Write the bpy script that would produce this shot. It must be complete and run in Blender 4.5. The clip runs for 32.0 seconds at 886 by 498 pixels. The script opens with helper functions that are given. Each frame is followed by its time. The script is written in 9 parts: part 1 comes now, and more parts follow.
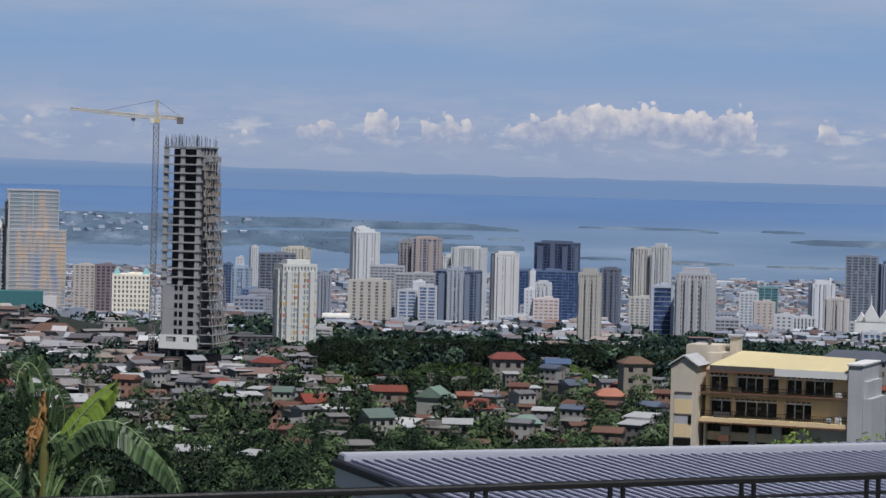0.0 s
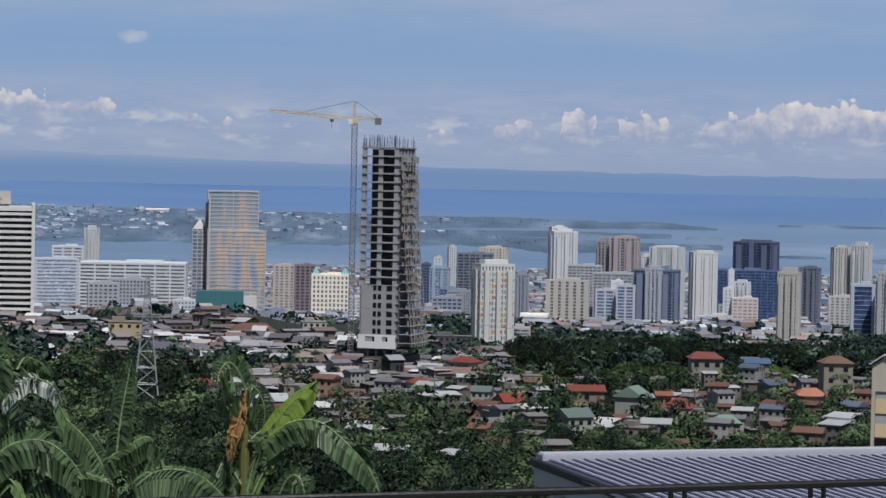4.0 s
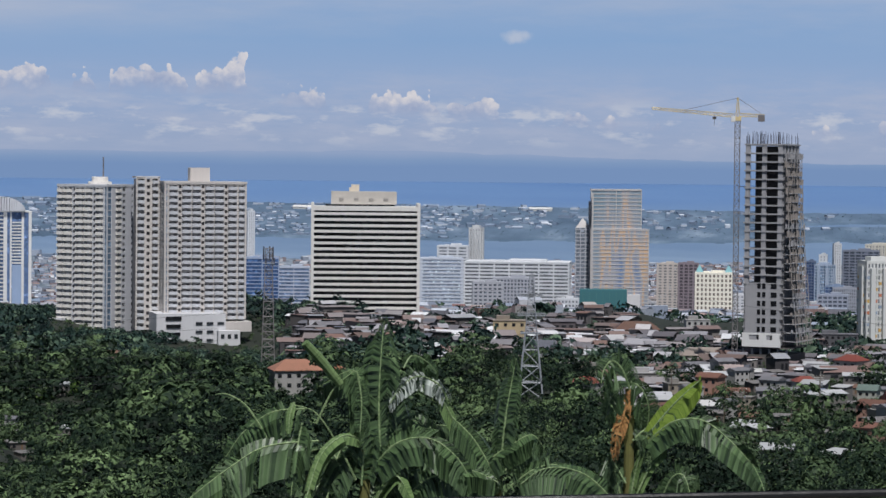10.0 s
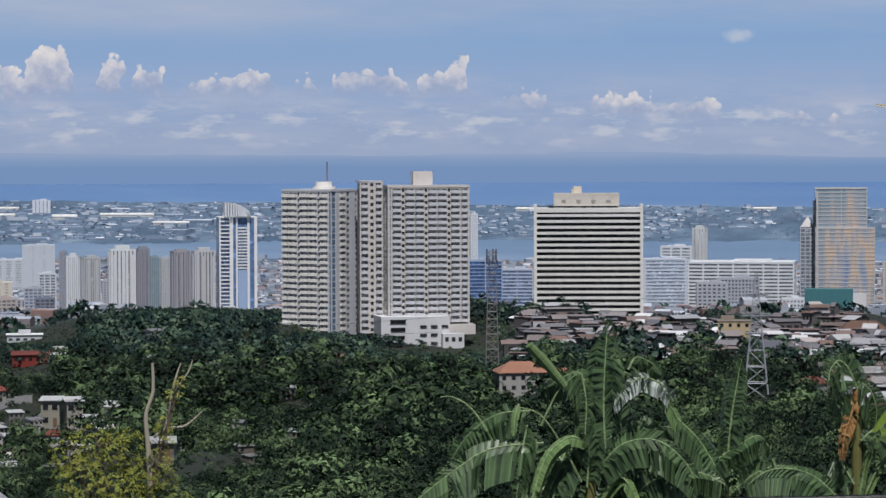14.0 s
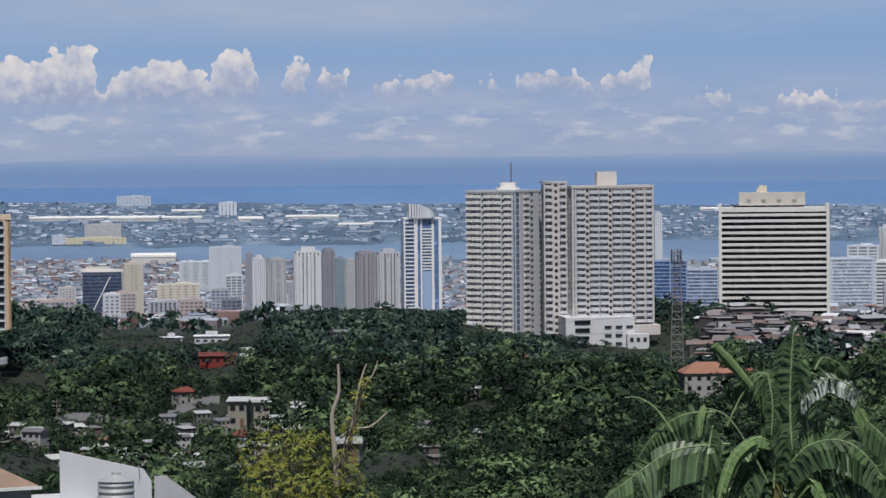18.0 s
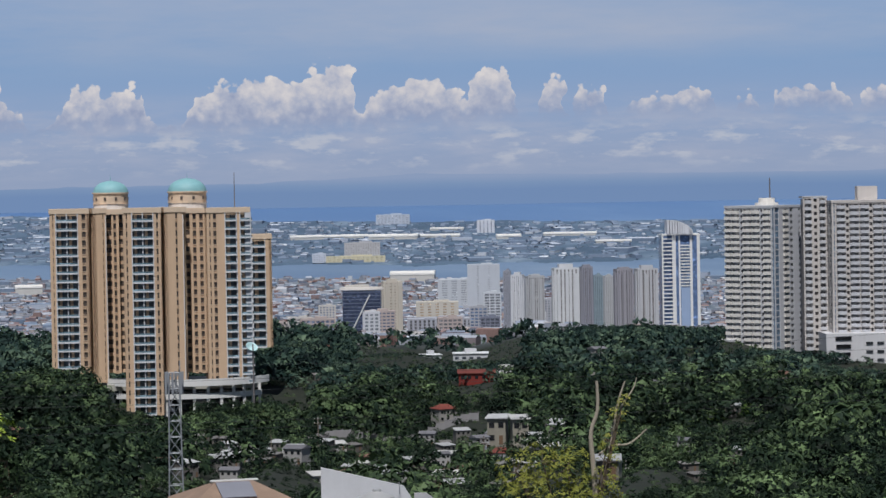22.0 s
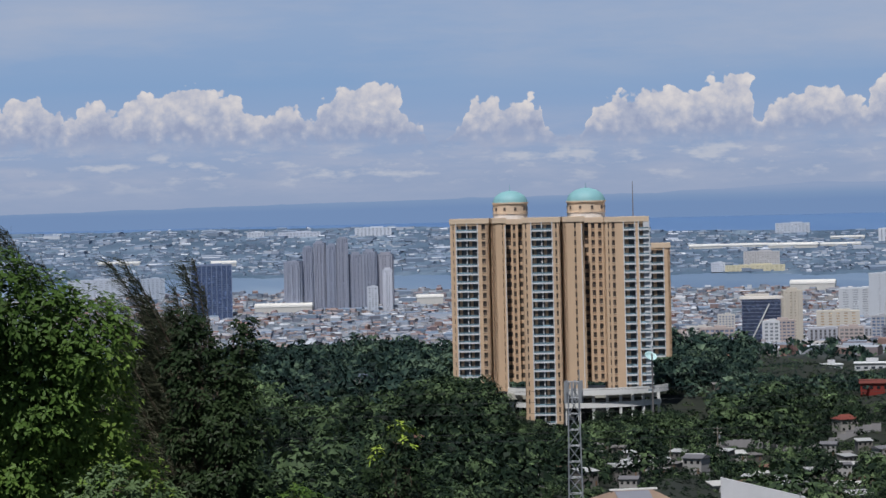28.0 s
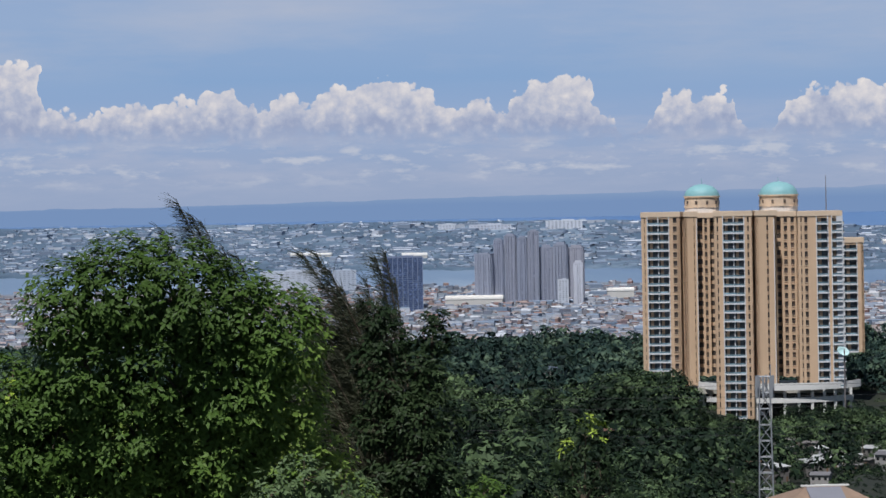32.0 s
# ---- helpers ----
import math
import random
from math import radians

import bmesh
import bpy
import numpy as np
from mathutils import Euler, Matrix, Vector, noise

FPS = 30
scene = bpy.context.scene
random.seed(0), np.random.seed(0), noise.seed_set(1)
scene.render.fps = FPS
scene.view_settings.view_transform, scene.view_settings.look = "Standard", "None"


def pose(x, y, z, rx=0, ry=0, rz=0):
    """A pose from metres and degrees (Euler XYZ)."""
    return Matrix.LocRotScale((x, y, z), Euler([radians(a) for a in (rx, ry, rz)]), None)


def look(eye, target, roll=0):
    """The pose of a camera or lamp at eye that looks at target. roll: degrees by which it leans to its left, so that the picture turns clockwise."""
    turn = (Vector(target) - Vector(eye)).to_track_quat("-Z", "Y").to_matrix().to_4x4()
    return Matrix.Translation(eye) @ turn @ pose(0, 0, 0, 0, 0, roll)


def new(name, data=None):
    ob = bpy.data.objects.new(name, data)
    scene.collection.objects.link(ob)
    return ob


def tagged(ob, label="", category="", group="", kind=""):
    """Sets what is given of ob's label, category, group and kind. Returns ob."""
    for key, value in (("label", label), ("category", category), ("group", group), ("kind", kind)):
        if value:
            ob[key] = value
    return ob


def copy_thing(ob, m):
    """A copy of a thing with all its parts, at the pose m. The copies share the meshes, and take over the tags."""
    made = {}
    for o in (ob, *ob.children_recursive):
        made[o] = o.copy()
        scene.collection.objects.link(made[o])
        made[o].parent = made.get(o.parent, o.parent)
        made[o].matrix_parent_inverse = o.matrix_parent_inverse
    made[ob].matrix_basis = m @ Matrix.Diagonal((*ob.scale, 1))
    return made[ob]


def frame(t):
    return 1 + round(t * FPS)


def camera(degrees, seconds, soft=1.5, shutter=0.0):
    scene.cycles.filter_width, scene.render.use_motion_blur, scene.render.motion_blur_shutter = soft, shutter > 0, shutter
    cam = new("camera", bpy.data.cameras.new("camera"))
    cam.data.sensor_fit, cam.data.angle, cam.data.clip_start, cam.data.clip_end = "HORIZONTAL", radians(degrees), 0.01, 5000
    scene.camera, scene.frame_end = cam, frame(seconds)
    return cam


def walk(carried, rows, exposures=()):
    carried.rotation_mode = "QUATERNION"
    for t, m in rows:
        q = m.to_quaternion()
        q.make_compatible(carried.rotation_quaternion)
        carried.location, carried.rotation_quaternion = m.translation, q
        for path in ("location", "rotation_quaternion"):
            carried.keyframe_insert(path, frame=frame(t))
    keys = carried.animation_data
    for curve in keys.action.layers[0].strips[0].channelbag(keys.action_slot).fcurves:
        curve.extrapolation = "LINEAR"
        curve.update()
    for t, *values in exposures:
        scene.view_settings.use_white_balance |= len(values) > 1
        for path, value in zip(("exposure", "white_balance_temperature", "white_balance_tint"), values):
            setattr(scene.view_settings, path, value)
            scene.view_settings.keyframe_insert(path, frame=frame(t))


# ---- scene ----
cam = camera(18.55, 32.0)
EYE_Z = 170.0
# seconds, yaw to the left, pitch, roll
ROWS = [
    (0.0, -0.0, -1.47, 1.45),
    (0.5, 0.401, -1.499, 1.424),
    (1.0, 0.912, -1.534, 1.481),
    (1.5, 1.417, -1.544, 1.416),
    (2.0, 1.985, -1.563, 1.251),
    (2.5, 2.501, -1.569, 1.219),
    (4.5, 4.884, -1.586, 1.101),
    (5.0, 5.617, -1.601, 1.047),
    (5.5, 6.114, -1.593, 1.075),
    (6.0, 6.64, -1.604, 1.024),
    (6.5, 7.026, -1.625, 1.045),
    (7.0, 7.55, -1.621, 1.046),
    (7.5, 8.205, -1.647, 0.955),
    (8.0, 9.025, -1.671, 0.881),
    (8.5, 9.576, -1.707, 0.792),
    (9.0, 10.383, -1.688, 0.733),
    (9.5, 11.542, -1.71, 0.672),
    (10.0, 12.255, -1.728, 0.585),
    (10.5, 12.896, -1.744, 0.475),
    (11.0, 13.763, -1.725, 0.43),
    (11.5, 15.024, -1.741, 0.317),
    (12.0, 15.752, -1.735, 0.236),
    (12.5, 16.312, -1.718, 0.182),
    (13.0, 16.643, -1.707, 0.084),
    (13.5, 16.842, -1.71, -0.084),
    (15.5, 17.686, -1.68, -0.146),
    (16.0, 18.293, -1.705, -0.16),
    (16.5, 18.926, -1.724, -0.139),
    (17.0, 19.521, -1.698, -0.229),
    (17.5, 20.222, -1.681, -0.4),
    (18.0, 20.854, -1.666, -0.532),
    (18.5, 21.854, -1.643, -0.677),
    (19.0, 22.804, -1.601, -0.743),
    (19.5, 23.683, -1.542, -0.824),
    (20.0, 24.252, -1.474, -0.856),
    (20.5, 24.917, -1.373, -0.906),
    (21.0, 25.426, -1.312, -0.949),
    (21.5, 25.834, -1.269, -0.975),
    (22.0, 26.293, -1.235, -1.013),
    (22.5, 26.914, -1.194, -0.969),
    (23.0, 27.677, -1.183, -0.972),
    (23.5, 28.227, -1.156, -0.981),
    (24.0, 28.788, -1.091, -0.929),
    (24.5, 29.352, -1.06, -0.875),
    (26.5, 32.256, -0.894, -0.966),
    (27.0, 33.531, -0.874, -1.1),
    (27.5, 34.113, -0.876, -1.237),
    (28.0, 34.693, -0.868, -1.365),
    (28.5, 35.24, -0.873, -1.33),
    (29.0, 35.603, -0.882, -1.267),
    (29.5, 35.914, -0.889, -1.244),
    (30.0, 36.41, -0.897, -1.18),
    (30.5, 36.957, -0.891, -1.097),
    (31.0, 37.56, -0.91, -1.065),
    (31.5, 38.145, -0.923, -1.005),
    (32.0, 38.723, -0.937, -1.079),
]
walk(cam, [(t, pose(0, 0, EYE_Z, 90 + pitch, 0, yaw) @ pose(0, 0, 0, 0, 0, roll)) for t, yaw, pitch, roll in ROWS],
     ((0.0, -0.09), (2.0, -0.09), (5.0, -0.07), (8.0, -0.02), (10.0, 0.0), (18.0, -0.02), (20.0, -0.05), (22.0, -0.12), (24.0, -0.14), (27.0, -0.1), (28.0, -0.08), (30.0, -0.02), (31.0, 0.02), (32.0, 0.02)))

# ---- light ----
SUN_EL, SUN_AZ = 62.0, 158.0
world = bpy.data.worlds.new("sky_world")
scene.world = world
world.use_nodes = True
wn = world.node_tree
sky = wn.nodes.new("ShaderNodeTexSky")
sky.sky_type, sky.sun_disc = "NISHITA", False
sky.sun_elevation, sky.sun_rotation = radians(SUN_EL), radians(SUN_AZ)
wn.nodes["Background"].inputs["Strength"].default_value = 0.034
wn.links.new(sky.outputs[0], wn.nodes["Background"].inputs["Color"])
sun = new("sun", bpy.data.lights.new("sun", "SUN"))
sun.data.energy, sun.data.angle, sun.data.color = 4.25, radians(0.6), (1.0, 0.985, 0.98)
sun_way = Vector((math.sin(radians(SUN_AZ)) * math.cos(radians(SUN_EL)), math.cos(radians(SUN_AZ)) * math.cos(radians(SUN_EL)), math.sin(radians(SUN_EL))))
sun.matrix_world = look(sun_way * 600, (0, 0, 0))


# ---- materials ----
def lin(r, g, b):
    """A colour given in 0-255 sRGB, as linear values."""
    return tuple((c / 12.92 if c <= 0.04045 else ((c + 0.055) / 1.055) ** 2.4) for c in (r / 255, g / 255, b / 255))


def shader(name):
    m = bpy.data.materials.new(name)
    m.use_nodes = True
    nt = m.node_tree
    return m, nt, nt.nodes["Principled BSDF"]


def node(nt, kind, **values):
    n = nt.nodes.new("ShaderNode" + kind)
    for key, value in values.items():
        n.inputs[key.replace("_", " ")].default_value = value
    return n


def mixed(nt, fac, a, b, blend="MIX"):
    n = nt.nodes.new("ShaderNodeMix")
    n.data_type, n.blend_type = "RGBA", blend
    for slot, v in ((0, fac), (6, a), (7, b)):
        if hasattr(v, "is_linked"):
            nt.links.new(v, n.inputs[slot])
        else:
            n.inputs[slot].default_value = v if slot == 0 else (*v[:3], 1)
    return n.outputs[2]


def ramp(nt, fac, stops, smooth=False):
    n = nt.nodes.new("ShaderNodeValToRGB")
    n.color_ramp.interpolation = "EASE" if smooth else "LINEAR"
    while len(n.color_ramp.elements) < len(stops):
        n.color_ramp.elements.new(0.5)
    for e, (p, c) in zip(n.color_ramp.elements, sorted(stops, key=lambda s: s[0])):
        e.position, e.color = p, ((c, c, c, 1) if isinstance(c, (int, float)) else (*c[:3], 1))
    nt.links.new(fac, n.inputs[0])
    return n.outputs[0]


def maths(nt, op, a, b=0.0, c=0.0):
    n = nt.nodes.new("ShaderNodeMath")
    n.operation = op
    for slot, v in ((0, a), (1, b), (2, c)):
        if hasattr(v, "is_linked"):
            nt.links.new(v, n.inputs[slot])
        else:
            n.inputs[slot].default_value = v
    return n.outputs[0]


def coords(nt, kind="Object"):
    return nt.nodes.new("ShaderNodeTexCoord").outputs[kind]


def noise_tex(nt, vec, scale, detail=5.0, rough=0.6, squash=None):
    if squash:
        mp = nt.nodes.new("ShaderNodeMapping")
        mp.inputs["Scale"].default_value = squash
        nt.links.new(vec, mp.inputs[0])
        vec = mp.outputs[0]
    n = node(nt, "TexNoise", Scale=scale, Detail=detail, Roughness=rough)
    nt.links.new(vec, n.inputs["Vector"])
    return n.outputs[0]


PAINTS = {}


def paint(rgb, rough=0.75, grain=0.35, wear=0.18, spread=0.0, metal=0.0, bump=0.15):
    """A worn painted or rendered surface: broad stains, streaks that run down, fine grain."""
    key = (rgb, rough, grain, wear, spread, metal)
    if key in PAINTS:
        return PAINTS[key]
    m, nt, bsdf = shader("paint")
    v = coords(nt)
    base = lin(*rgb)
    dark = tuple(c * 0.62 for c in base)
    stains = noise_tex(nt, v, 0.12, 6, 0.65)
    streaks = noise_tex(nt, v, 0.9, 4, 0.6, (1.0, 1.0, 0.09))
    fine = noise_tex(nt, v, grain * 12, 4, 0.6)
    f = maths(nt, "ADD", maths(nt, "MULTIPLY", stains, 0.6), maths(nt, "MULTIPLY", streaks, 0.4))
    col = mixed(nt, maths(nt, "MULTIPLY", ramp(nt, f, [(0.35, 1.0), (0.7, 0.0)]), wear * 2), base, dark)
    col = mixed(nt, maths(nt, "MULTIPLY", fine, 0.22), col, tuple(min(1, c * 1.25) for c in base))
    if spread:
        info = nt.nodes.new("ShaderNodeObjectInfo")
        col = mixed(nt, maths(nt, "MULTIPLY", info.outputs["Random"], spread), col, tuple(c * 0.4 for c in base))
    nt.links.new(col, bsdf.inputs["Base Color"])
    nt.links.new(maths(nt, "ADD", maths(nt, "MULTIPLY", stains, 0.2), rough - 0.1), bsdf.inputs["Roughness"])
    bsdf.inputs["Metallic"].default_value = metal
    b = node(nt, "Bump", Strength=bump, Distance=0.03)
    nt.links.new(fine, b.inputs["Height"])
    nt.links.new(b.outputs[0], bsdf.inputs["Normal"])
    PAINTS[key] = m
    return m


GLASSES = {}


def glazing(rgb, rough=0.12):
    """Dark window glass over rooms: panes that differ a little."""
    if (rgb, rough) in GLASSES:
        return GLASSES[(rgb, rough)]
    m, nt, bsdf = shader("window_glass")
    v = coords(nt)
    cell = node(nt, "TexVoronoi", Scale=0.45)
    nt.links.new(v, cell.inputs["Vector"])
    base = lin(*rgb)
    shade = ramp(nt, cell.outputs["Color"], [(0.0, tuple(c * 0.55 for c in base)), (0.75, base), (1.0, tuple(min(1, c * 2.2 + 0.03) for c in base))])
    nt.links.new(shade, bsdf.inputs["Base Color"])
    bsdf.inputs["Roughness"].default_value = rough
    bsdf.inputs["Specular IOR Level"].default_value = 0.7
    GLASSES[(rgb, rough)] = m
    return m


def tinted_stuff(name, stops, rough=0.85, scale=0.5, dirt=0.5):
    """Many pieces in one mesh, each with its own colour out of a ramp."""
    m, nt, bsdf = shader(name)
    geo = nt.nodes.new("ShaderNodeNewGeometry")
    col = ramp(nt, geo.outputs["Random Per Island"], stops)
    n = noise_tex(nt, coords(nt), scale, 4)
    col = mixed(nt, maths(nt, "MULTIPLY", n, dirt), col, (0.02, 0.02, 0.018), "MIX")
    nt.links.new(col, bsdf.inputs["Base Color"])
    bsdf.inputs["Roughness"].default_value = rough
    return m


def leaves(name, dark, mid, light, rough=0.55, through_light=0.06, gloss=0.08):
    m, nt, bsdf = shader(name)
    geo = nt.nodes.new("ShaderNodeNewGeometry")
    n = noise_tex(nt, coords(nt), 0.1, 2)
    patch = ramp(nt, noise_tex(nt, coords(nt), 0.016, 3), [(0.34, 0.0), (0.66, 1.0)])
    f = maths(nt, "ADD", maths(nt, "ADD", maths(nt, "MULTIPLY", geo.outputs["Random Per Island"], 0.1), maths(nt, "MULTIPLY", patch, 0.3)), maths(nt, "MULTIPLY", ramp(nt, n, [(0.32, 0.0), (0.7, 1.0)]), 0.6))
    col = ramp(nt, f, [(0.1, dark), (0.48, mid), (0.9, light)])
    nt.links.new(col, bsdf.inputs["Base Color"])
    bsdf.inputs["Roughness"].default_value = rough
    bsdf.inputs["Specular IOR Level"].default_value = gloss
    tr = node(nt, "BsdfTranslucent")
    nt.links.new(col, tr.inputs["Color"])
    mx = node(nt, "MixShader", Fac=through_light)
    nt.links.new(bsdf.outputs[0], mx.inputs[1])
    nt.links.new(tr.outputs[0], mx.inputs[2])
    nt.links.new(mx.outputs[0], nt.nodes["Material Output"].inputs["Surface"])
    return m


# ---- mesh helpers ----
def part(name, bm, material, parent=None, label="", at=None):
    me = bpy.data.meshes.new(name)
    bm.to_mesh(me)
    bm.free()
    me.materials.append(material)
    ob = new(name, me)
    if parent:
        ob.parent = parent
    if at is not None:
        ob.matrix_basis = at
    if label:
        tagged(ob, label)
    return ob


def again(ob, at, parent=None):
    """Another piece on the same mesh."""
    o = new(ob.name.split(".")[0], ob.data)
    o.parent = parent or ob.parent
    o.matrix_basis = at
    if "label" in ob:
        o["label"] = ob["label"]
    return o


def box(bm, x, y, z, sx, sy, sz, turn=0.0, bevel=0.0):
    """A box with its middle at x, y and its foot at z."""
    m = Matrix.Translation((x, y, z + sz / 2)) @ Matrix.Rotation(turn, 4, "Z") @ Matrix.Diagonal((sx, sy, sz, 1))
    r = bmesh.ops.create_cube(bm, size=1, matrix=m)
    if bevel:
        bmesh.ops.bevel(bm, geom=list({e for v in r["verts"] for e in v.link_edges}), offset=bevel, segments=2, affect="EDGES")


def boxes(items, bevel=0.0):
    bm = bmesh.new()
    for it in items:
        box(bm, *it, bevel=bevel)
    return bm


def tube(bm, a, b, r0, r1=None, n=8):
    """A round bar from a to b."""
    a, b = Vector(a), Vector(b)
    way = b - a
    m = Matrix.Translation((a + b) / 2) @ way.to_track_quat("Z", "Y").to_matrix().to_4x4()
    bmesh.ops.create_cone(bm, cap_ends=True, segments=n, radius1=r0, radius2=r0 if r1 is None else r1, depth=way.length, matrix=m)


def fast_mesh(name, verts, quads, material):
    """A mesh from arrays of vertices and faces of three or four corners."""
    me = bpy.data.meshes.new(name)
    verts, quads = np.asarray(verts, np.float32), np.asarray(quads, np.int32)
    me.vertices.add(len(verts))
    me.vertices.foreach_set("co", verts.ravel())
    me.loops.add(quads.size)
    me.loops.foreach_set("vertex_index", quads.ravel())
    me.polygons.add(len(quads))
    me.polygons.foreach_set("loop_start", np.arange(0, quads.size, quads.shape[1], dtype=np.int32))
    me.polygons.foreach_set("use_smooth", np.zeros(len(quads), bool))
    me.update(calc_edges=True)
    me.materials.append(material)
    return new(name, me)


# ---- the lie of the land: drop below the eye, by distance ----
DROP_D = [0, 6, 20, 60, 150, 300, 450, 600, 800, 1000, 1200, 1400, 1600, 2000, 2400, 2700, 3270, 3900, 4250, 4700, 4900, 4990]
DROP_H = [7, 7.5, 8.5, 13, 22, 36.5, 50, 60, 70, 75, 77.5, 83.5, 88, 112, 135, 148, 168, 148, 121, 64, 32, 20]


def site(az, d, z=0.0):
    return Vector((d * math.sin(radians(az)), d * math.cos(radians(az)), z))


def drop(d):
    return np.interp(d, DROP_D, DROP_H)


def land(az, d):
    """1 on land, 0 on water, by bearing and distance."""
    az, d = np.asarray(az, float), np.asarray(d, float)
    wob = 18 * np.sin(az * 1.7) + 12 * np.sin(az * 4.3 + 1) + 7 * np.sin(az * 11.0) + 4 * np.sin(az * 29.0)
    near = np.interp(az, [-60, -38, -35, -29, -26.6, -20, -15.5, -12, -4, 3, 9, 20], [4195, 4195, 4203, 4132, 4102, 4075, 4050, 4020, 4010, 4030, 4040, 4040]) + wob * 0.5
    far = np.interp(az, [-60, -39, -35, -29, -26.6, -15.6, -12, -6.7, -3.7, -1.9, 0.5, 1.7, 2.0, 20], [4389, 4389, 4373, 4318, 4294, 4328, 4306, 4304, 4338, 4274, 4318, 4338, 5200, 5200]) + wob * 0.4
    end = np.interp(az, [-60, -38.7, -35.2, -32, -29.2, -26.6, -15.6, -12, -6.7, -1.9, 0.5, 1.65, 2.0, 20], [4925, 4921, 4897, 4845, 4785, 4767, 4705, 4690, 4656, 4637, 4622, 4560, 4500, 4500]) + wob * 0.3
    isle = (d > far) & (d < end)
    upper = np.interp(az, [-7, -3.7, -1.9, 0.5, 1.6], [4455, 4531, 4540, 4560, 4556])
    lower = np.interp(az, [-7, -3.7, -1.9, 0.5, 1.6], [4452, 4492, 4498, 4490, 4470])
    lagoon = (d < upper) & (d > lower) & (az > -7)
    creek = (d < np.interp(az, [-3, -1.9, 0.5], [4426, 4445, 4452])) & (d > np.interp(az, [-3, -1.9, 0.5], [4424, 4418, 4384])) & (az > -3)
    fin = (d < np.interp(az, [0.5, 1.0, 2], [4384, 4470, 4470])) | (d > 4500) | (az < 0.6) | (d < 4345)
    islets = ((np.abs(d - 4621) < 13 - 9 * np.abs(az - 4.2)) | (np.abs(d - 4622) < 13 - 22 * np.abs(az - 7.1)) | (np.abs(d - 4280) < 15 - 24 * np.abs(az - 3.3)) | (np.abs(d - 4256) < 20 - 18 * np.abs(az - 5.2))
              | (np.abs(d - 4512) < np.interp(az, [7.2, 7.8, 9.5], [0, 26, 34])) & (az > 7.2) | (np.abs(d - 4600) < 9 - 30 * np.abs(az - 5.6)) | (np.abs(d - 4240) < 9 - 8 * np.abs(az - 7.7)))
    return np.where((d < near) | (isle & ~lagoon & ~creek & fin) | islets, 1.0, 0.0)


def ground_z(az, d):
    az, d = np.asarray(az, float), np.asarray(d, float)
    roll = np.clip((d - 150) / 400, 0, 1) * np.clip((2400 - d) / 700, 0, 1)
    hills = 2.6 * np.sin(az * 0.9 + d * 0.006) + 1.8 * np.sin(az * 2.3 - d * 0.011 + 1.0)
    knoll = 1.5 * np.exp(-(((az + 22.5) / 2.6) ** 2) - ((d - 1480) / 160) ** 2) + 7.0 * np.exp(-(((az + 28.8) / 1.9) ** 2) - ((d - 1150) / 120) ** 2)
    dip = 5.0 * np.exp(-(((d - 700) / 260) ** 2)) * np.clip((-11.0 - az) / 3.0, 0, 1)
    dip = dip + 6.0 * np.exp(-(((d - 900) / 110) ** 2)) * np.exp(-(((az + 32.0) / 2.6) ** 4)) + 10.0 * np.exp(-(((d - 310) / 75) ** 2)) * np.clip((az + 34.5) / 2.0, 0, 1) * np.clip((-19.0 - az) / 2.0, 0, 1)
    dip = dip + 7.0 * np.exp(-(((az + 26.4) / 1.8) ** 4)) * np.exp(-(((d - 1470) / 230) ** 4))
    dip = dip + 9.0 * np.exp(-(((d - 1210) / 180) ** 4)) * np.exp(-(((az + 17.1) / 1.8) ** 4))
    dip = dip + 8.5 * np.exp(-(((d - 1620) / 290) ** 4)) * np.clip((az + 3.9) / 1.2, 0, 1)
    return EYE_Z - drop(d) + hills * roll + knoll - dip + np.where(land(az, d) > 0.5, 0.0, -7.0) * (d > 3400)


def gz(az, d):
    return float(ground_z(az, d))


def sheet(name, azs, ds, zf, material):
    A, D = np.meshgrid(np.radians(azs), ds, indexing="ij")
    Z = zf(np.degrees(A), D)
    v = np.stack([D * np.sin(A), D * np.cos(A), Z], -1).reshape(-1, 3)
    n, k = len(azs), len(ds)
    i = (np.arange(n - 1)[:, None] * k + np.arange(k - 1)[None, :]).ravel()
    q = np.stack([i, i + 1, i + k + 1, i + k], 1)
    ob = fast_mesh(name, v, q, material)
    ob.data.polygons.foreach_set("use_smooth", np.ones(len(q), bool))
    return ob


# ground: undergrowth near by, paler built-up soil far off, haze blue painted in
m_ground, nt, bsdf = shader("ground")
v = coords(nt)
rough_n, fine_n = noise_tex(nt, v, 0.012, 6), noise_tex(nt, v, 0.25, 5)
green = ramp(nt, fine_n, [(0.3, lin(14, 20, 13)), (0.55, lin(26, 34, 20)), (0.7, lin(44, 44, 34)), (0.85, lin(72, 68, 58))])
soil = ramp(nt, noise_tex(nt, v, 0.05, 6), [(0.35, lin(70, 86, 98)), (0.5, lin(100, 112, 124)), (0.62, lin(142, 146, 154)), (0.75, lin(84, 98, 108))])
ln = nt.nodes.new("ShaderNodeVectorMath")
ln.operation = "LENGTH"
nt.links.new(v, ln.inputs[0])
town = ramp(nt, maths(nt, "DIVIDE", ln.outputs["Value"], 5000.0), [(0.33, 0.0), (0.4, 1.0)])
# island brush takes over with distance, its blue-grey painted as haze
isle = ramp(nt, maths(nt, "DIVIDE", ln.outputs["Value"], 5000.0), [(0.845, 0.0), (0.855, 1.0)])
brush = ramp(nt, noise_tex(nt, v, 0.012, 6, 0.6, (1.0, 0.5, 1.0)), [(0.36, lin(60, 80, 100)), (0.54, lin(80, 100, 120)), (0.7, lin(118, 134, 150))])
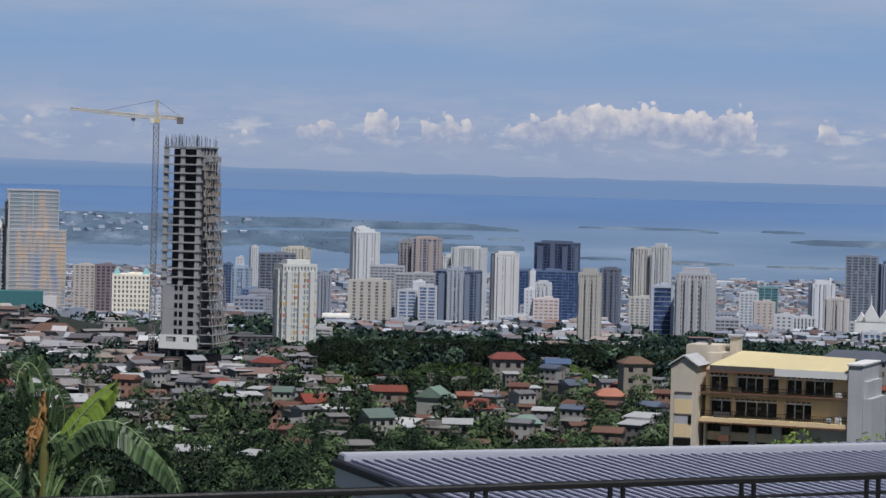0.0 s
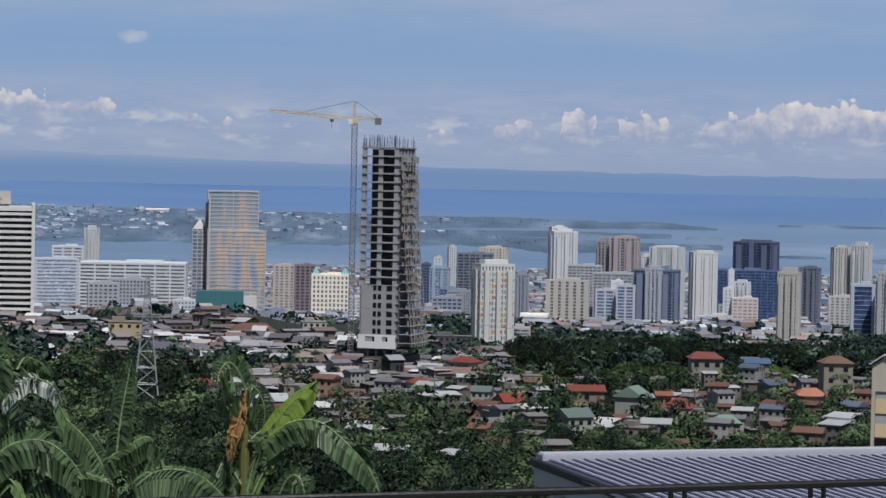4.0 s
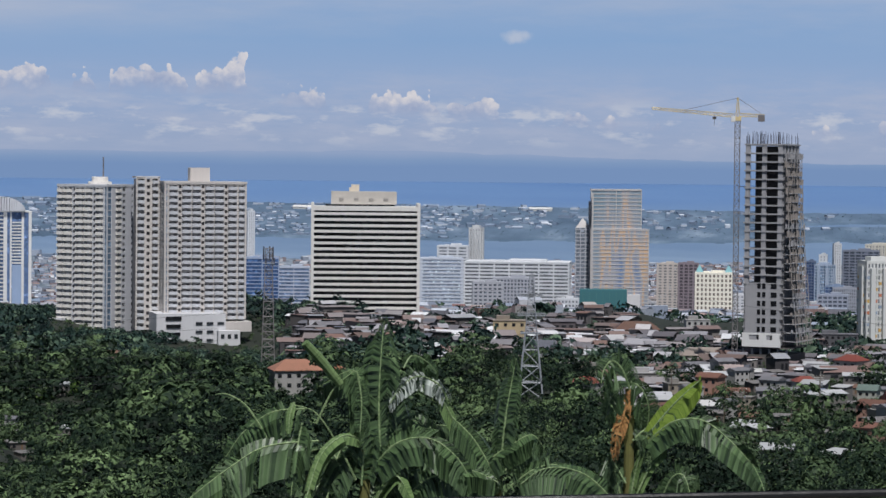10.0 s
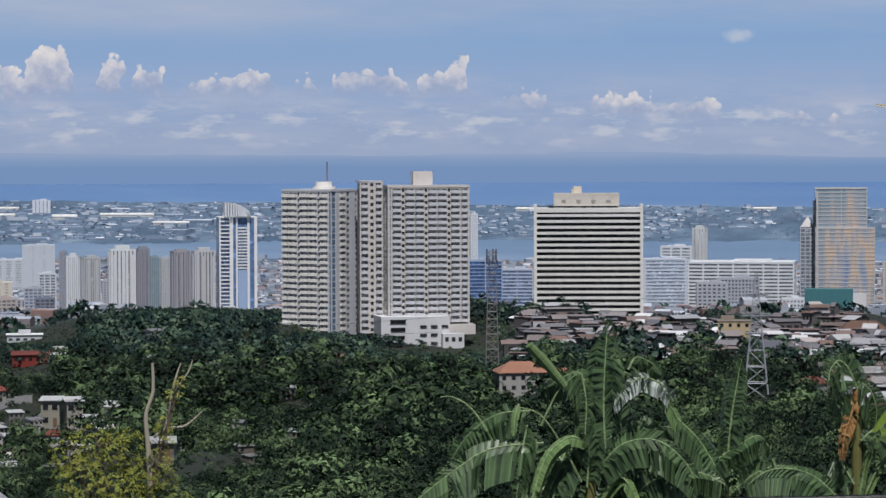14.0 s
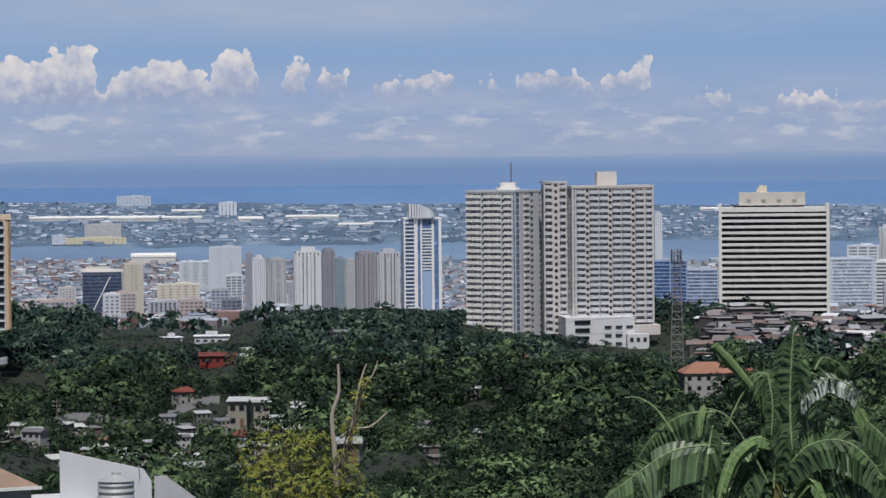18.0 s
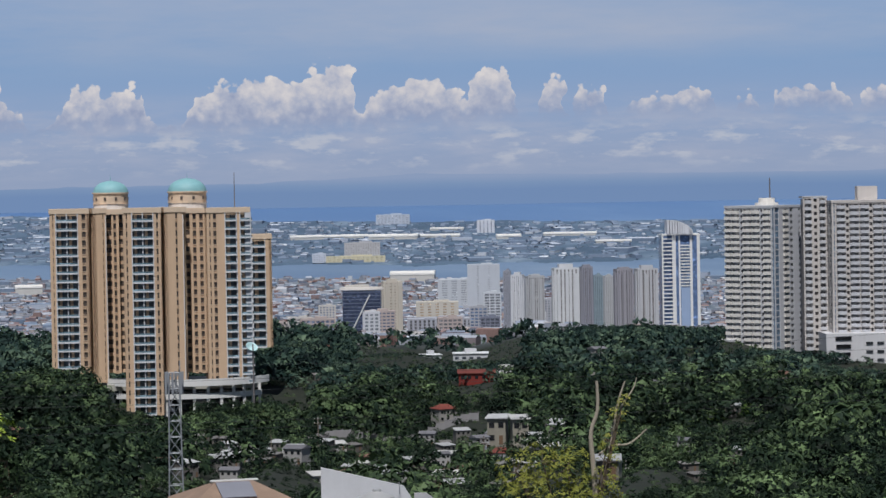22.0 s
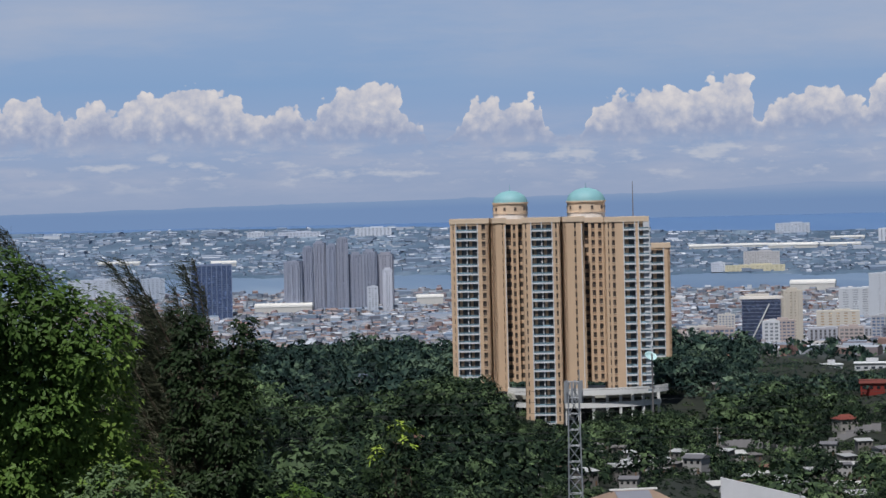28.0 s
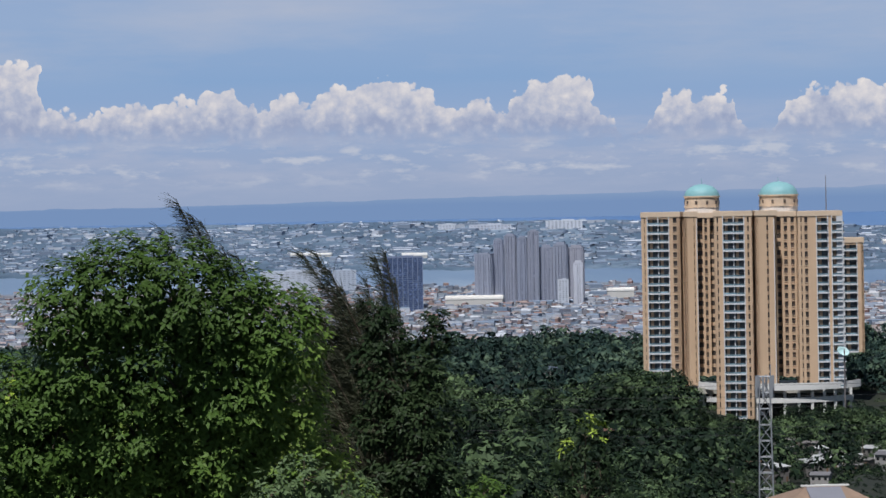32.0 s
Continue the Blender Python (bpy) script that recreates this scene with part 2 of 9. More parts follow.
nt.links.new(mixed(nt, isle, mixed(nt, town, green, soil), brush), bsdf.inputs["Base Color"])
bsdf.inputs["Roughness"].default_value = 0.95
ds = np.concatenate([np.linspace(6, 60, 10), np.geomspace(70, 1700, 60), np.linspace(1740, 3700, 40), np.arange(3720, 4960, 6)])
azs = np.concatenate([np.arange(-180, -62, 6.0), np.arange(-60, 20, 0.12), np.arange(20, 181, 6.0)])
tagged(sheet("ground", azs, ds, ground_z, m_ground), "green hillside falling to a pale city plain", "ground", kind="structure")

# sea: one sheet with fine ripples
m_sea, nt, bsdf = shader("sea_water")
v = coords(nt)
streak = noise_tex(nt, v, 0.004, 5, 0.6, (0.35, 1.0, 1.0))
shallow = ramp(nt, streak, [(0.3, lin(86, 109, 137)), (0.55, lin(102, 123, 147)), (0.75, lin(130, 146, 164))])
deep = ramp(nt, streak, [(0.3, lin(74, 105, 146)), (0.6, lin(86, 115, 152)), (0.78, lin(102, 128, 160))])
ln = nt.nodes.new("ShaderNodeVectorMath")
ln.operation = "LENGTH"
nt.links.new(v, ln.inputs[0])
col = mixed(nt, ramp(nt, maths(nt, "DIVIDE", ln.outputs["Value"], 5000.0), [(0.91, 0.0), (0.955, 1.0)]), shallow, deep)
nt.links.new(col, bsdf.inputs["Base Color"])
bsdf.inputs["Roughness"].default_value = 0.55
bsdf.inputs["Specular IOR Level"].default_value = 0.3
b = node(nt, "Bump", Strength=0.4, Distance=1.0)
nt.links.new(noise_tex(nt, v, 0.15, 4), b.inputs["Height"])
nt.links.new(b.outputs[0], bsdf.inputs["Normal"])
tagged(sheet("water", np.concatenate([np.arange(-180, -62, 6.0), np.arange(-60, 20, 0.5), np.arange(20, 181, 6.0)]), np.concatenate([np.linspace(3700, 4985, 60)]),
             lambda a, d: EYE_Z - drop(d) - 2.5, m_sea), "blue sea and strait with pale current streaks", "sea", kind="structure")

# far hills across the sea
m_hill, nt, bsdf = shader("far_hills")
v = coords(nt)
sep = nt.nodes.new("ShaderNodeSeparateXYZ")
nt.links.new(v, sep.inputs[0])
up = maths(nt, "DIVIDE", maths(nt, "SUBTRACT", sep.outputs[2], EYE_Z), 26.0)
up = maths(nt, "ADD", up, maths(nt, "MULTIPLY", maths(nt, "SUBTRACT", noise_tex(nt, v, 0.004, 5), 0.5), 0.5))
# distance haze painted as glowing blue, paler towards the ridge
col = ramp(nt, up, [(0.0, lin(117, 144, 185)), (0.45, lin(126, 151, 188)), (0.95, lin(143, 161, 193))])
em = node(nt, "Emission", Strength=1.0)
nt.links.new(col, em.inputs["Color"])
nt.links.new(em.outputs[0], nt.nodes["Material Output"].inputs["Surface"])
hv, hq = [], []
for i, az in enumerate(np.arange(-180, 180.1, 0.15)):
    ridge = np.interp(az, [-60, -50, -44, -38, -33, -30, -26.8, -23, -18, -13, -8, -4, 1, 6, 9.5, 20], [0.0, 0.02, 0.06, 0.15, 0.2, 0.22, 0.36, 0.3, 0.27, 0.34, 0.2, 0.14, 0.1, 0.09, 0.08, 0.0])
    ridge += 0.03 * noise.noise((az * 1.1, 0, 0)) + 0.016 * noise.noise((az * 4.0, 3, 0)) + 0.008 * noise.noise((az * 13.0, 7, 0))
    for el, d in ((-0.34, 4955), (ridge * 0.5 - 0.12, 4960), (ridge, 4966)):
        hv.append(site(az, d, EYE_Z + d * math.tan(radians(el))))
n = len(hv) // 3
hq = [(3 * i + k, 3 * i + 3 + k, 3 * i + 4 + k, 3 * i + 1 + k) for i in range(n - 1) for k in range(2)]
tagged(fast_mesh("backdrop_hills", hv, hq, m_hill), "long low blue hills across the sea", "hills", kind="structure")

# ---- sky backdrop: haze, high veils and a row of fair-weather clouds ----
m_sky, nt, bsdf = shader("sky_backdrop")
v = coords(nt)
sep = nt.nodes.new("ShaderNodeSeparateXYZ")
nt.links.new(v, sep.inputs[0])
bearing = maths(nt, "MULTIPLY", maths(nt, "ARCTAN2", sep.outputs[0], sep.outputs[1]), 57.29578)
height = maths(nt, "MULTIPLY", maths(nt, "DIVIDE", maths(nt, "SUBTRACT", sep.outputs[2], EYE_Z), 4975.0), 57.29578)
comb = nt.nodes.new("ShaderNodeCombineXYZ")
nt.links.new(bearing, comb.inputs[0])
nt.links.new(height, comb.inputs[1])
flat = comb.outputs[0]
h01 = maths(nt, "DIVIDE", maths(nt, "ADD", height, 1.0), 8.0)
clear = ramp(nt, h01, [(0.06, lin(150, 166, 196)), (0.2, lin(154, 170, 200)), (0.34, lin(150, 172, 207)), (0.46, lin(137, 168, 208)), (0.62, lin(150, 174, 209)), (1.0, lin(140, 166, 206))])
veil = noise_tex(nt, flat, 0.22, 6, 0.6, (0.45, 2.4, 1))
veil_h = ramp(nt, h01, [(0.42, 0.0), (0.54, 1.0)])
col = mixed(nt, maths(nt, "MULTIPLY", maths(nt, "MULTIPLY", ramp(nt, veil, [(0.42, 0.0), (0.72, 1.0)]), veil_h), 0.68), clear, lin(186, 191, 207))
# low grey bank under the heads
bank = noise_tex(nt, flat, 0.9, 7, 0.62, (0.55, 2.6, 1))
bank_h = ramp(nt, h01, [(0.12, 0.0), (0.2, 0.7), (0.29, 1.0), (0.35, 0.5), (0.4, 0.0)])
col = mixed(nt, maths(nt, "MULTIPLY", maths(nt, "MULTIPLY", ramp(nt, bank, [(0.42, 0.0), (0.66, 1.0)]), bank_h), 0.7), col, lin(176, 184, 206))
# small puffs low in the bank
low_puff = noise_tex(nt, flat, 1.7, 8, 0.6, (0.6, 1.9, 1))
low_h = ramp(nt, h01, [(0.17, 0.0), (0.22, 1.0), (0.27, 1.0), (0.31, 0.0)])
col = mixed(nt, maths(nt, "MULTIPLY", maths(nt, "MULTIPLY", ramp(nt, low_puff, [(0.52, 0.0), (0.64, 1.0)]), low_h), 0.75), col, lin(196, 201, 214))
# heads: how high the tops stand, bearing by bearing
shaken = maths(nt, "ADD", bearing, maths(nt, "MULTIPLY", maths(nt, "SUBTRACT", noise_tex(nt, flat, 1.8, 2, 0.5), 0.5), 0.5))


def profile(tops, before=None):
    """The tops between the first and the last bearing of a list; before: what stands to the left of it."""
    a0, a1 = tops[0][0], tops[-1][0]
    f = maths(nt, "DIVIDE", maths(nt, "SUBTRACT", shaken, a0), a1 - a0)
    here = maths(nt, "MULTIPLY", ramp(nt, f, [((a - a0) / (a1 - a0), h / 4.0) for a, h in tops]), 4.0)
    if before is None:
        return here
    right = maths(nt, "GREATER_THAN", shaken, a0)
    return maths(nt, "ADD", maths(nt, "MULTIPLY", here, right), maths(nt, "MULTIPLY", before, maths(nt, "SUBTRACT", 1.0, right)))


TOPS = [(-49, 2.6), (-48.5, 2.9), (-47.91, 3.2), (-47.56, 3.28), (-47.16, 3.04), (-47.09, 2.66), (-46.94, 2.25), (-46.54, 2.12), (-46.01, 2.08), (-45.71, 2.2), (-45.24, 2.31), (-44.65, 2.25), (-44.06, 2.41), (-43.52, 2.5), (-43.05, 2.61), (-42.73, 2.3), (-42.62, 2.07), (-42.35, 2.18),
        (-42.1, 2.41), (-41.8, 2.49), (-41.51, 2.25), (-41.27, 2.55), (-40.85, 2.57), (-40.37, 2.62), (-39.83, 2.85), (-39.48, 2.69), (-39.0, 2.51), (-38.77, 2.24), (-38.48, 2.1)]
top = profile(TOPS)
top = profile([(-38.48, 2.1), (-38.22, 2.08), (-37.98, 2.29), (-37.68, 2.31), (-37.57, 2.13), (-37.39, 2.07), (-37.09, 2.42), (-36.67, 2.68), (-36.31, 2.7), (-35.89, 2.73), (-35.58, 2.75), (-35.52, 2.3), (-35.4, 1.95), (-34.9, 1.6), (-34.48, 1.5), (-34.14, 2.07), (-33.93, 2.37), (-33.51, 2.45),
               (-33.4, 2.24), (-32.86, 2.31), (-32.54, 2.22), (-32.5, 1.6), (-31.7, 1.5), (-31.56, 2.02), (-31.31, 2.29), (-30.89, 2.4), (-30.3, 2.5), (-30.0, 2.5)], top)
top = profile([(-30.0, 2.52), (-29.79, 2.5), (-29.5, 2.33), (-29.14, 2.54), (-28.85, 2.74), (-28.56, 2.83), (-28.21, 2.77), (-28.09, 2.62), (-28.03, 1.86), (-27.87, 1.6), (-27.75, 2.09), (-27.33, 2.32), (-26.92, 2.46), (-26.56, 2.38), (-26.27, 2.41), (-25.98, 2.17), (-25.74, 1.96), (-25.62, 2.37),
               (-25.32, 2.62), (-25.02, 2.64), (-24.79, 2.49), (-24.77, 2.13), (-24.56, 1.4), (-24.3, 1.7), (-24.1, 2.33), (-23.9, 2.43), (-23.71, 2.36), (-23.68, 1.8), (-23.55, 1.5)], top)
top = profile([(-23.55, 1.5), (-23.4, 2.1), (-23.03, 2.28), (-22.82, 2.18), (-22.78, 1.5), (-22.54, 1.4), (-22.3, 1.96), (-21.82, 1.93), (-21.52, 1.95), (-21.22, 2.16), (-20.93, 2.18), (-20.53, 2.1), (-20.49, 1.5), (-20.18, 1.4), (-20.06, 1.91), (-19.82, 1.96), (-19.65, 1.82), (-19.56, 1.4), (-19.35, 1.4), (-19.26, 2.03),
               (-18.96, 2.12), (-18.42, 2.18), (-17.95, 2.1), (-17.72, 1.75), (-17.6, 1.3), (-17.48, 1.85), (-17.06, 2.13), (-16.71, 2.37), (-16.4, 2.4), (-16.34, 1.8)], top)
top = profile([(-16.34, 1.8), (-16.3, 1.1), (-15.85, 1.1), (-15.59, 1.68), (-15.23, 1.65), (-14.85, 1.69), (-14.72, 1.1), (-13.98, 1.1), (-13.81, 1.56), (-13.57, 1.65), (-13.27, 1.59), (-12.91, 1.57), (-12.5, 1.45), (-12.3, 1.1), (-12.02, 1.47), (-11.54, 1.53), (-11.18, 1.3), (-10.9, 0.9), (-9.87, 0.8), (-9.63, 1.31), (-9.3, 1.2),
               (-9.1, 0.7), (-8.9, 1.05), (-8.68, 1.09), (-8.4, 0.6), (-8.0, 0.6), (-7.76, 1.1), (-7.56, 0.6), (-6.0, 0.5)], top)
top = profile([(-6.0, 0.5), (-4.7, 0.5), (-4.28, 1.03), (-3.95, 0.6), (-3.3, 0.6), (-3.09, 1.15), (-2.68, 1.18), (-2.32, 1.2), (-2.07, 0.6), (-1.75, 0.6), (-1.69, 1.42), (-1.38, 1.51), (-1.08, 1.44), (-0.95, 0.6), (-0.58, 0.6), (-0.5, 1.3), (0.0, 1.37), (0.48, 1.32), (0.8, 1.2), (0.9, 0.6), (1.14, 0.6), (1.32, 1.2)], top)
top = profile([(1.32, 1.2), (1.67, 1.28), (2.2, 1.55), (2.85, 1.71), (3.51, 1.63), (4.04, 1.72), (4.63, 1.61), (5.46, 1.63), (6.05, 1.62), (6.47, 1.5), (6.6, 0.6), (7.7, 0.6), (7.88, 1.42), (8.23, 1.41), (8.36, 0.6), (12.0, 0.6), (12.6, 1.6), (13.5, 1.7), (14.0, 1.0)], top)
lump = []
wob = node(nt, "VectorMath")
wob.operation = "SCALE"
wob.inputs[3].default_value = 0.12
nz = node(nt, "TexNoise", Scale=3.5, Detail=5.0)
nt.links.new(flat, nz.inputs["Vector"])
nt.links.new(nz.outputs["Color"], wob.inputs[0])
bent = node(nt, "VectorMath")
nt.links.new(flat, bent.inputs[0])
nt.links.new(wob.outputs[0], bent.inputs[1])
for size in (2.6, 5.5, 11.0):
    vo = node(nt, "TexVoronoi", Scale=size)
    nt.links.new(bent.outputs[0], vo.inputs["Vector"])
    lump.append(maths(nt, "SUBTRACT", 0.42, vo.outputs["Distance"]))
lumps = maths(nt, "ADD", maths(nt, "MULTIPLY", lump[0], 0.42), maths(nt, "ADD", maths(nt, "MULTIPLY", lump[1], 0.36), maths(nt, "MULTIPLY", lump[2], 0.1)))
warp = maths(nt, "ADD", maths(nt, "MULTIPLY", lumps, 0.75), maths(nt, "MULTIPLY", maths(nt, "SUBTRACT", noise_tex(nt, flat, 2.6, 5, 0.48), 0.5), 0.55))
fb = maths(nt, "DIVIDE", maths(nt, "ADD", bearing, 49.0), 63.0)
base = maths(nt, "MULTIPLY", ramp(nt, fb, [((a + 49.0) / 63.0, h / 2.0) for a, h in ((-49, 1.5), (-30, 1.38), (-26, 1.45), (-24.4, 1.62), (-16, 1.62), (-15, 1.25), (-11, 1.05), (-4, 0.78), (6, 0.86), (13, 0.9))]), 2.0)
rise = maths(nt, "SUBTRACT", top, height)
over = maths(nt, "ADD", maths(nt, "ADD", rise, 0.0), maths(nt, "MULTIPLY", warp, 0.9))
under = maths(nt, "ADD", maths(nt, "SUBTRACT", height, base), maths(nt, "MULTIPLY", warp, 0.5))
body = maths(nt, "MULTIPLY", ramp(nt, over, [(0.0, 0.0), (0.07, 1.0)], True), ramp(nt, maths(nt, "ADD", under, 0.25), [(0.0, 0.0), (0.55, 1.0)], True))
billow = noise_tex(nt, bent.outputs[0], 3.0, 7, 0.62)
level = maths(nt, "DIVIDE", under, maths(nt, "ADD", maths(nt, "MAXIMUM", under, 0.0), maths(nt, "ADD", maths(nt, "MAXIMUM", over, 0.0), 0.12)))
lit = maths(nt, "ADD", maths(nt, "MULTIPLY", level, 0.72), maths(nt, "ADD", maths(nt, "MULTIPLY", lumps, 0.75), maths(nt, "MULTIPLY", maths(nt, "SUBTRACT", billow, 0.42), 1.3)))
cloud = ramp(nt, lit, [(0.0, lin(156, 167, 196)), (0.3, lin(178, 185, 206)), (0.6, lin(208, 207, 215)), (0.95, lin(234, 228, 226))])
col = mixed(nt, maths(nt, "MULTIPLY", body, 0.96), col, cloud)
# one small puff high over the office blocks
px, pz = maths(nt, "DIVIDE", maths(nt, "ADD", bearing, 10.73), 0.4), maths(nt, "DIVIDE", maths(nt, "SUBTRACT", height, 2.75), 0.2)
lone = maths(nt, "SUBTRACT", maths(nt, "ADD", 1.0, maths(nt, "MULTIPLY", warp, 1.6)), maths(nt, "ADD", maths(nt, "MULTIPLY", px, px), maths(nt, "MULTIPLY", pz, pz)))
col = mixed(nt, maths(nt, "MULTIPLY", ramp(nt, lone, [(0.0, 0.0), (1.1, 1.0)], True), 0.5), col, lin(206, 208, 216))
em = node(nt, "Emission", Strength=0.95)
nt.links.new(col, em.inputs["Color"])
nt.links.new(em.outputs[0], nt.nodes["Material Output"].inputs["Surface"])
tagged(sheet("backdrop_sky", np.arange(-180, 180.1, 1.0), np.array([4974.0, 4975.0]), lambda a, d: EYE_Z + np.where(d < 4974.5, -90.0, 900.0), m_sky),
       "pale blue sky with white cumulus heads over haze", "sky", kind="structure")


# ---- buildings ----
def stand(name, az, d, z, label, category, turn=0.0, group=""):
    """An Empty at a building's foot, its front (-y) to the viewpoint."""
    e = new(name)
    e.matrix_world = Matrix.Translation(site(az, d, z)) @ Matrix.Rotation(-radians(az) + radians(turn), 4, "Z")
    return tagged(e, label, category, group)


def tower(name, label, az, d, w, zt, zb, floors, bays, wall, glass, depth=None, turn=0.0, band=0.4, pier=0.3, roof=1, side_bays=None, category="building", parent=None, shift=(0, 0)):
    """A block with a glazed core, floor bands round it and upright piers; roof: 0 bare, 1 parapet and plant room."""
    depth = depth or w * 0.8
    h = zt - zb
    e = parent or stand(name, az, d, zb, label, category, turn)
    sx, sy = shift
    part("glazing", boxes([(sx, sy, 0, w - 0.9, depth - 0.9, h - 0.5)]), glass, e)
    fh = h / floors
    if band > 0:
        ob = part("banding", boxes([(sx, sy, i * fh - fh * band * 0.5 if i else 0, w - 0.25, depth - 0.25, fh * band) for i in range(floors + 1)]), wall, e)
        ob["kind"] = "stuff"
    if pier > 0:
        pw = w / max(1, bays) * pier
        first = part("pier", boxes([(0, 0, 0, pw, 0.9, h)]), wall, e, at=Matrix.Translation((sx - w / 2 + pw / 2, sy - depth / 2 + 0.42, 0)))
        for i in range(1, bays + 1):
            again(first, Matrix.Translation((sx - w / 2 + pw / 2 + (w - pw) * i / bays, sy - depth / 2 + 0.42, 0)))
        sb = side_bays or max(2, int(bays * depth / w))
        for s in (-1, 1):
            for i in range(1, sb + 1):
                again(first, Matrix.Translation((sx + s * (w / 2 - 0.42), sy - depth / 2 + pw / 2 + (depth - pw) * i / sb, 0)) @ Matrix.Rotation(radians(90), 4, "Z"))
    if roof:
        part("parapet", boxes([(sx, sy - depth / 2 + 0.2, h - 0.3, w, 0.3, 1.4), (sx, sy + depth / 2 - 0.2, h - 0.3, w, 0.3, 1.4), (sx - w / 2 + 0.2, sy, h - 0.3, 0.3, depth - 0.8, 1.4), (sx + w / 2 - 0.2, sy, h - 0.3, 0.3, depth - 0.8, 1.4)]), wall, e)
        part("roof_deck", boxes([(sx, sy, h - 0.4, w - 0.8, depth - 0.8, 0.4)]), paint((150, 148, 145)), e)
        part("plant_room", boxes([(sx + w * 0.1, sy, h, w * 0.35, depth * 0.4, 2.8), (sx - w * 0.2, sy + 1, h, w * 0.15, depth * 0.25, 1.8)]), wall, e)
    return e


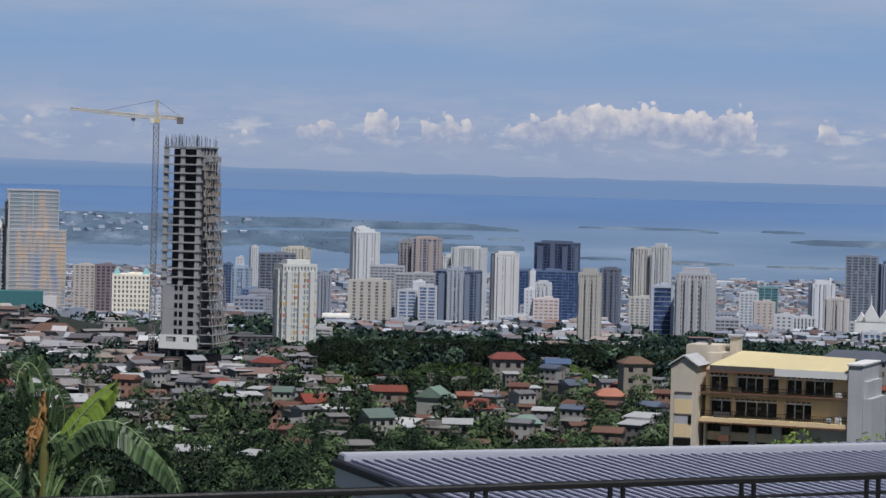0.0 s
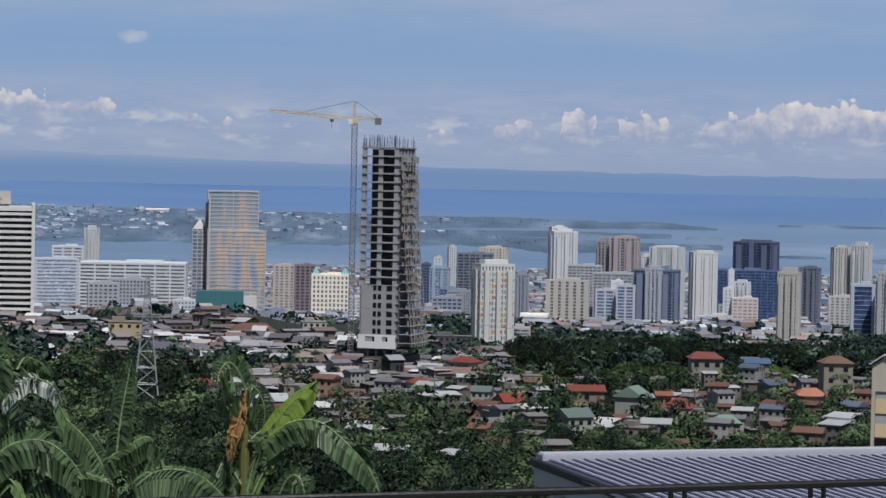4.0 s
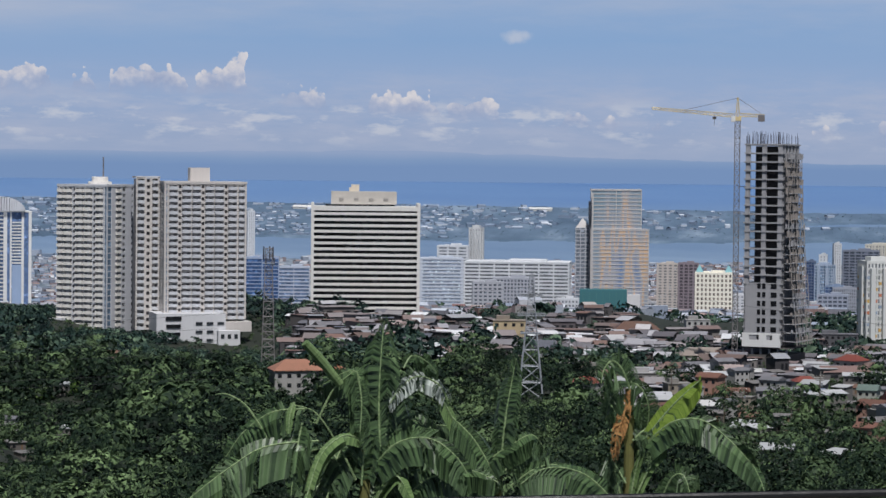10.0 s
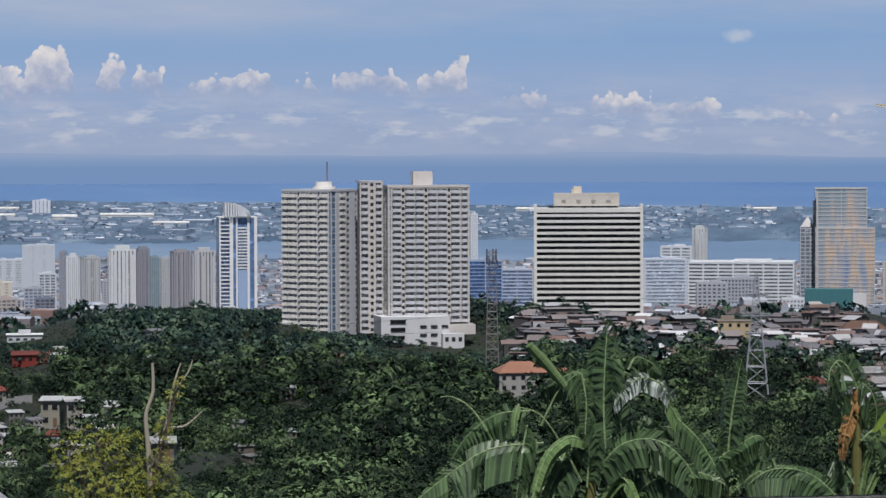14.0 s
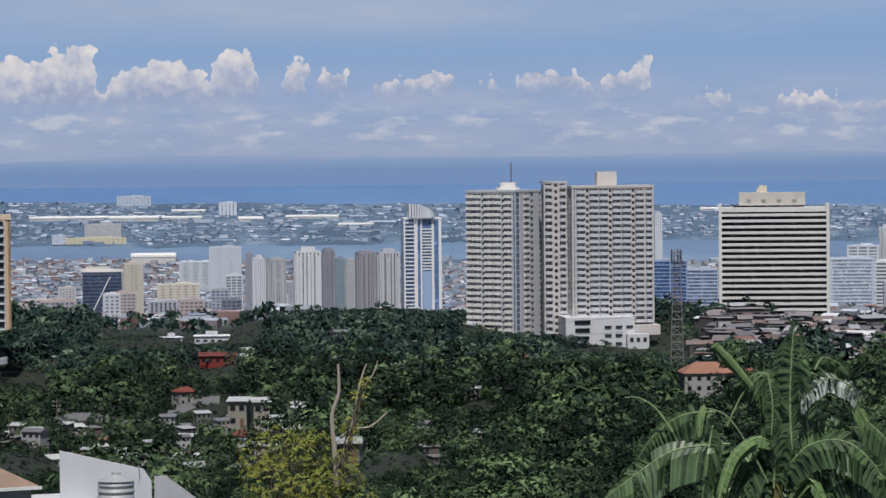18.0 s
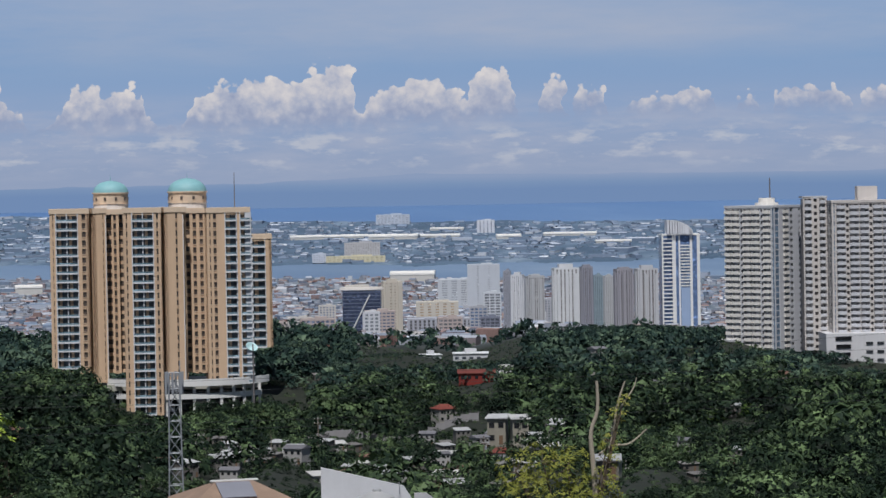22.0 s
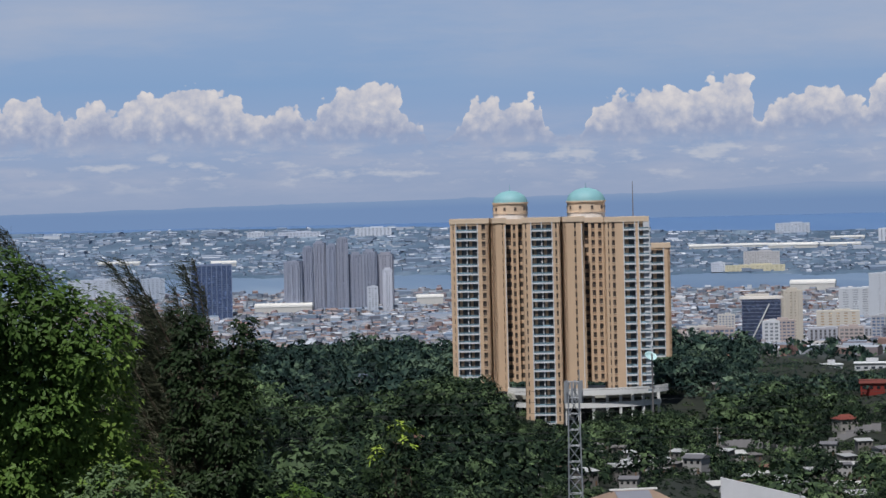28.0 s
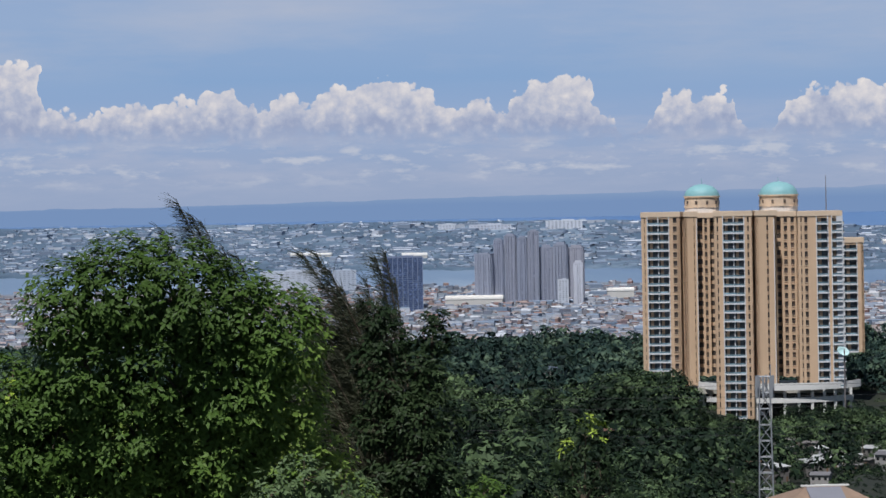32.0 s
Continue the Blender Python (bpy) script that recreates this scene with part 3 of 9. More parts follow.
WHITE, CREAM = (226, 222, 214), (222, 208, 180)
G_DARK, G_BLUE, G_GREY = (58, 66, 80), (70, 96, 140), (104, 112, 122)
CITY = [
    ("apartment_tower", "cream patchwork residential tower with small windows", -3.1, 1400, 22.4, 123.6, 82.5, 15, 8, (255, 244, 220), G_GREY, 0.5, 0.5),
    ("apartment_tower", "dark grey residential slab with white floor lines", -2.513, 2660, 16.6, 73.3, 16.2, 20, 4, (140, 142, 150), G_DARK, 0.35, 0.2),
    ("office_block", "dark slate office block with flat roof", -3.493, 2720, 35.6, 91, 28.7, 16, 6, (110, 112, 120), G_DARK, 0.3, 0.15),
    ("apartment_tower", "cream tower with a stepped crown", -3.095, 2900, 31.9, 92.3, 44, 14, 6, CREAM, G_GREY, 0.5, 0.4),
    ("office_tower", "pale blue glass office tower", -4.227, 2750, 21.1, 75, 28.7, 14, 4, (176, 190, 206), (120, 144, 172), 0.3, 0.12),
    ("office_tower", "narrow white office tower with small windows", -4.27, 2755, 9.1, 85.1, 40, 14, 2, WHITE, G_GREY, 0.5, 0.5),
    ("office_tower", "dark blue curtain-wall glass tower", -4.521, 2800, 10.4, 77.1, 32.2, 14, 3, (90, 104, 130), (62, 84, 122), 0.25, 0.12),
    ("office_block", "blue glass curtain-wall office block", -4.014, 2650, 18.7, 58.3, 34, 8, 5, (120, 140, 166), G_BLUE, 0.22, 0.1),
    ("office_block", "grey office block with close fins", -3.811, 2600, 23.7, 58.5, 33.6, 8, 12, (150, 150, 152), G_GREY, 0.3, 0.5),
    ("apartment_tower", "slender white residential tower", -3.985, 2900, 9.6, 92.5, 50, 14, 2, WHITE, G_GREY, 0.5, 0.5),
    ("apartment_tower", "tall white twin-shaft residential tower", -1.648, 2900, 32, 111, 50, 20, 6, (236, 232, 222), (120, 140, 170), 0.3, 0.55),
    ("apartment_tower", "white tower crown block", -1.745, 2901, 19.9, 115.7, 60, 18, 4, (236, 232, 222), G_GREY, 0.35, 0.5),
    ("office_block", "tan low block with a dark top storey", -1.519, 2560, 40, 72.2, 35.9, 9, 5, (204, 190, 168), (84, 82, 84), 0.3, 0.55),
    ("office_block", "pale grey concrete slab block", -1.164, 2780, 34.7, 79.3, 45.6, 10, 8, (190, 188, 186), G_GREY, 0.45, 0.2),
    ("hotel_tower", "brown hotel tower with glazed strips", -0.775, 2860, 16.1, 102.2, 55, 14, 3, (158, 146, 142), (96, 92, 98), 0.35, 0.4),
    ("hotel_tower", "brown and blue glass hotel tower", -0.338, 2850, 32.1, 107.1, 52.5, 17, 5, (196, 170, 152), (82, 106, 146), 0.25, 0.3),
    ("office_block", "grey slab with long window strips", -0.528, 2740, 43.4, 73.3, 42.5, 9, 10, (176, 172, 168), G_GREY, 0.45, 0.2),
    ("office_block", "blue striped office block with white frame", -0.74, 2500, 18.2, 66.4, 38.8, 9, 2, (206, 202, 200), (44, 84, 140), 0.35, 0.2),
    ("office_block", "white blank stair core block", -0.485, 2510, 11.5, 74.2, 38.5, 9, 1, (232, 230, 228), G_GREY, 0.6, 0.6),
    ("office_block", "blue striped office block with white frame", -0.299, 2490, 17.1, 71, 39.8, 10, 2, (206, 202, 200), (42, 82, 138), 0.35, 0.2),
    ("apartment_tower", "white residential towers close together", 0.559, 3000, 40, 94.4, 50, 15, 10, (232, 228, 220), G_GREY, 0.35, 0.5),
    ("apartment_tower", "white residential slab with recessed windows", 0.116, 3010, 15.7, 84.1, 43.3, 12, 4, (226, 222, 214), G_GREY, 0.4, 0.5),
    ("office_tower", "dark glass office tower with flat roof", 0.351, 2700, 46.7, 79.2, 39.7, 12, 6, (112, 122, 142), (60, 72, 100), 0.2, 0.08),
    ("office_tower", "silver glass bay of an office tower", 0.309, 2690, 20.2, 80.6, 39.6, 12, 5, (196, 196, 200), (140, 150, 168), 0.25, 0.3),
    ("apartment_tower", "white tower with an arched crown", 1.313, 2720, 28.9, 96.7, 40, 20, 6, (232, 226, 214), (150, 150, 150), 0.3, 0.6),
    ("office_tower", "dark blue mirror-glass office tower", 2.414, 2800, 47.7, 107, 78.5, 8, 8, (70, 80, 104), (44, 56, 86), 0.12, 0.05),
    ("office_tower", "wide blue glass office base", 2.272, 2790, 63.3, 78.6, 36.7, 11, 10, (78, 98, 136), (52, 76, 118), 0.15, 0.06),
    ("apartment_tower", "narrow white fin tower", 1.895, 2450, 6.6, 88.8, 39.2, 15, 1, (238, 236, 232), G_GREY, 0.6, 0.8),
    ("apartment_tower", "white stepped residential block", 2.14, 2460, 15.4, 78, 48.2, 9, 3, (232, 228, 222), G_DARK, 0.5, 0.25),
    ("apartment_tower", "cream residential tower with balconies", 3.12, 1650, 14.4, 114.5, 64.0, 20, 6, (222, 206, 178), G_GREY, 0.4, 0.4),
    ("office_tower", "dark grey office slab tower", 3.548, 2560, 20.7, 89.2, 42.3, 16, 5, (100, 104, 116), (78, 82, 94), 0.3, 0.2),
    ("apartment_tower", "cream and dark striped tower", 4.167, 3000, 21.8, 98.7, 43.2, 18, 4, (206, 196, 180), (96, 96, 108), 0.2, 0.5),
    ("apartment_tower", "white tower with brown window strips", 4.6, 2990, 23.5, 101.4, 44.3, 18, 5, (226, 222, 214), (130, 110, 104), 0.2, 0.55),
    ("office_block", "low cream plastered office block", 4.228, 2800, 27.9, 52.9, 33.1, 6, 5, (214, 202, 184), G_GREY, 0.4, 0.4),
    ("office_block", "dark blue glass box in a white frame", 4.645, 1720, 14.9, 105.5, 64.0, 9, 1, (206, 208, 212), (34, 56, 104), 0.08, 0.14),
    ("apartment_tower", "white residential tower with orange window strips", 5.346, 1700, 25.6, 114.3, 64.0, 18, 7, (226, 218, 208), (150, 104, 88), 0.35, 0.45),
    ("office_block", "teal glass office block", 6.854, 2900, 22, 63.4, 39.4, 8, 3, (110, 150, 152), (64, 112, 118), 0.2, 0.15),
    ("office_block", "plain white plastered block", 6.463, 2850, 19.9, 58.8, 35.1, 7, 4, (224, 222, 220), G_GREY, 0.5, 0.4),
    ("office_block", "pinkish beige plastered block", 6.789, 2550, 19.9, 62.5, 35, 8, 3, (212, 190, 172), (130, 112, 104), 0.6, 0.5),
    ("office_block", "white block with tall fluted bays", 7.577, 2450, 24.6, 54, 35.3, 3, 7, (226, 222, 216), G_DARK, 0.15, 0.5),
    ("apartment_tower", "white twin tower with dark strips", 7.974, 2900, 28.4, 69.3, 41.2, 12, 4, (228, 226, 222), G_DARK, 0.1, 0.65),
    ("apartment_tower", "white block with orange ribs", 8.289, 2550, 23.9, 67.2, 40.3, 9, 6, (228, 214, 200), (150, 120, 104), 0.2, 0.5),
    ("concrete_tower", "grey concrete tower still being built", 8.789, 2900, 33.6, 99.3, 45.5, 18, 5, (132, 136, 144), (84, 92, 104), 0.3, 0.25),
    ("office_tower", "dark grey tower with a flat roof", 9.396, 2950, 28.1, 89.9, 47.4, 14, 4, (110, 116, 130), (80, 88, 104), 0.3, 0.2),
    ("office_block", "brown office block with small windows", -7.08, 2600, 19.7, 80.1, 42.4, 11, 4, (128, 104, 102), (70, 66, 74), 0.3, 0.3),
    ("office_block", "tan apartment block with flat roof", -7.511, 2800, 22.9, 72.7, 43.7, 9, 4, (208, 188, 164), G_GREY, 0.45, 0.4),
    ("glass_block", "long pale blue glass block with white floor lines", -12.29, 2400, 38.5, 89.0, 42.1, 11, 1, (214, 216, 220), (150, 166, 190), 0.42, 0.06),
    ("white_block", "white block with stepped terraces", -12.04, 2600, 30, 94.2, 60, 10, 3, (232, 230, 226), G_GREY, 0.5, 0.2),
    ("office_tower", "white slim tower with a drum top", -11.55, 2620, 15.1, 111.0, 60, 12, 4, (228, 224, 214), G_GREY, 0.3, 0.55),
    ("hospital_block", "long white block with dark window strips", -10.66, 2350, 90.6, 88.4, 45.2, 10, 7, (236, 232, 224), (70, 74, 80), 0.52, 0.1),
    ("grey_block", "grey block with rows of small windows", -10.75, 2250, 34.9, 78.2, 51, 7, 12, (176, 174, 174), (84, 90, 100), 0.4, 0.4),
    ("white_block", "low white block with a terrace", -9.61, 2200, 18, 63.9, 45, 4, 6, (230, 226, 218), G_GREY, 0.5, 0.4),
    ("apartment_tower", "thin bright white tower", -16.315, 2700, 8.4, 123.9, 60, 20, 2, (236, 234, 230), G_GREY, 0.5, 0.6),
    ("office_block", "blue glass office with white floor edges", -16.068, 2200, 27.5, 94.8, 48.9, 11, 2, (150, 166, 190), (50, 82, 130), 0.22, 0.06),
    ("office_block", "blue banded office with rounded end", -15.399, 2300, 26.8, 83.8, 43.5, 10, 2, (196, 200, 208), (62, 88, 130), 0.35, 0.04),
    ("mall_block", "large pale blank-walled block", -25.447, 3590, 42.6, 70.5, 30.9, 4, 2, (206, 206, 204), (170, 176, 184), 0.7, 0.6),
    ("mall_block", "wide pale low shopping block", -25.85, 3610, 69, 50.9, 24, 3, 5, (210, 208, 204), (160, 166, 176), 0.6, 0.4),
    ("office_block", "small white concrete office block", -25.275, 2900, 18.7, 59.3, 38, 5, 3, (224, 222, 218), (88, 92, 100), 0.35, 0.2),
    ("office_block", "dark narrow office block", -25.322, 2350, 17.1, 59.2, 29.8, 8, 4, (110, 110, 120), (78, 80, 90), 0.3, 0.2),
    ("school_block", "long old grey block with tall bays", -26.292, 2600, 70.4, 47.1, 31.9, 2, 16, (176, 172, 172), (96, 94, 98), 0.12, 0.5),
    ("hall_block", "tan low hall with flat roof", -26.436, 3000, 46.8, 46.4, 29.5, 2, 5, (220, 204, 176), (190, 150, 110), 0.6, 0.5),
    ("office_tower", "plain cream slab beside a dark glass block", -27.391, 2800, 22.1, 76.4, 36, 12, 4, (216, 198, 168), (150, 140, 126), 0.7, 0.5),
    ("office_block", "white office block with orange painted bands", 2.2, 2400, 23, 66, 41, 7, 5, (236, 214, 202), (170, 120, 100), 0.55, 0.3),
    ("office_block", "slim white block beside an orange one", 1.85, 2410, 9, 74, 41, 9, 2, (236, 234, 230), (120, 124, 134), 0.4, 0.5),
    ("apartment_tower", "narrow grey residential slab", -24.95, 2420, 7.2, 96.5, 36, 18, 3, (150, 148, 152), (112, 112, 120), 0.2, 0.6),
    ("apartment_tower", "white residential tower with a window grid", -24.73, 2390, 12.1, 93.6, 36, 20, 4, (232, 229, 222), (120, 120, 124), 0.3, 0.6),
    ("apartment_tower", "cream grey residential slab with upright stripes", -24.38, 2430, 18.2, 91.1, 42, 16, 6, (196, 192, 184), (130, 128, 128), 0.12, 0.5),
    ("apartment_tower", "white residential slab with dark upright joints", -23.72, 2420, 24.9, 98.2, 47, 18, 5, (232, 228, 220), (118, 112, 112), 0.08, 0.6),
    # the slab's shade is put into its darker wall colour
    ("apartment_tower", "taupe residential slab in shade", -23.28, 2420, 11.8, 99.0, 47, 18, 4, (140, 134, 136), (104, 100, 106), 0.2, 0.6),
    ("apartment_tower", "teal grey residential slab", -23.04, 2480, 9.1, 89.5, 44, 16, 3, (140, 158, 162), (108, 126, 134), 0.2, 0.5),
    ("apartment_tower", "narrow pale residential slab", -22.82, 2470, 9.5, 88.9, 44, 16, 3, (206, 202, 196), (130, 128, 132), 0.2, 0.6),
    ("apartment_tower", "taupe residential slab with light stripes", -22.5, 2440, 18.3, 95.9, 47, 18, 5, (158, 150, 148), (104, 100, 104), 0.1, 0.55),
    ("apartment_tower", "taupe and white striped residential slab", -22.02, 2430, 21.6, 96.2, 47, 18, 5, (204, 198, 190), (112, 104, 104), 0.08, 0.5),
    ("hotel_block", "pale grey stepped hotel across the strait", -27.34, 4743, 58.8, 128.6, 112, 4, 9, (206, 208, 214), (176, 184, 196), 0.4, 0.4),
    ("apartment_block", "row of white slabs across the strait", -25.38, 4631, 29.9, 117.5, 97, 5, 4, (234, 232, 230), (150, 158, 174), 0.05, 0.6),
    ("resort_block", "beige resort hotel block across the strait", -28.0, 4384, 57.4, 87.4, 65, 6, 14, (206, 196, 186), (178, 172, 170), 0.4, 0.5),
    ("resort_wing", "long yellow low wing at the shore", -28.14, 4328, 94.4, 67.0, 58, 2, 12, (236, 216, 160), (200, 190, 160), 0.5, 0.4),
    ("hotel_block", "white block at the water's edge", -28.91, 4333, 21.9, 71.7, 58, 3, 5, (224, 224, 226), (170, 176, 188), 0.4, 0.4),
    ("hotel_block", "long white block on the far shore", -37.72, 4816, 74.8, 132.2, 124, 2, 12, (216, 218, 224), (178, 186, 200), 0.4, 0.4),
    ("hotel_block", "row of white blocks on the far shore", -36.16, 4811, 64.7, 137.2, 123, 3, 9, (228, 228, 230), (176, 184, 198), 0.2, 0.5),
    ("hotel_block", "small white block on the far shore", -38.63, 4826, 30.3, 133.8, 126, 2, 5, (220, 222, 226), (176, 184, 198), 0.4, 0.4),
    ("apartment_tower", "grey residential wing of a cluster", -37.86, 3935, 28.2, 96.5, 30, 16, 7, (146, 150, 164), (122, 128, 146), 0.25, 0.4),
    ("apartment_tower", "grey residential tower of a cluster", -37.55, 3945, 14.5, 116.3, 30, 22, 4, (140, 144, 160), (114, 120, 140), 0.25, 0.4),
    ("apartment_tower", "tall grey residential tower of a cluster", -37.3, 3950, 18.6, 122.4, 30, 24, 5, (146, 148, 162), (116, 122, 142), 0.25, 0.4),
    ("apartment_tower", "grey residential tower with a notched top", -37.05, 3945, 15.8, 118.4, 30, 22, 4, (136, 140, 158), (112, 118, 138), 0.25, 0.4),
    ("apartment_tower", "tallest grey residential tower of a cluster", -36.82, 3940, 16.5, 128.1, 30, 24, 4, (146, 148, 160), (116, 122, 140), 0.25, 0.4),
    ("apartment_tower", "grey residential slab joining a cluster", -36.55, 3955, 20.7, 104.4, 30, 18, 6, (150, 152, 166), (122, 128, 146), 0.25, 0.4),
    ("apartment_tower", "grey residential slab at the cluster's end", -36.24, 3950, 22.1, 107.9, 30, 18, 6, (144, 148, 162), (118, 124, 142), 0.25, 0.4),
    ("apartment_tower", "taupe residential slab beside a cluster", -35.91, 3960, 23.5, 103.6, 30, 18, 6, (158, 156, 164), (126, 128, 142), 0.25, 0.4),
    ("apartment_tower", "small white apartment tower by the strait", -35.88, 3900, 14.3, 82.2, 26, 12, 3, (226, 226, 228), (160, 166, 178), 0.4, 0.4),
    ("office_block", "low white block under the grey cluster", -36.2, 3890, 15.6, 58.6, 26, 6, 3, (214, 216, 220), (150, 158, 172), 0.4, 0.4),
    ("office_block", "dark blue glass office block with light fins", -39.59, 3850, 57.1, 96.1, 30, 9, 8, (100, 114, 142), (72, 90, 128), 0.12, 0.12),
    ("mall_block", "wide pale grey mall in the plain", -41.95, 4150, 92, 72, 40, 4, 10, (206, 210, 216), (176, 184, 196), 0.6, 0.4),
    ("mall_block", "pale grey round-fronted hall in the plain", -40.82, 4140, 36, 72, 40, 3, 5, (190, 198, 208), (150, 160, 176), 0.6, 0.4),
]


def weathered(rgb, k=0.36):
    """A facade colour pulled towards blue-grey: distance haze painted into it."""
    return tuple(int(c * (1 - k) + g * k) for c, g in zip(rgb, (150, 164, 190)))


for _ in range(100):
    az = random.choice([random.uniform(-8, 10), random.uniform(-8, 10), random.uniform(-8, 10), random.uniform(-16, -8), random.uniform(-30, -24)])
    d = random.uniform(1500 if az > -3 else 2150, 3350)
    w, h = random.uniform(12, 32), random.uniform(11, 32)
    if d < 2100:
        w, h = w * 0.5, h * 0.36
    if any(abs(d - c[3]) < 60 and abs(az - c[2]) * d / 57.3 < (w + c[4]) * 0.6 for c in CITY) or any(abs(az - a) < 0.7 and abs(d - b) < 90 for a, b in ((-8.95, 2500), (-8.86, 2300), (-21.32, 2300), (-28.03, 2700), (-6.54, 2450), (9.19, 2600))):
        continue
    tone = random.choice([(224, 220, 214), (198, 192, 184), (176, 172, 170), (210, 198, 180), (150, 154, 164), (190, 164, 146)])
    z = gz(az, d)
    CITY.append(("mid_rise_block", "mid-rise block with %s walls among the roofs" % {224: "white", 198: "pale grey", 176: "grey", 210: "cream", 150: "slate grey", 190: "tan"}[tone[0]],
                 az, d, w, z + h, z - 1, max(3, int(h / 3.4)), max(3, int(w / 4)), tone, random.choice([G_DARK, G_GREY, G_BLUE]), random.uniform(0.35, 0.6), random.uniform(0.15, 0.5)))
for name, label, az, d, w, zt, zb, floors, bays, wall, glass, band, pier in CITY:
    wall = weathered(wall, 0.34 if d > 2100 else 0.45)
    # far panes drawn towards the wall colour, contrast lowered as by haze
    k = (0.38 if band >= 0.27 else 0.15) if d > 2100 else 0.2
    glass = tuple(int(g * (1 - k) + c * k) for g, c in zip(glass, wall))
    zb = min(zb, gz(az, d) - 1)
    turn, depth = random.uniform(-4, 4), max(14, w * 0.55) if d < 4000 else 12.0
    slim = name in ("apartment_tower", "office_tower", "hotel_tower") and w < 50
    if slim:
        turn = random.choice((-1, 1)) * random.uniform(9, 24)
        w = w / (math.cos(radians(turn)) + 0.62 * abs(math.sin(radians(turn))))
        depth = w * 0.62
    if name == "apartment_tower":
        bays, pier, band = max(3, int(bays * 1.35)), max(pier, 0.5), min(band, 0.34)
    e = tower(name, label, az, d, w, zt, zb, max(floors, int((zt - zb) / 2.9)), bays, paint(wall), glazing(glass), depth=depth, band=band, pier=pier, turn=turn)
    if "patchwork" in label:
        tints, fh = [(206, 168, 96), (196, 124, 96), (150, 166, 186), (172, 176, 170)], (zt - zb) / 15
        for k, tint in enumerate(tints):
            cells = [(i, j) for i in range(9) for j in range(1, 14) if (i * 5 + j * 3) % 8 == k * 2]
            bm = boxes([(-w / 2 + w * (i + 0.5) / 9, -depth / 2 - 0.02, j * fh + 0.75, w / 13, 0.16, fh * 0.5) for i, j in cells])
            for i, j in cells:
                if i < 5:
                    for q in (-1, 1):
                        box(bm, q * (w / 2 + 0.02), -depth / 2 + depth * (i + 0.5) / 5, j * fh + 0.75, 0.16, depth / 9, fh * 0.5)
            part("panel", bm, paint(tint), e, "coloured wall panels")["kind"] = "stuff"
    if slim and w > 10:
        h = zt - zb
        n = random.choice((2, 3, 3, 4))
        for i in range(n):
            x = -w / 2 + w * (i + 0.5) / n
            part("bay", boxes([(x, -depth / 2 - 0.7, 0, w / n * random.uniform(0.3, 0.42), 2.0, h * random.choice((0.94, 0.97, 1.0)))]), paint(wall), e)
        part("side_bay", boxes([(s * w / 2, 0, 0, 1.8, depth * 0.34, h * 0.96) for s in (-1, 1)]), paint(wall), e)
        part("crown", boxes([(0, 0, h - 0.2, w * random.uniform(0.5, 0.72), depth * 0.6, random.uniform(2.5, 5.0))], 0.1), paint(wall), e)


# ---- the large towers near by ----
def facade(e, m, width, h, floors, cols, wall, glass, rail, sill=0.5, rail_h=1.45):
    """One face of a tower: upright stacks from left to right. P wall, W windows, B balconies, G glass, R deep recess."""
    total, x, fh = sum(c[1] for c in cols), 0.0, h / floors
    for kind, share in cols:
        w = width * share / total
        c = x + w / 2
        if kind == "P":
            part("wall_panel", boxes([(c, 0.5, 0, w, 1.0, h)]), wall, e, at=m)
        elif kind == "W":
            items = [(c, 0.5, i * fh - (fh * sill / 2 if i else 0), w * 0.98, 0.8, fh * sill if i else fh * sill / 2) for i in range(floors)] + [(c, 0.5, h - fh * sill / 2, w * 0.98, 0.8, fh * sill / 2)]
            items += [(x + w * 0.09, 0.5, 0, w * 0.18, 0.96, h), (x + w * 0.91, 0.5, 0, w * 0.18, 0.96, h)]
            part("window_wall", boxes(items), wall, e, at=m)
        elif kind == "B":
            bm = boxes([(0, 0.3, 0, w * 0.98, 2.2, 0.22), (0, -0.72, 0.2, w * 0.96, 0.1, rail_h), (-w * 0.47, -0.1, 0.2, 0.1, 1.2, rail_h), (w * 0.47, -0.1, 0.2, 0.1, 1.2, rail_h)])
            part("infill", boxes([(c - w * 0.1, 1.25, 0, w * 0.34, 0.5, h), (c + w * 0.46, 0.9, 0, w * 0.08, 1.1, h)]), wall, e, at=m)
            part("lintel", boxes([(c, 1.2, i * fh + fh * 0.7, w * 0.96, 0.6, fh * 0.3) for i in range(floors)]), wall, e, at=m)["kind"] = "stuff"
            first = part("balcony", bm, rail, e, at=m @ Matrix.Translation((c, 0, 0)))
            for i in range(1, floors):
                again(first, m @ Matrix.Translation((c, 0, i * fh)))
            part("top_beam", boxes([(c, 0.5, h - fh * 0.25, w, 1.0, fh * 0.25)]), wall, e, at=m)
        elif kind == "G":
            part("glass_strip", boxes([(c, 0.7, 0, w, 0.6, h)]), glass, e, at=m)
            part("mullion", boxes([(c, 0.36, i * fh, w, 0.12, fh * 0.16) for i in range(floors + 1)]), wall, e, at=m)["kind"] = "stuff"
        elif kind == "R":
            part("recess_wall", boxes([(c, 4.5, i * fh, w, 0.4, fh * 0.5) for i in range(floors)]), wall, e, at=m)
        x += w


def face(w, depth, side):
    """The frame of a block's front, right or left face, from its lower left corner."""
    if side == "front":
        return Matrix.Translation((-w / 2, -depth / 2, 0))
    if side == "right":
        return Matrix.Translation((w / 2, -depth / 2, 0)) @ Matrix.Rotation(radians(90), 4, "Z")
    return Matrix.Translation((-w / 2, depth / 2, 0)) @ Matrix.Rotation(radians(-90), 4, "Z")


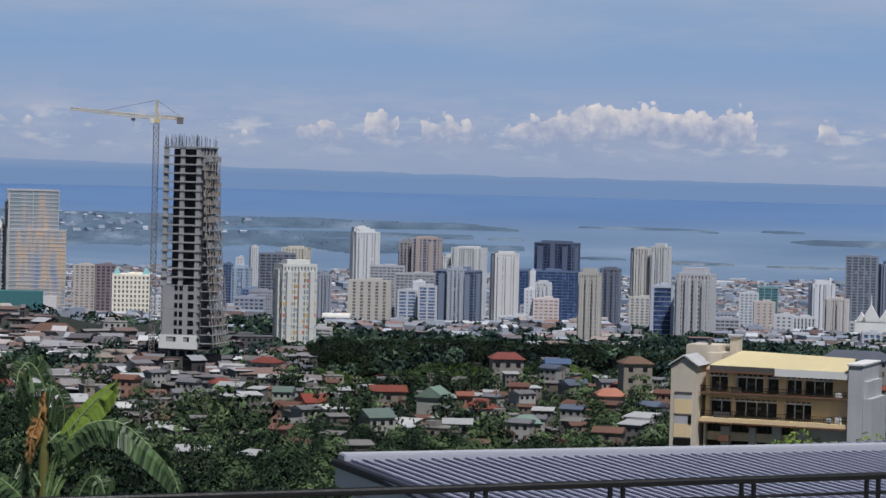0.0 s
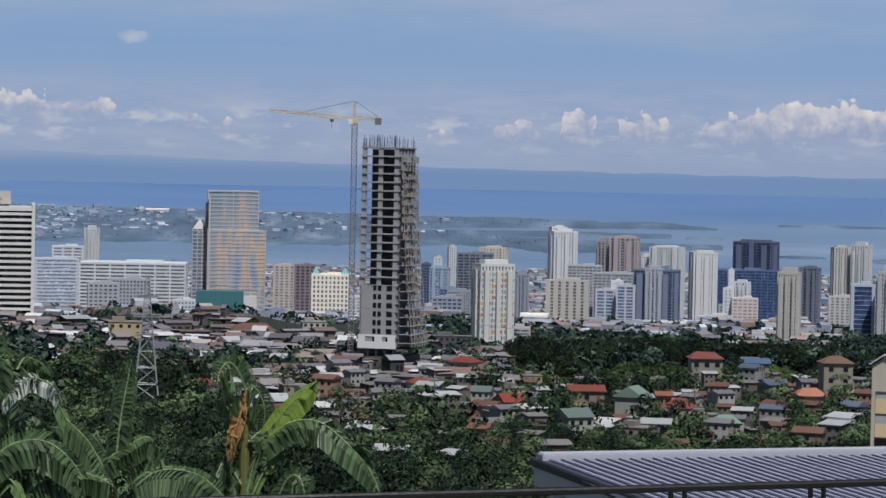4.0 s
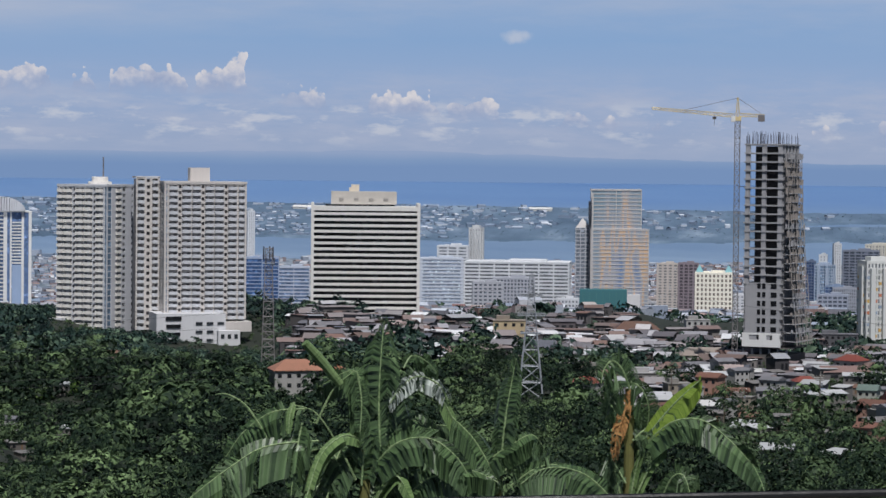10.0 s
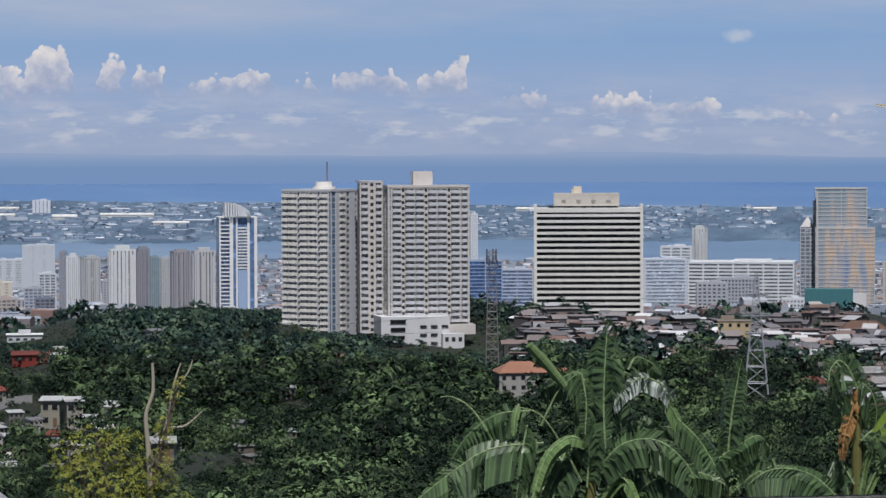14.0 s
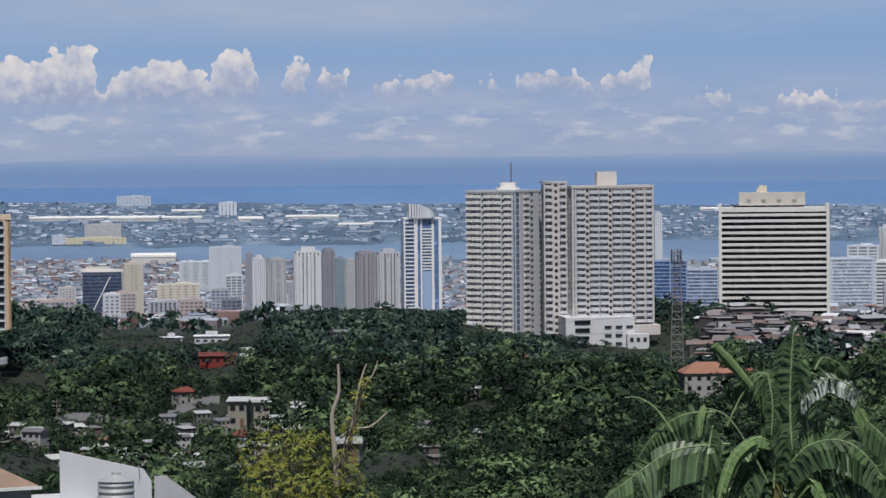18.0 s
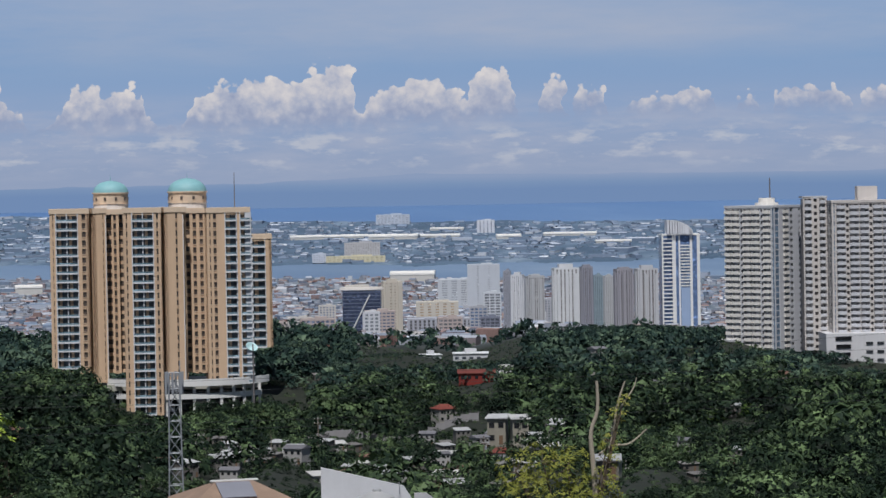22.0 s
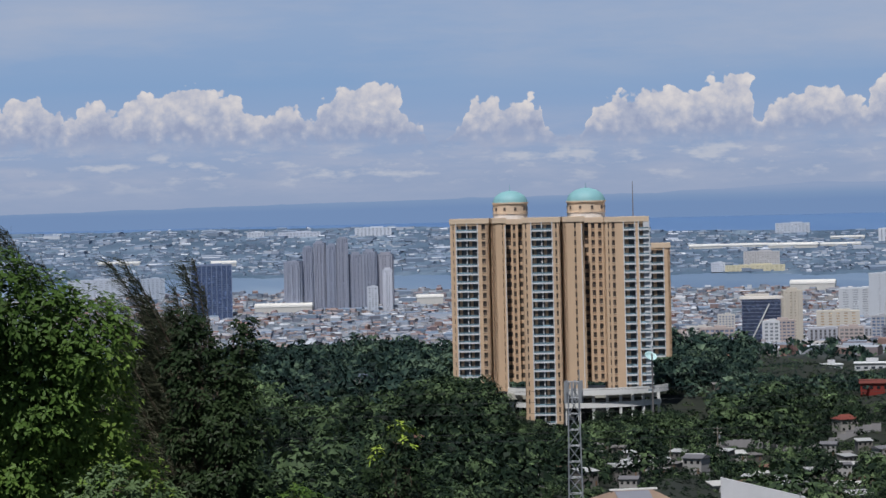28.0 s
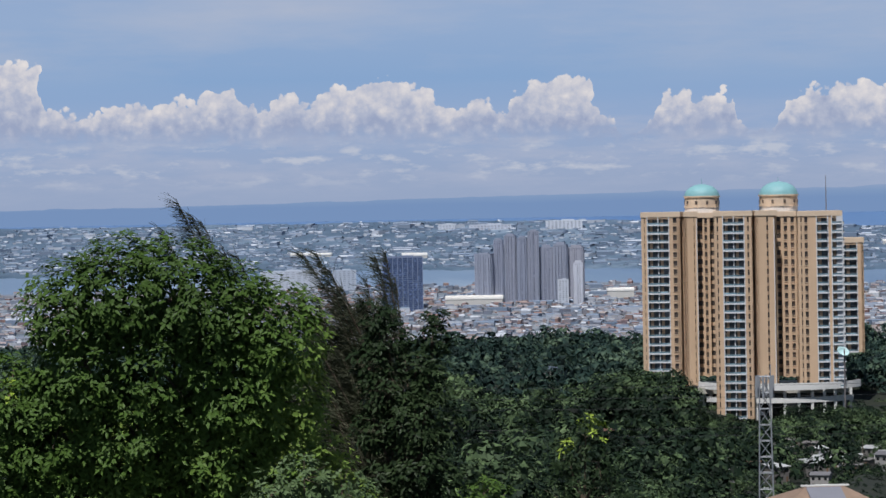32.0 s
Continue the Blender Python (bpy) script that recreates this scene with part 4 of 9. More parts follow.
def lattice(a, b, w0, w1, bays, r=0.06, sides=4):
    """A lattice mast between two points, square in section, with braces."""
    a, b = Vector(a), Vector(b)
    way = (b - a).to_track_quat("Z", "Y").to_matrix().to_4x4()
    length = (b - a).length
    bm = bmesh.new()

    def corner(k, f):
        ang = radians(45 + 90 * k)
        w = (w0 + (w1 - w0) * f) * 0.7071
        return Matrix.Translation(a) @ way @ Vector((w * math.cos(ang), w * math.sin(ang), f * length))
    for k in range(4):
        tube(bm, corner(k, 0), corner(k, 1), r, r, 5)
        for i in range(bays):
            f0, f1 = i / bays, (i + 1) / bays
            p, q = (k, k + 1) if i % 2 else (k + 1, k)
            tube(bm, corner(p, f0), corner(q, f1), r * 0.6, r * 0.6, 4)
            tube(bm, corner(k, f1), corner(k + 1, f1), r * 0.6, r * 0.6, 4)
    return bm


# concrete tower under construction
m_conc = paint((158, 158, 161), 0.9, 0.5, 0.3)
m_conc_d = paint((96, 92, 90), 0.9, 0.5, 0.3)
m_white = paint((222, 222, 220), 0.7)
m_rust_p = paint((150, 143, 138), 0.9)
ct = stand("concrete_tower", -5.35, 1008, 106, "grey concrete tower under construction with open floors and rebar on top", "building", -19)
W, DP, FL, FH = 14.2, 19.0, 23, 3.18
# added inner box, its dark grey standing in for the shaded voids
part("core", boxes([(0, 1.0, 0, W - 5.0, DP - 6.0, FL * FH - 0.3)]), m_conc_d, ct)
slab = part("slab", boxes([(0, 0, 0, W + 0.7, DP + 0.7, 0.55)], 0.04), m_conc, ct)
for i in range(1, FL + 1):
    again(slab, Matrix.Translation((random.uniform(-0.15, 0.15), random.uniform(-0.15, 0.15), i * FH)))
col = part("column", boxes([(0, 0, 0, 1.7, 0.8, FL * FH + 0.2)]), m_conc, ct, at=Matrix.Translation((-W / 2 + 0.85, -DP / 2 + 0.4, 0)))
for x in (0.1, W / 2 - 0.85):
    again(col, Matrix.Translation((x, -DP / 2 + 0.4, 0)))
for i in range(1, 6):
    again(col, Matrix.Translation((W / 2 - 0.4, -DP / 2 + DP * i / 5.0 - 0.9, 0)) @ Matrix.Rotation(radians(90), 4, "Z"))
part("infill_wall", boxes([(0.2, -DP / 2 - 0.45, 1.5, W - 1.0, 0.25, 7 * FH - 1.6)]), m_conc, ct)
part("infill_wall", boxes([(W / 2 + 0.42, -2.0, 1.5, 0.25, DP * 0.6, 7 * FH - 1.6)]), m_conc, ct)
hole = None
for i in range(7):
    for x, k in ((-1.1, 1.0), (0.8, 1.05), (4.6, 1.75)):
        at = Matrix.Translation((x, -DP / 2 - 0.6, i * FH + 1.7)) @ Matrix.Diagonal((k, 1, 1, 1))
        hole = part("window_opening", boxes([(0, 0, 0, 1.25, 0.12, 1.9)]), glazing((34, 34, 38)), ct, at=at) if hole is None else again(hole, at)
part("base_wall", boxes([(0, -DP / 2 - 0.62, -0.6, W + 0.6, 0.3, 2.6), (-W * 0.42, -DP / 2 - 0.62, 2.0, W * 0.18, 0.3, 1.8), (W * 0.04, -DP / 2 - 0.62, 2.0, W * 0.2, 0.3, 1.8), (W * 0.4, -DP / 2 - 0.62, 2.0, W * 0.2, 0.3, 1.8), (0, -DP / 2 - 0.62, 3.8, W + 0.6, 0.3, 0.7)]), m_white, ct)
part("podium", boxes([(1.0, 1.5, -16, W + 3, DP + 2, 12.6), (1.0, 1.5, -1.2, W + 4, DP + 3, 0.5)]), m_conc_d, ct)
for i in range(6):
    part("podium_column", boxes([(1.0 - W / 2 - 1.2 + (W + 2.4) * i / 5, 1.0 - DP / 2, -3.5, 0.7, 0.7, 2.4)]), m_conc, ct)
bm = bmesh.new()
for i in range(90):
    x, y = random.choice([(random.uniform(-W / 2, W / 2), -DP / 2 + 0.5), (random.choice([-W / 2, 0, W / 2 - 0.6]) + random.uniform(0, 0.9), random.uniform(-DP / 2, DP / 2))])
    tube(bm, (x, y, FL * FH), (x + random.uniform(-0.2, 0.2), y, FL * FH + random.uniform(3.0, 5.4)), 0.07, 0.05, 4)
part("rebar", bm, paint((70, 72, 82), 0.7), ct)["kind"] = "stuff"
bm = bmesh.new()
for i in range(24):
    x = W / 2 + 0.9
    y = -DP / 2 + 1 + (i % 8) * 2.4
    tube(bm, (x, y, 0), (x, y, 62 + random.uniform(-6, 8)), 0.06, 0.06, 4)
for k in range(30):
    tube(bm, (W / 2 + 0.9, -DP / 2, k * 2.1), (W / 2 + 0.9, DP / 2, k * 2.1), 0.05, 0.05, 4)
part("scaffold", bm, m_conc_d, ct)["kind"] = "stuff"
for k in range(2):
    part("outrigger", boxes([(-W / 2 - 1.5, -DP / 2 + 3, 58 + k * 12 - 0.1, 4.0, 0.15, 0.2), (W / 2 + 1.4, -DP / 2 + 3, 58 + 0.1, 4.2, 0.15, 0.2)][k:k + 1], 0), m_conc_d, ct)
for i in range(22):
    out = 0.9 + 5.0 * (1 - i / 22) ** 1.6
    part("scaffold_deck", boxes([(W / 2 + out / 2 + 0.5, 0.5, i * FH + 1.4, out, DP * 0.92, 0.22)]), m_conc, ct)
    bm = bmesh.new()
    for k in range(7):
        y = -DP * 0.44 + k * DP * 0.88 / 6
        x = W / 2 + out + 0.4 + random.uniform(-0.3, 0.2)
        box(bm, x, y, i * FH + 0.2, 0.28, 0.28, FH)
        if random.random() < 0.85:
            box(bm, x - random.uniform(0.2, out * 0.5), y + 0.6, i * FH + 1.6, random.uniform(0.3, 0.7), random.uniform(1.0, 2.4), random.uniform(0.8, 2.4))
    part("scaffold_bay", bm, random.choice((m_conc, m_rust_p, m_rust_p)), ct)["kind"] = "stuff"

# tower crane
m_crane = paint((214, 196, 150), 0.5, 0.5, 0.25)
m_steel = paint((120, 116, 116), 0.5, 0.5, 0.3)
cr = stand("tower_crane", -6.09, 1000, 104, "pale yellow tower crane with a long jib beside a tower", "crane")
part("mast", lattice((0, 0, -11), (0, 0, 84.5), 1.9, 1.9, 42, 0.16), m_steel, cr)
part("slewing_ring", boxes([(0, 0, 84, 2.6, 2.6, 1.6)], 0.1), m_crane, cr)
part("apex", lattice((0, 0, 85.5), (0, 0, 92.5), 1.5, 0.4, 4, 0.14), m_crane, cr)
part("jib", lattice((-1, 0, 85.9), (-31.5, 9, 88.6), 1.3, 0.8, 20, 0.12), m_crane, cr)
part("counter_jib", lattice((1, 0, 86.2), (9.5, -2.6, 85.9), 1.2, 1.0, 6, 0.13), m_crane, cr)
part("counterweight", boxes([(8.6, -2.4, 83.8, 2.4, 1.6, 2.4)], 0.08), m_steel, cr)
part("cab", boxes([(-1.6, -1.2, 83.6, 1.6, 1.6, 2.0)], 0.1), m_white, cr)
bm = bmesh.new()
tube(bm, (0, 0, 92.4), (-20, 5.7, 87.9), 0.07)
tube(bm, (0, 0, 92.4), (8.6, -2.4, 86.6), 0.07)
part("tie_bar", bm, m_steel, cr)
bm = bmesh.new()
box(bm, -8.5, 2.4, 84.6, 1.4, 1.0, 1.0)
tube(bm, (-8.5, 2.4, 84.6), (-8.5, 2.4, 82.2), 0.07)
part("trolley", bm, m_steel, cr)

# white office block with eighteen dark window strips
m_band = paint((220, 218, 214), 0.7, 0.4, 0.22)
wb = stand("office_block", -13.9, 1560, 80, "white office block with long dark window strips", "building", 1)
part("glazing", boxes([(0, 0, 0, 60, 21, 66)]), glazing((36, 38, 42)), wb)
strip = part("floor_band", boxes([(0, 0, 0, 60.8, 23.6, 1.55)], 0.05), m_band, wb, at=Matrix.Translation((0, 0, 5)))
for i in range(1, 18):
    again(strip, Matrix.Translation((0, 0, 5 + i * 3.36)))
part("parapet", boxes([(0, 0, 64.6, 60.8, 23.6, 2.6)], 0.05), m_band, wb)
for s in (-1, 1):
    part("end_pier", boxes([(s * 30.3, 0, 0, 1.7, 25.0, 69.2)], 0.08), m_band, wb)
part("roof_slot", boxes([(-3, 2, 67.0, 40, 13, 1.3)]), glazing((40, 42, 46)), wb)
part("roof_house", boxes([(-1, 2, 68.2, 37.5, 14, 7.4)], 0.1), paint((190, 184, 176)), wb)
for i in range(4):
    part("roof_vent", boxes([(-14 + i * 8.5, -5.3, 70.5, 2.6, 0.3, 1.2)]), paint((150, 146, 142)), wb)
part("lift_room", boxes([(-6, 2, 75.3, 4.6, 5, 4.2), (-8.5, 2, 75.3, 2, 3, 2.6)]), paint((214, 202, 184)), wb)
part("canopy", boxes([(34, -13, 1, 14, 8, 1.2), (0, -12.5, 0, 58, 4, 4)]), m_band, wb)

# glass office tower, gold and teal reflections painted into the glass colour
m_gold, nt, bsdf = shader("tinted_glass")
v = coords(nt)
f = noise_tex(nt, v, 0.075, 3, 0.5, (1.0, 1.0, 0.16))
g = ramp(nt, f, [(0.36, lin(126, 146, 158)), (0.5, lin(152, 158, 168)), (0.57, lin(204, 172, 140)), (0.6, lin(166, 166, 172)), (0.72, lin(116, 136, 168))])
nt.links.new(g, bsdf.inputs["Base Color"])
bsdf.inputs["Roughness"].default_value = 0.22
m_pale = paint((186, 182, 180))
ga = stand("glass_office_tower", -8.95, 2500, 40, "stepped glass office tower with gold and teal reflective panels", "building", 2)


def banded(e, x, y, z, w, dp, h, fh, glass, wall, ribs=0):
    part("glazing", boxes([(x, y, z, w, dp, h)]), glass, e)
    part("striping", boxes([(x, y, z + i * fh, w + 0.5, dp + 0.5, fh * 0.26) for i in range(int(h / fh) + 1)]), wall, e)["kind"] = "stuff"
    for i in range(ribs + 1):
        part("rib", boxes([(x - w / 2 + w * i / max(1, ribs), y - dp / 2 - 0.3, z, 0.7, 0.7, h + 0.8)]), wall, e)


banded(ga, 18.0, 4, 0, 53, 30, 75, 3.5, m_gold, m_pale, 1)
banded(ga, 14.5, 5, 75, 46, 26, 35.4, 3.5, m_gold, m_pale, 2)
banded(ga, -15.5, 8, 0, 13, 24, 75.5, 3.5, glazing((120, 128, 140)), paint((176, 178, 184)), 3)
part("dark_joint", boxes([(-9.6, 2, 0, 2.2, 26, 100)]), glazing((60, 64, 72)), ga)
part("white_rib", boxes([(-7.2, -11.8, 0, 1.6, 1.2, 108)]), m_pale, ga)
bm = bmesh.new()
bmesh.ops.create_cone(bm, cap_ends=True, segments=4, radius1=9, radius2=0.5, depth=9, matrix=Matrix.Translation((-15.5, 6, 80)) @ Matrix.Rotation(radians(45), 4, "Z"))
part("roof_point", bm, m_pale, ga)
part("parapet", boxes([(14.5, 5, 110, 47, 27, 1.4)]), m_pale, ga)
part("podium", boxes([(24, -12, 0, 26, 6, 15)]), paint((206, 204, 204)), ga)
tn = stand("screened_block", -8.861, 2300, 46, "low block wrapped in teal construction netting", "building")
part("net", boxes([(0, 0, 0, 40, 18, 22)]), paint((62, 112, 118), 0.9), tn)
for i in range(7):
    part("scaffold_pole", boxes([(-17 + i * 5.6, -9.3, 0, 0.3, 0.3, 20)]), paint((70, 120, 120)), tn)

# two pale apartment towers on the rise
m_apt = paint((196, 197, 202), 0.75, 0.4, 0.25)
m_apt2 = paint((200, 194, 190), 0.75, 0.4, 0.25)
m_rail = paint((226, 222, 216), 0.7)
gl = glazing((112, 108, 108), 0.4)
gb = glazing((106, 128, 150))
ap = stand("apartment_tower", -19.52, 1405, 84, "pale apartment tower with white balconies and blue glass corner", "building", -33)
w1, d1, h1 = 30.0, 29.0, 74.5
part("core", boxes([(0, 0.6, 0, w1 - 3, d1 - 3, h1)]), gl, ap)
facade(ap, face(w1, d1, "front"), w1, h1, 24, [("B", 1.2), ("P", 0.15), ("B", 1.7), ("W", 0.7), ("B", 1.7), ("P", 0.15), ("B", 1.6), ("W", 0.7), ("B", 1.5), ("P", 0.15), ("W", 0.6)], m_apt, gb, m_rail)
facade(ap, face(w1, d1, "right"), d1, h1, 24, [("G", 1.6), ("P", 1.3), ("B", 1.6), ("P", 0.5), ("W", 1.4), ("P", 1.6), ("W", 0.8), ("P", 1.4)], m_apt, gb, m_rail)
facade(ap, face(w1, d1, "left"), d1, h1, 24, [("W", 2), ("B", 3), ("W", 2)], m_apt, gb, m_rail)
for k, r in enumerate((6.0, 4.2)):
    bm = bmesh.new()
    bmesh.ops.create_cone(bm, cap_ends=True, segments=24, radius1=r, radius2=r, depth=2.4, matrix=Matrix.Translation((2, -1, h1 + 1.2 + 2.4 * k)))
    part("roof_drum", bm, m_rail, ap)
part("roof_edge", boxes([(0, 0, h1 - 0.2, w1 + 0.3, d1 + 0.3, 1.2)]), m_apt, ap)
part("antenna", lattice((4, -1, h1 + 4.8), (4, -1, h1 + 15), 0.5, 0.35, 7, 0.08), m_steel, ap)
part("annex", boxes([(-14, -16, -2, 10, 6, 9)]), m_apt, ap)

aq = stand("apartment_tower", -17.35, 1385, 92, "broad cream apartment tower with balconies above a white car park", "building", 10)
w2, d2, h2 = 42.0, 24, 68.5
part("core", boxes([(0, 0.6, 0, w2 - 3, d2 - 3, h2)]), gl, aq)
facade(aq, face(w2, d2, "front"), w2, h2, 22, [("G", 0.5), ("P", 0.3), ("B", 1.5), ("W", 0.7), ("B", 1.6), ("P", 0.15), ("B", 1.5), ("W", 0.7), ("B", 1.5), ("P", 0.15), ("B", 1.6), ("W", 0.7), ("B", 1.5), ("P", 0.3), ("B", 1.0), ("G", 0.4)], m_apt2, gb, m_apt)
facade(aq, face(w2, d2, "left"), d2, h2, 22, [("W", 2), ("W", 1.4), ("P", 1.2), ("W", 1.6), ("P", 1)], m_apt2, gb, m_apt)
facade(aq, face(w2, d2, "right"), d2, h2, 22, [("P", 1), ("W", 2), ("P", 1)], m_apt2, gb, m_apt)
facade(aq, Matrix.Translation((-w2 / 2 - 12.0, 3, -6)), 12.0, h2 + 9, 23, [("P", 0.3), ("B", 1.4), ("P", 0.3), ("W", 1.0), ("P", 0.3), ("B", 1.2), ("P", 0.3)], m_apt2, gb, m_apt)
part("side_core", boxes([(-w2 / 2 - 6.0, 10, -6, 11, 10, h2 + 8)]), gl, aq)
part("side_cap", boxes([(-w2 / 2 - 6.0, 9, h2 + 2.4, 12.6, 12, 1.0)]), m_apt, aq)
part("roof_house", boxes([(-1, 3, h2, 10, 8, 8.0)], 0.1), m_apt2, aq)
part("roof_edge", boxes([(0, 0, h2 - 0.2, w2 + 0.4, d2 + 0.4, 1.3)]), m_apt2, aq)
pod = paint((204, 204, 207), 0.7, 0.4, 0.2)
part("podium", boxes([(-8.5, -6, -16, 35, 30, 19.4)]), pod, aq)
for i in range(4):
    part("opening", boxes([(-17.5, -21.2, 0.2 - i * 4.0, 8 - i * 0.6, 0.6, 1.8)]), glazing((30, 32, 36)), aq)
for i in range(3):
    for x in (-4.5, 1.0, 6.5):
        part("opening", boxes([(x, -21.15, -2.2 - i * 4.2, 3.4, 0.5, 1.3)]), glazing((58, 62, 68)), aq)
for x in (6.6, 10, 13.4):
    part("window", boxes([(x, -26.05, -9, 1.8, 0.2, 2.2)]), glazing((58, 62, 68)), aq)
part("gate_house", boxes([(10, -23, -15, 11, 6, 10)], 0.1), pod, aq)
part("terrace", boxes([(16, -8, -6, 14, 18, 5)]), m_apt2, aq)

# slim blue and white tower with a curved crown
sl = stand("apartment_tower", -21.323, 2300, 50, "slim white tower with blue glass strips and a curved crown", "building", 8)
hs = 78.8
part("core", boxes([(0, 0, 0, 31, 25, hs)]), glazing((104, 128, 168)), sl)
for x, w in ((-15.6, 1.2), (-6.0, 3.0), (-1.4, 1.4), (8.5, 2.0), (14.6, 2.4)):
    part("white_pier", boxes([(x, -12.6, 0, w, 1.4, hs + 1)]), m_white, sl)
for i in range(24):
    part("balcony", boxes([(-11.0, -13.0, i * 3.28, 8.0, 1.4, 1.0)]), m_white, sl)
for i in range(14):
    part("slat_band", boxes([(3.6, -12.9, 36 + i * 2.6, 8.0, 0.8, 1.1)]), m_white, sl)
part("lower_panel", boxes([(3.6, -12.8, 0, 7.6, 0.6, 35)]), paint((150, 170, 200)), sl)
part("roof_band", boxes([(0, 0, hs, 32.5, 26, 1.2)]), m_white, sl)
bm = bmesh.new()
for i in range(14):
    a0 = radians(90 - i * 90 / 14)
    box(bm, -11 + 21 * math.cos(a0) * 0.98, -8, hs + 1, 1.6, 16, max(0.6, 12.0 * math.sin(a0)))
part("crown", bm, paint((206, 208, 214)), sl)

# twin tan towers with teal domes
m_tan = paint((207, 178, 149), 0.75, 0.35, 0.22)
m_tan_l = paint((214, 192, 168), 0.75, 0.35, 0.22)
m_balc = paint((204, 206, 210), 0.6)
m_dome = paint((128, 176, 182), 0.6, 0.3, 0.2)
m_pipe = paint((222, 216, 210), 0.6)
gt = glazing((66, 74, 82), 0.3)
g_win = glazing((92, 80, 72), 0.3)
g_rail = glazing((112, 136, 148), 0.25)
tt = stand("domed_apartment_tower", -32.3, 985, 106, "tan twin apartment tower with teal domes and pale balconies", "building", 0)


def tan_face(m, width, h, floors, cols):
    """A face out of upright stacks: P plain wall, W a column of tall windows with sills, B a stack of balconies, R a shaded slot, L a white drain pipe."""
    total, x, fh = sum(c[1] for c in cols), 0.0, h / floors
    for kind, share in cols:
        w = width * share / total
        c = x + w / 2
        if kind in "PL":
            part("wall_panel", boxes([(c, 0.5, 0, w, 1.0, h)]), m_tan, tt, at=m)
            if kind == "L":
                bm = bmesh.new()
                tube(bm, (c, -0.12, 0), (c, -0.12, h - 1), 0.22, n=8)
                part("drain_pipe", bm, m_pipe, tt, at=m)
        elif kind == "W":
            part("window_wall", boxes([(c, 0.6, i * fh - fh * 0.1, w, 0.8, fh * 0.36) for i in range(floors + 1)]), m_tan, tt, at=m)["kind"] = "stuff"
            part("window_strip", boxes([(c, 0.8, 0, w, 0.3, h)]), g_win, tt, at=m)
            part("window_sill", boxes([(c, 0.12, i * fh + fh * 0.24, w * 1.1, 0.3, 0.14) for i in range(floors)]), m_tan_l, tt, at=m)["kind"] = "stuff"
        elif kind == "R":
            part("slot_wall", boxes([(c, 3.0, i * fh, w, 0.4, fh * 0.42) for i in range(floors)]), m_tan, tt, at=m)["kind"] = "stuff"
            part("slot_glass", boxes([(c, 3.2, 0, w, 0.2, h)]), g_win, tt, at=m)
        else:
            n = max(1, round(w / 4.2))
            part("balcony_back", boxes([(c, 1.9, 0, w, 0.2, h)]), gt, tt, at=m)
            part("balcony_fin", boxes([(x + w * i / n, 0.75, 0, 0.34, 2.3, h) for i in range(n + 1)]), m_balc, tt, at=m)
            part("inner_wall", boxes([(x + w * (i + 0.32) / n, 1.6, 0, w / n * 0.26, 0.4, h) for i in range(n)]), m_tan, tt, at=m)
            bm = boxes([(0, 0.4, -0.12, w * 0.98, 2.6, 0.24), (0, -0.82, 0.1, w * 0.97, 0.1, 0.36)])
            slab = part("balcony", bm, m_balc, tt, at=m @ Matrix.Translation((c, 0, 0)))
            part("balcony_rail", boxes([(c, -0.8, i * fh + 0.4, w * 0.96, 0.06, 0.62) for i in range(floors)]), g_rail, tt, at=m)["kind"] = "stuff"
            for i in range(1, floors):
                again(slab, m @ Matrix.Translation((c, 0, i * fh)))
            part("top_beam", boxes([(c, 0.5, h - fh * 0.25, w, 1.0, fh * 0.25)]), m_tan, tt, at=m)
        x += w


def lobe(x, y, w, dp, z, h, floors, cols, right, left, turn=0.0):
    m = Matrix.Translation((x, y, z)) @ Matrix.Rotation(radians(turn), 4, "Z")
    part("core", boxes([(0, 1.6, 0, w - 4.4, dp - 4.4, h)]), m_tan, tt, at=m)
    tan_face(m @ face(w, dp, "front"), w, h, floors, cols)
    tan_face(m @ face(w, dp, "right"), dp, h, floors, right)
    tan_face(m @ face(w, dp, "left"), dp, h, floors, left)
    part("cornice", boxes([(0, 0, h - 0.1, w + 0.5, dp + 0.5, 1.9)], 0.06), m_tan_l, tt, at=m)


SIDE = [("P", 1), ("W", 0.7), ("P", 1.6), ("W", 0.7), ("P", 0.8), ("W", 0.7), ("P", 1)]
lobe(-31.0, 6, 14.0, 16, -4, 62, 20, [("W", 1.3), ("P", 0.9), ("B", 7.9), ("P", 1.5), ("W", 1.4), ("P", 1.2)], SIDE, SIDE, -3)
lobe(-22.0, 5, 4.8, 14, -3, 61, 20, [("P", 3.4), ("W", 0.8), ("L", 0.5)], SIDE, SIDE, 12)
lobe(-5.0, -10, 13.4, 14, -14, 72, 23, [("P", 0.4), ("W", 1.3), ("P", 1.8), ("B", 8.4), ("P", 1.2), ("W", 1.4), ("P", 0.5)], SIDE, SIDE, -3)
lobe(5.4, -7, 7.6, 14, -4, 62, 20, [("P", 3.9), ("W", 0.7), ("P", 1.5), ("L", 1.0), ("P", 0.5)], SIDE, SIDE, 8)
lobe(25.0, 0, 15.6, 16, -4, 61.5, 20, [("W", 1.5), ("P", 1.0), ("W", 1.2), ("P", 3.3), ("B", 4.3), ("P", 1.4), ("B", 3.8)], [("B", 5), ("P", 2), ("W", 1), ("P", 3)], SIDE, 3)
lobe(-15.0, 9, 10.6, 12, 0, 57.5, 19, [("W", 0.9), ("P", 0.7), ("R", 1.6), ("P", 0.6), ("W", 0.8), ("P", 0.8), ("R", 1.2), ("P", 0.8), ("W", 0.9), ("L", 0.5)], SIDE, SIDE)
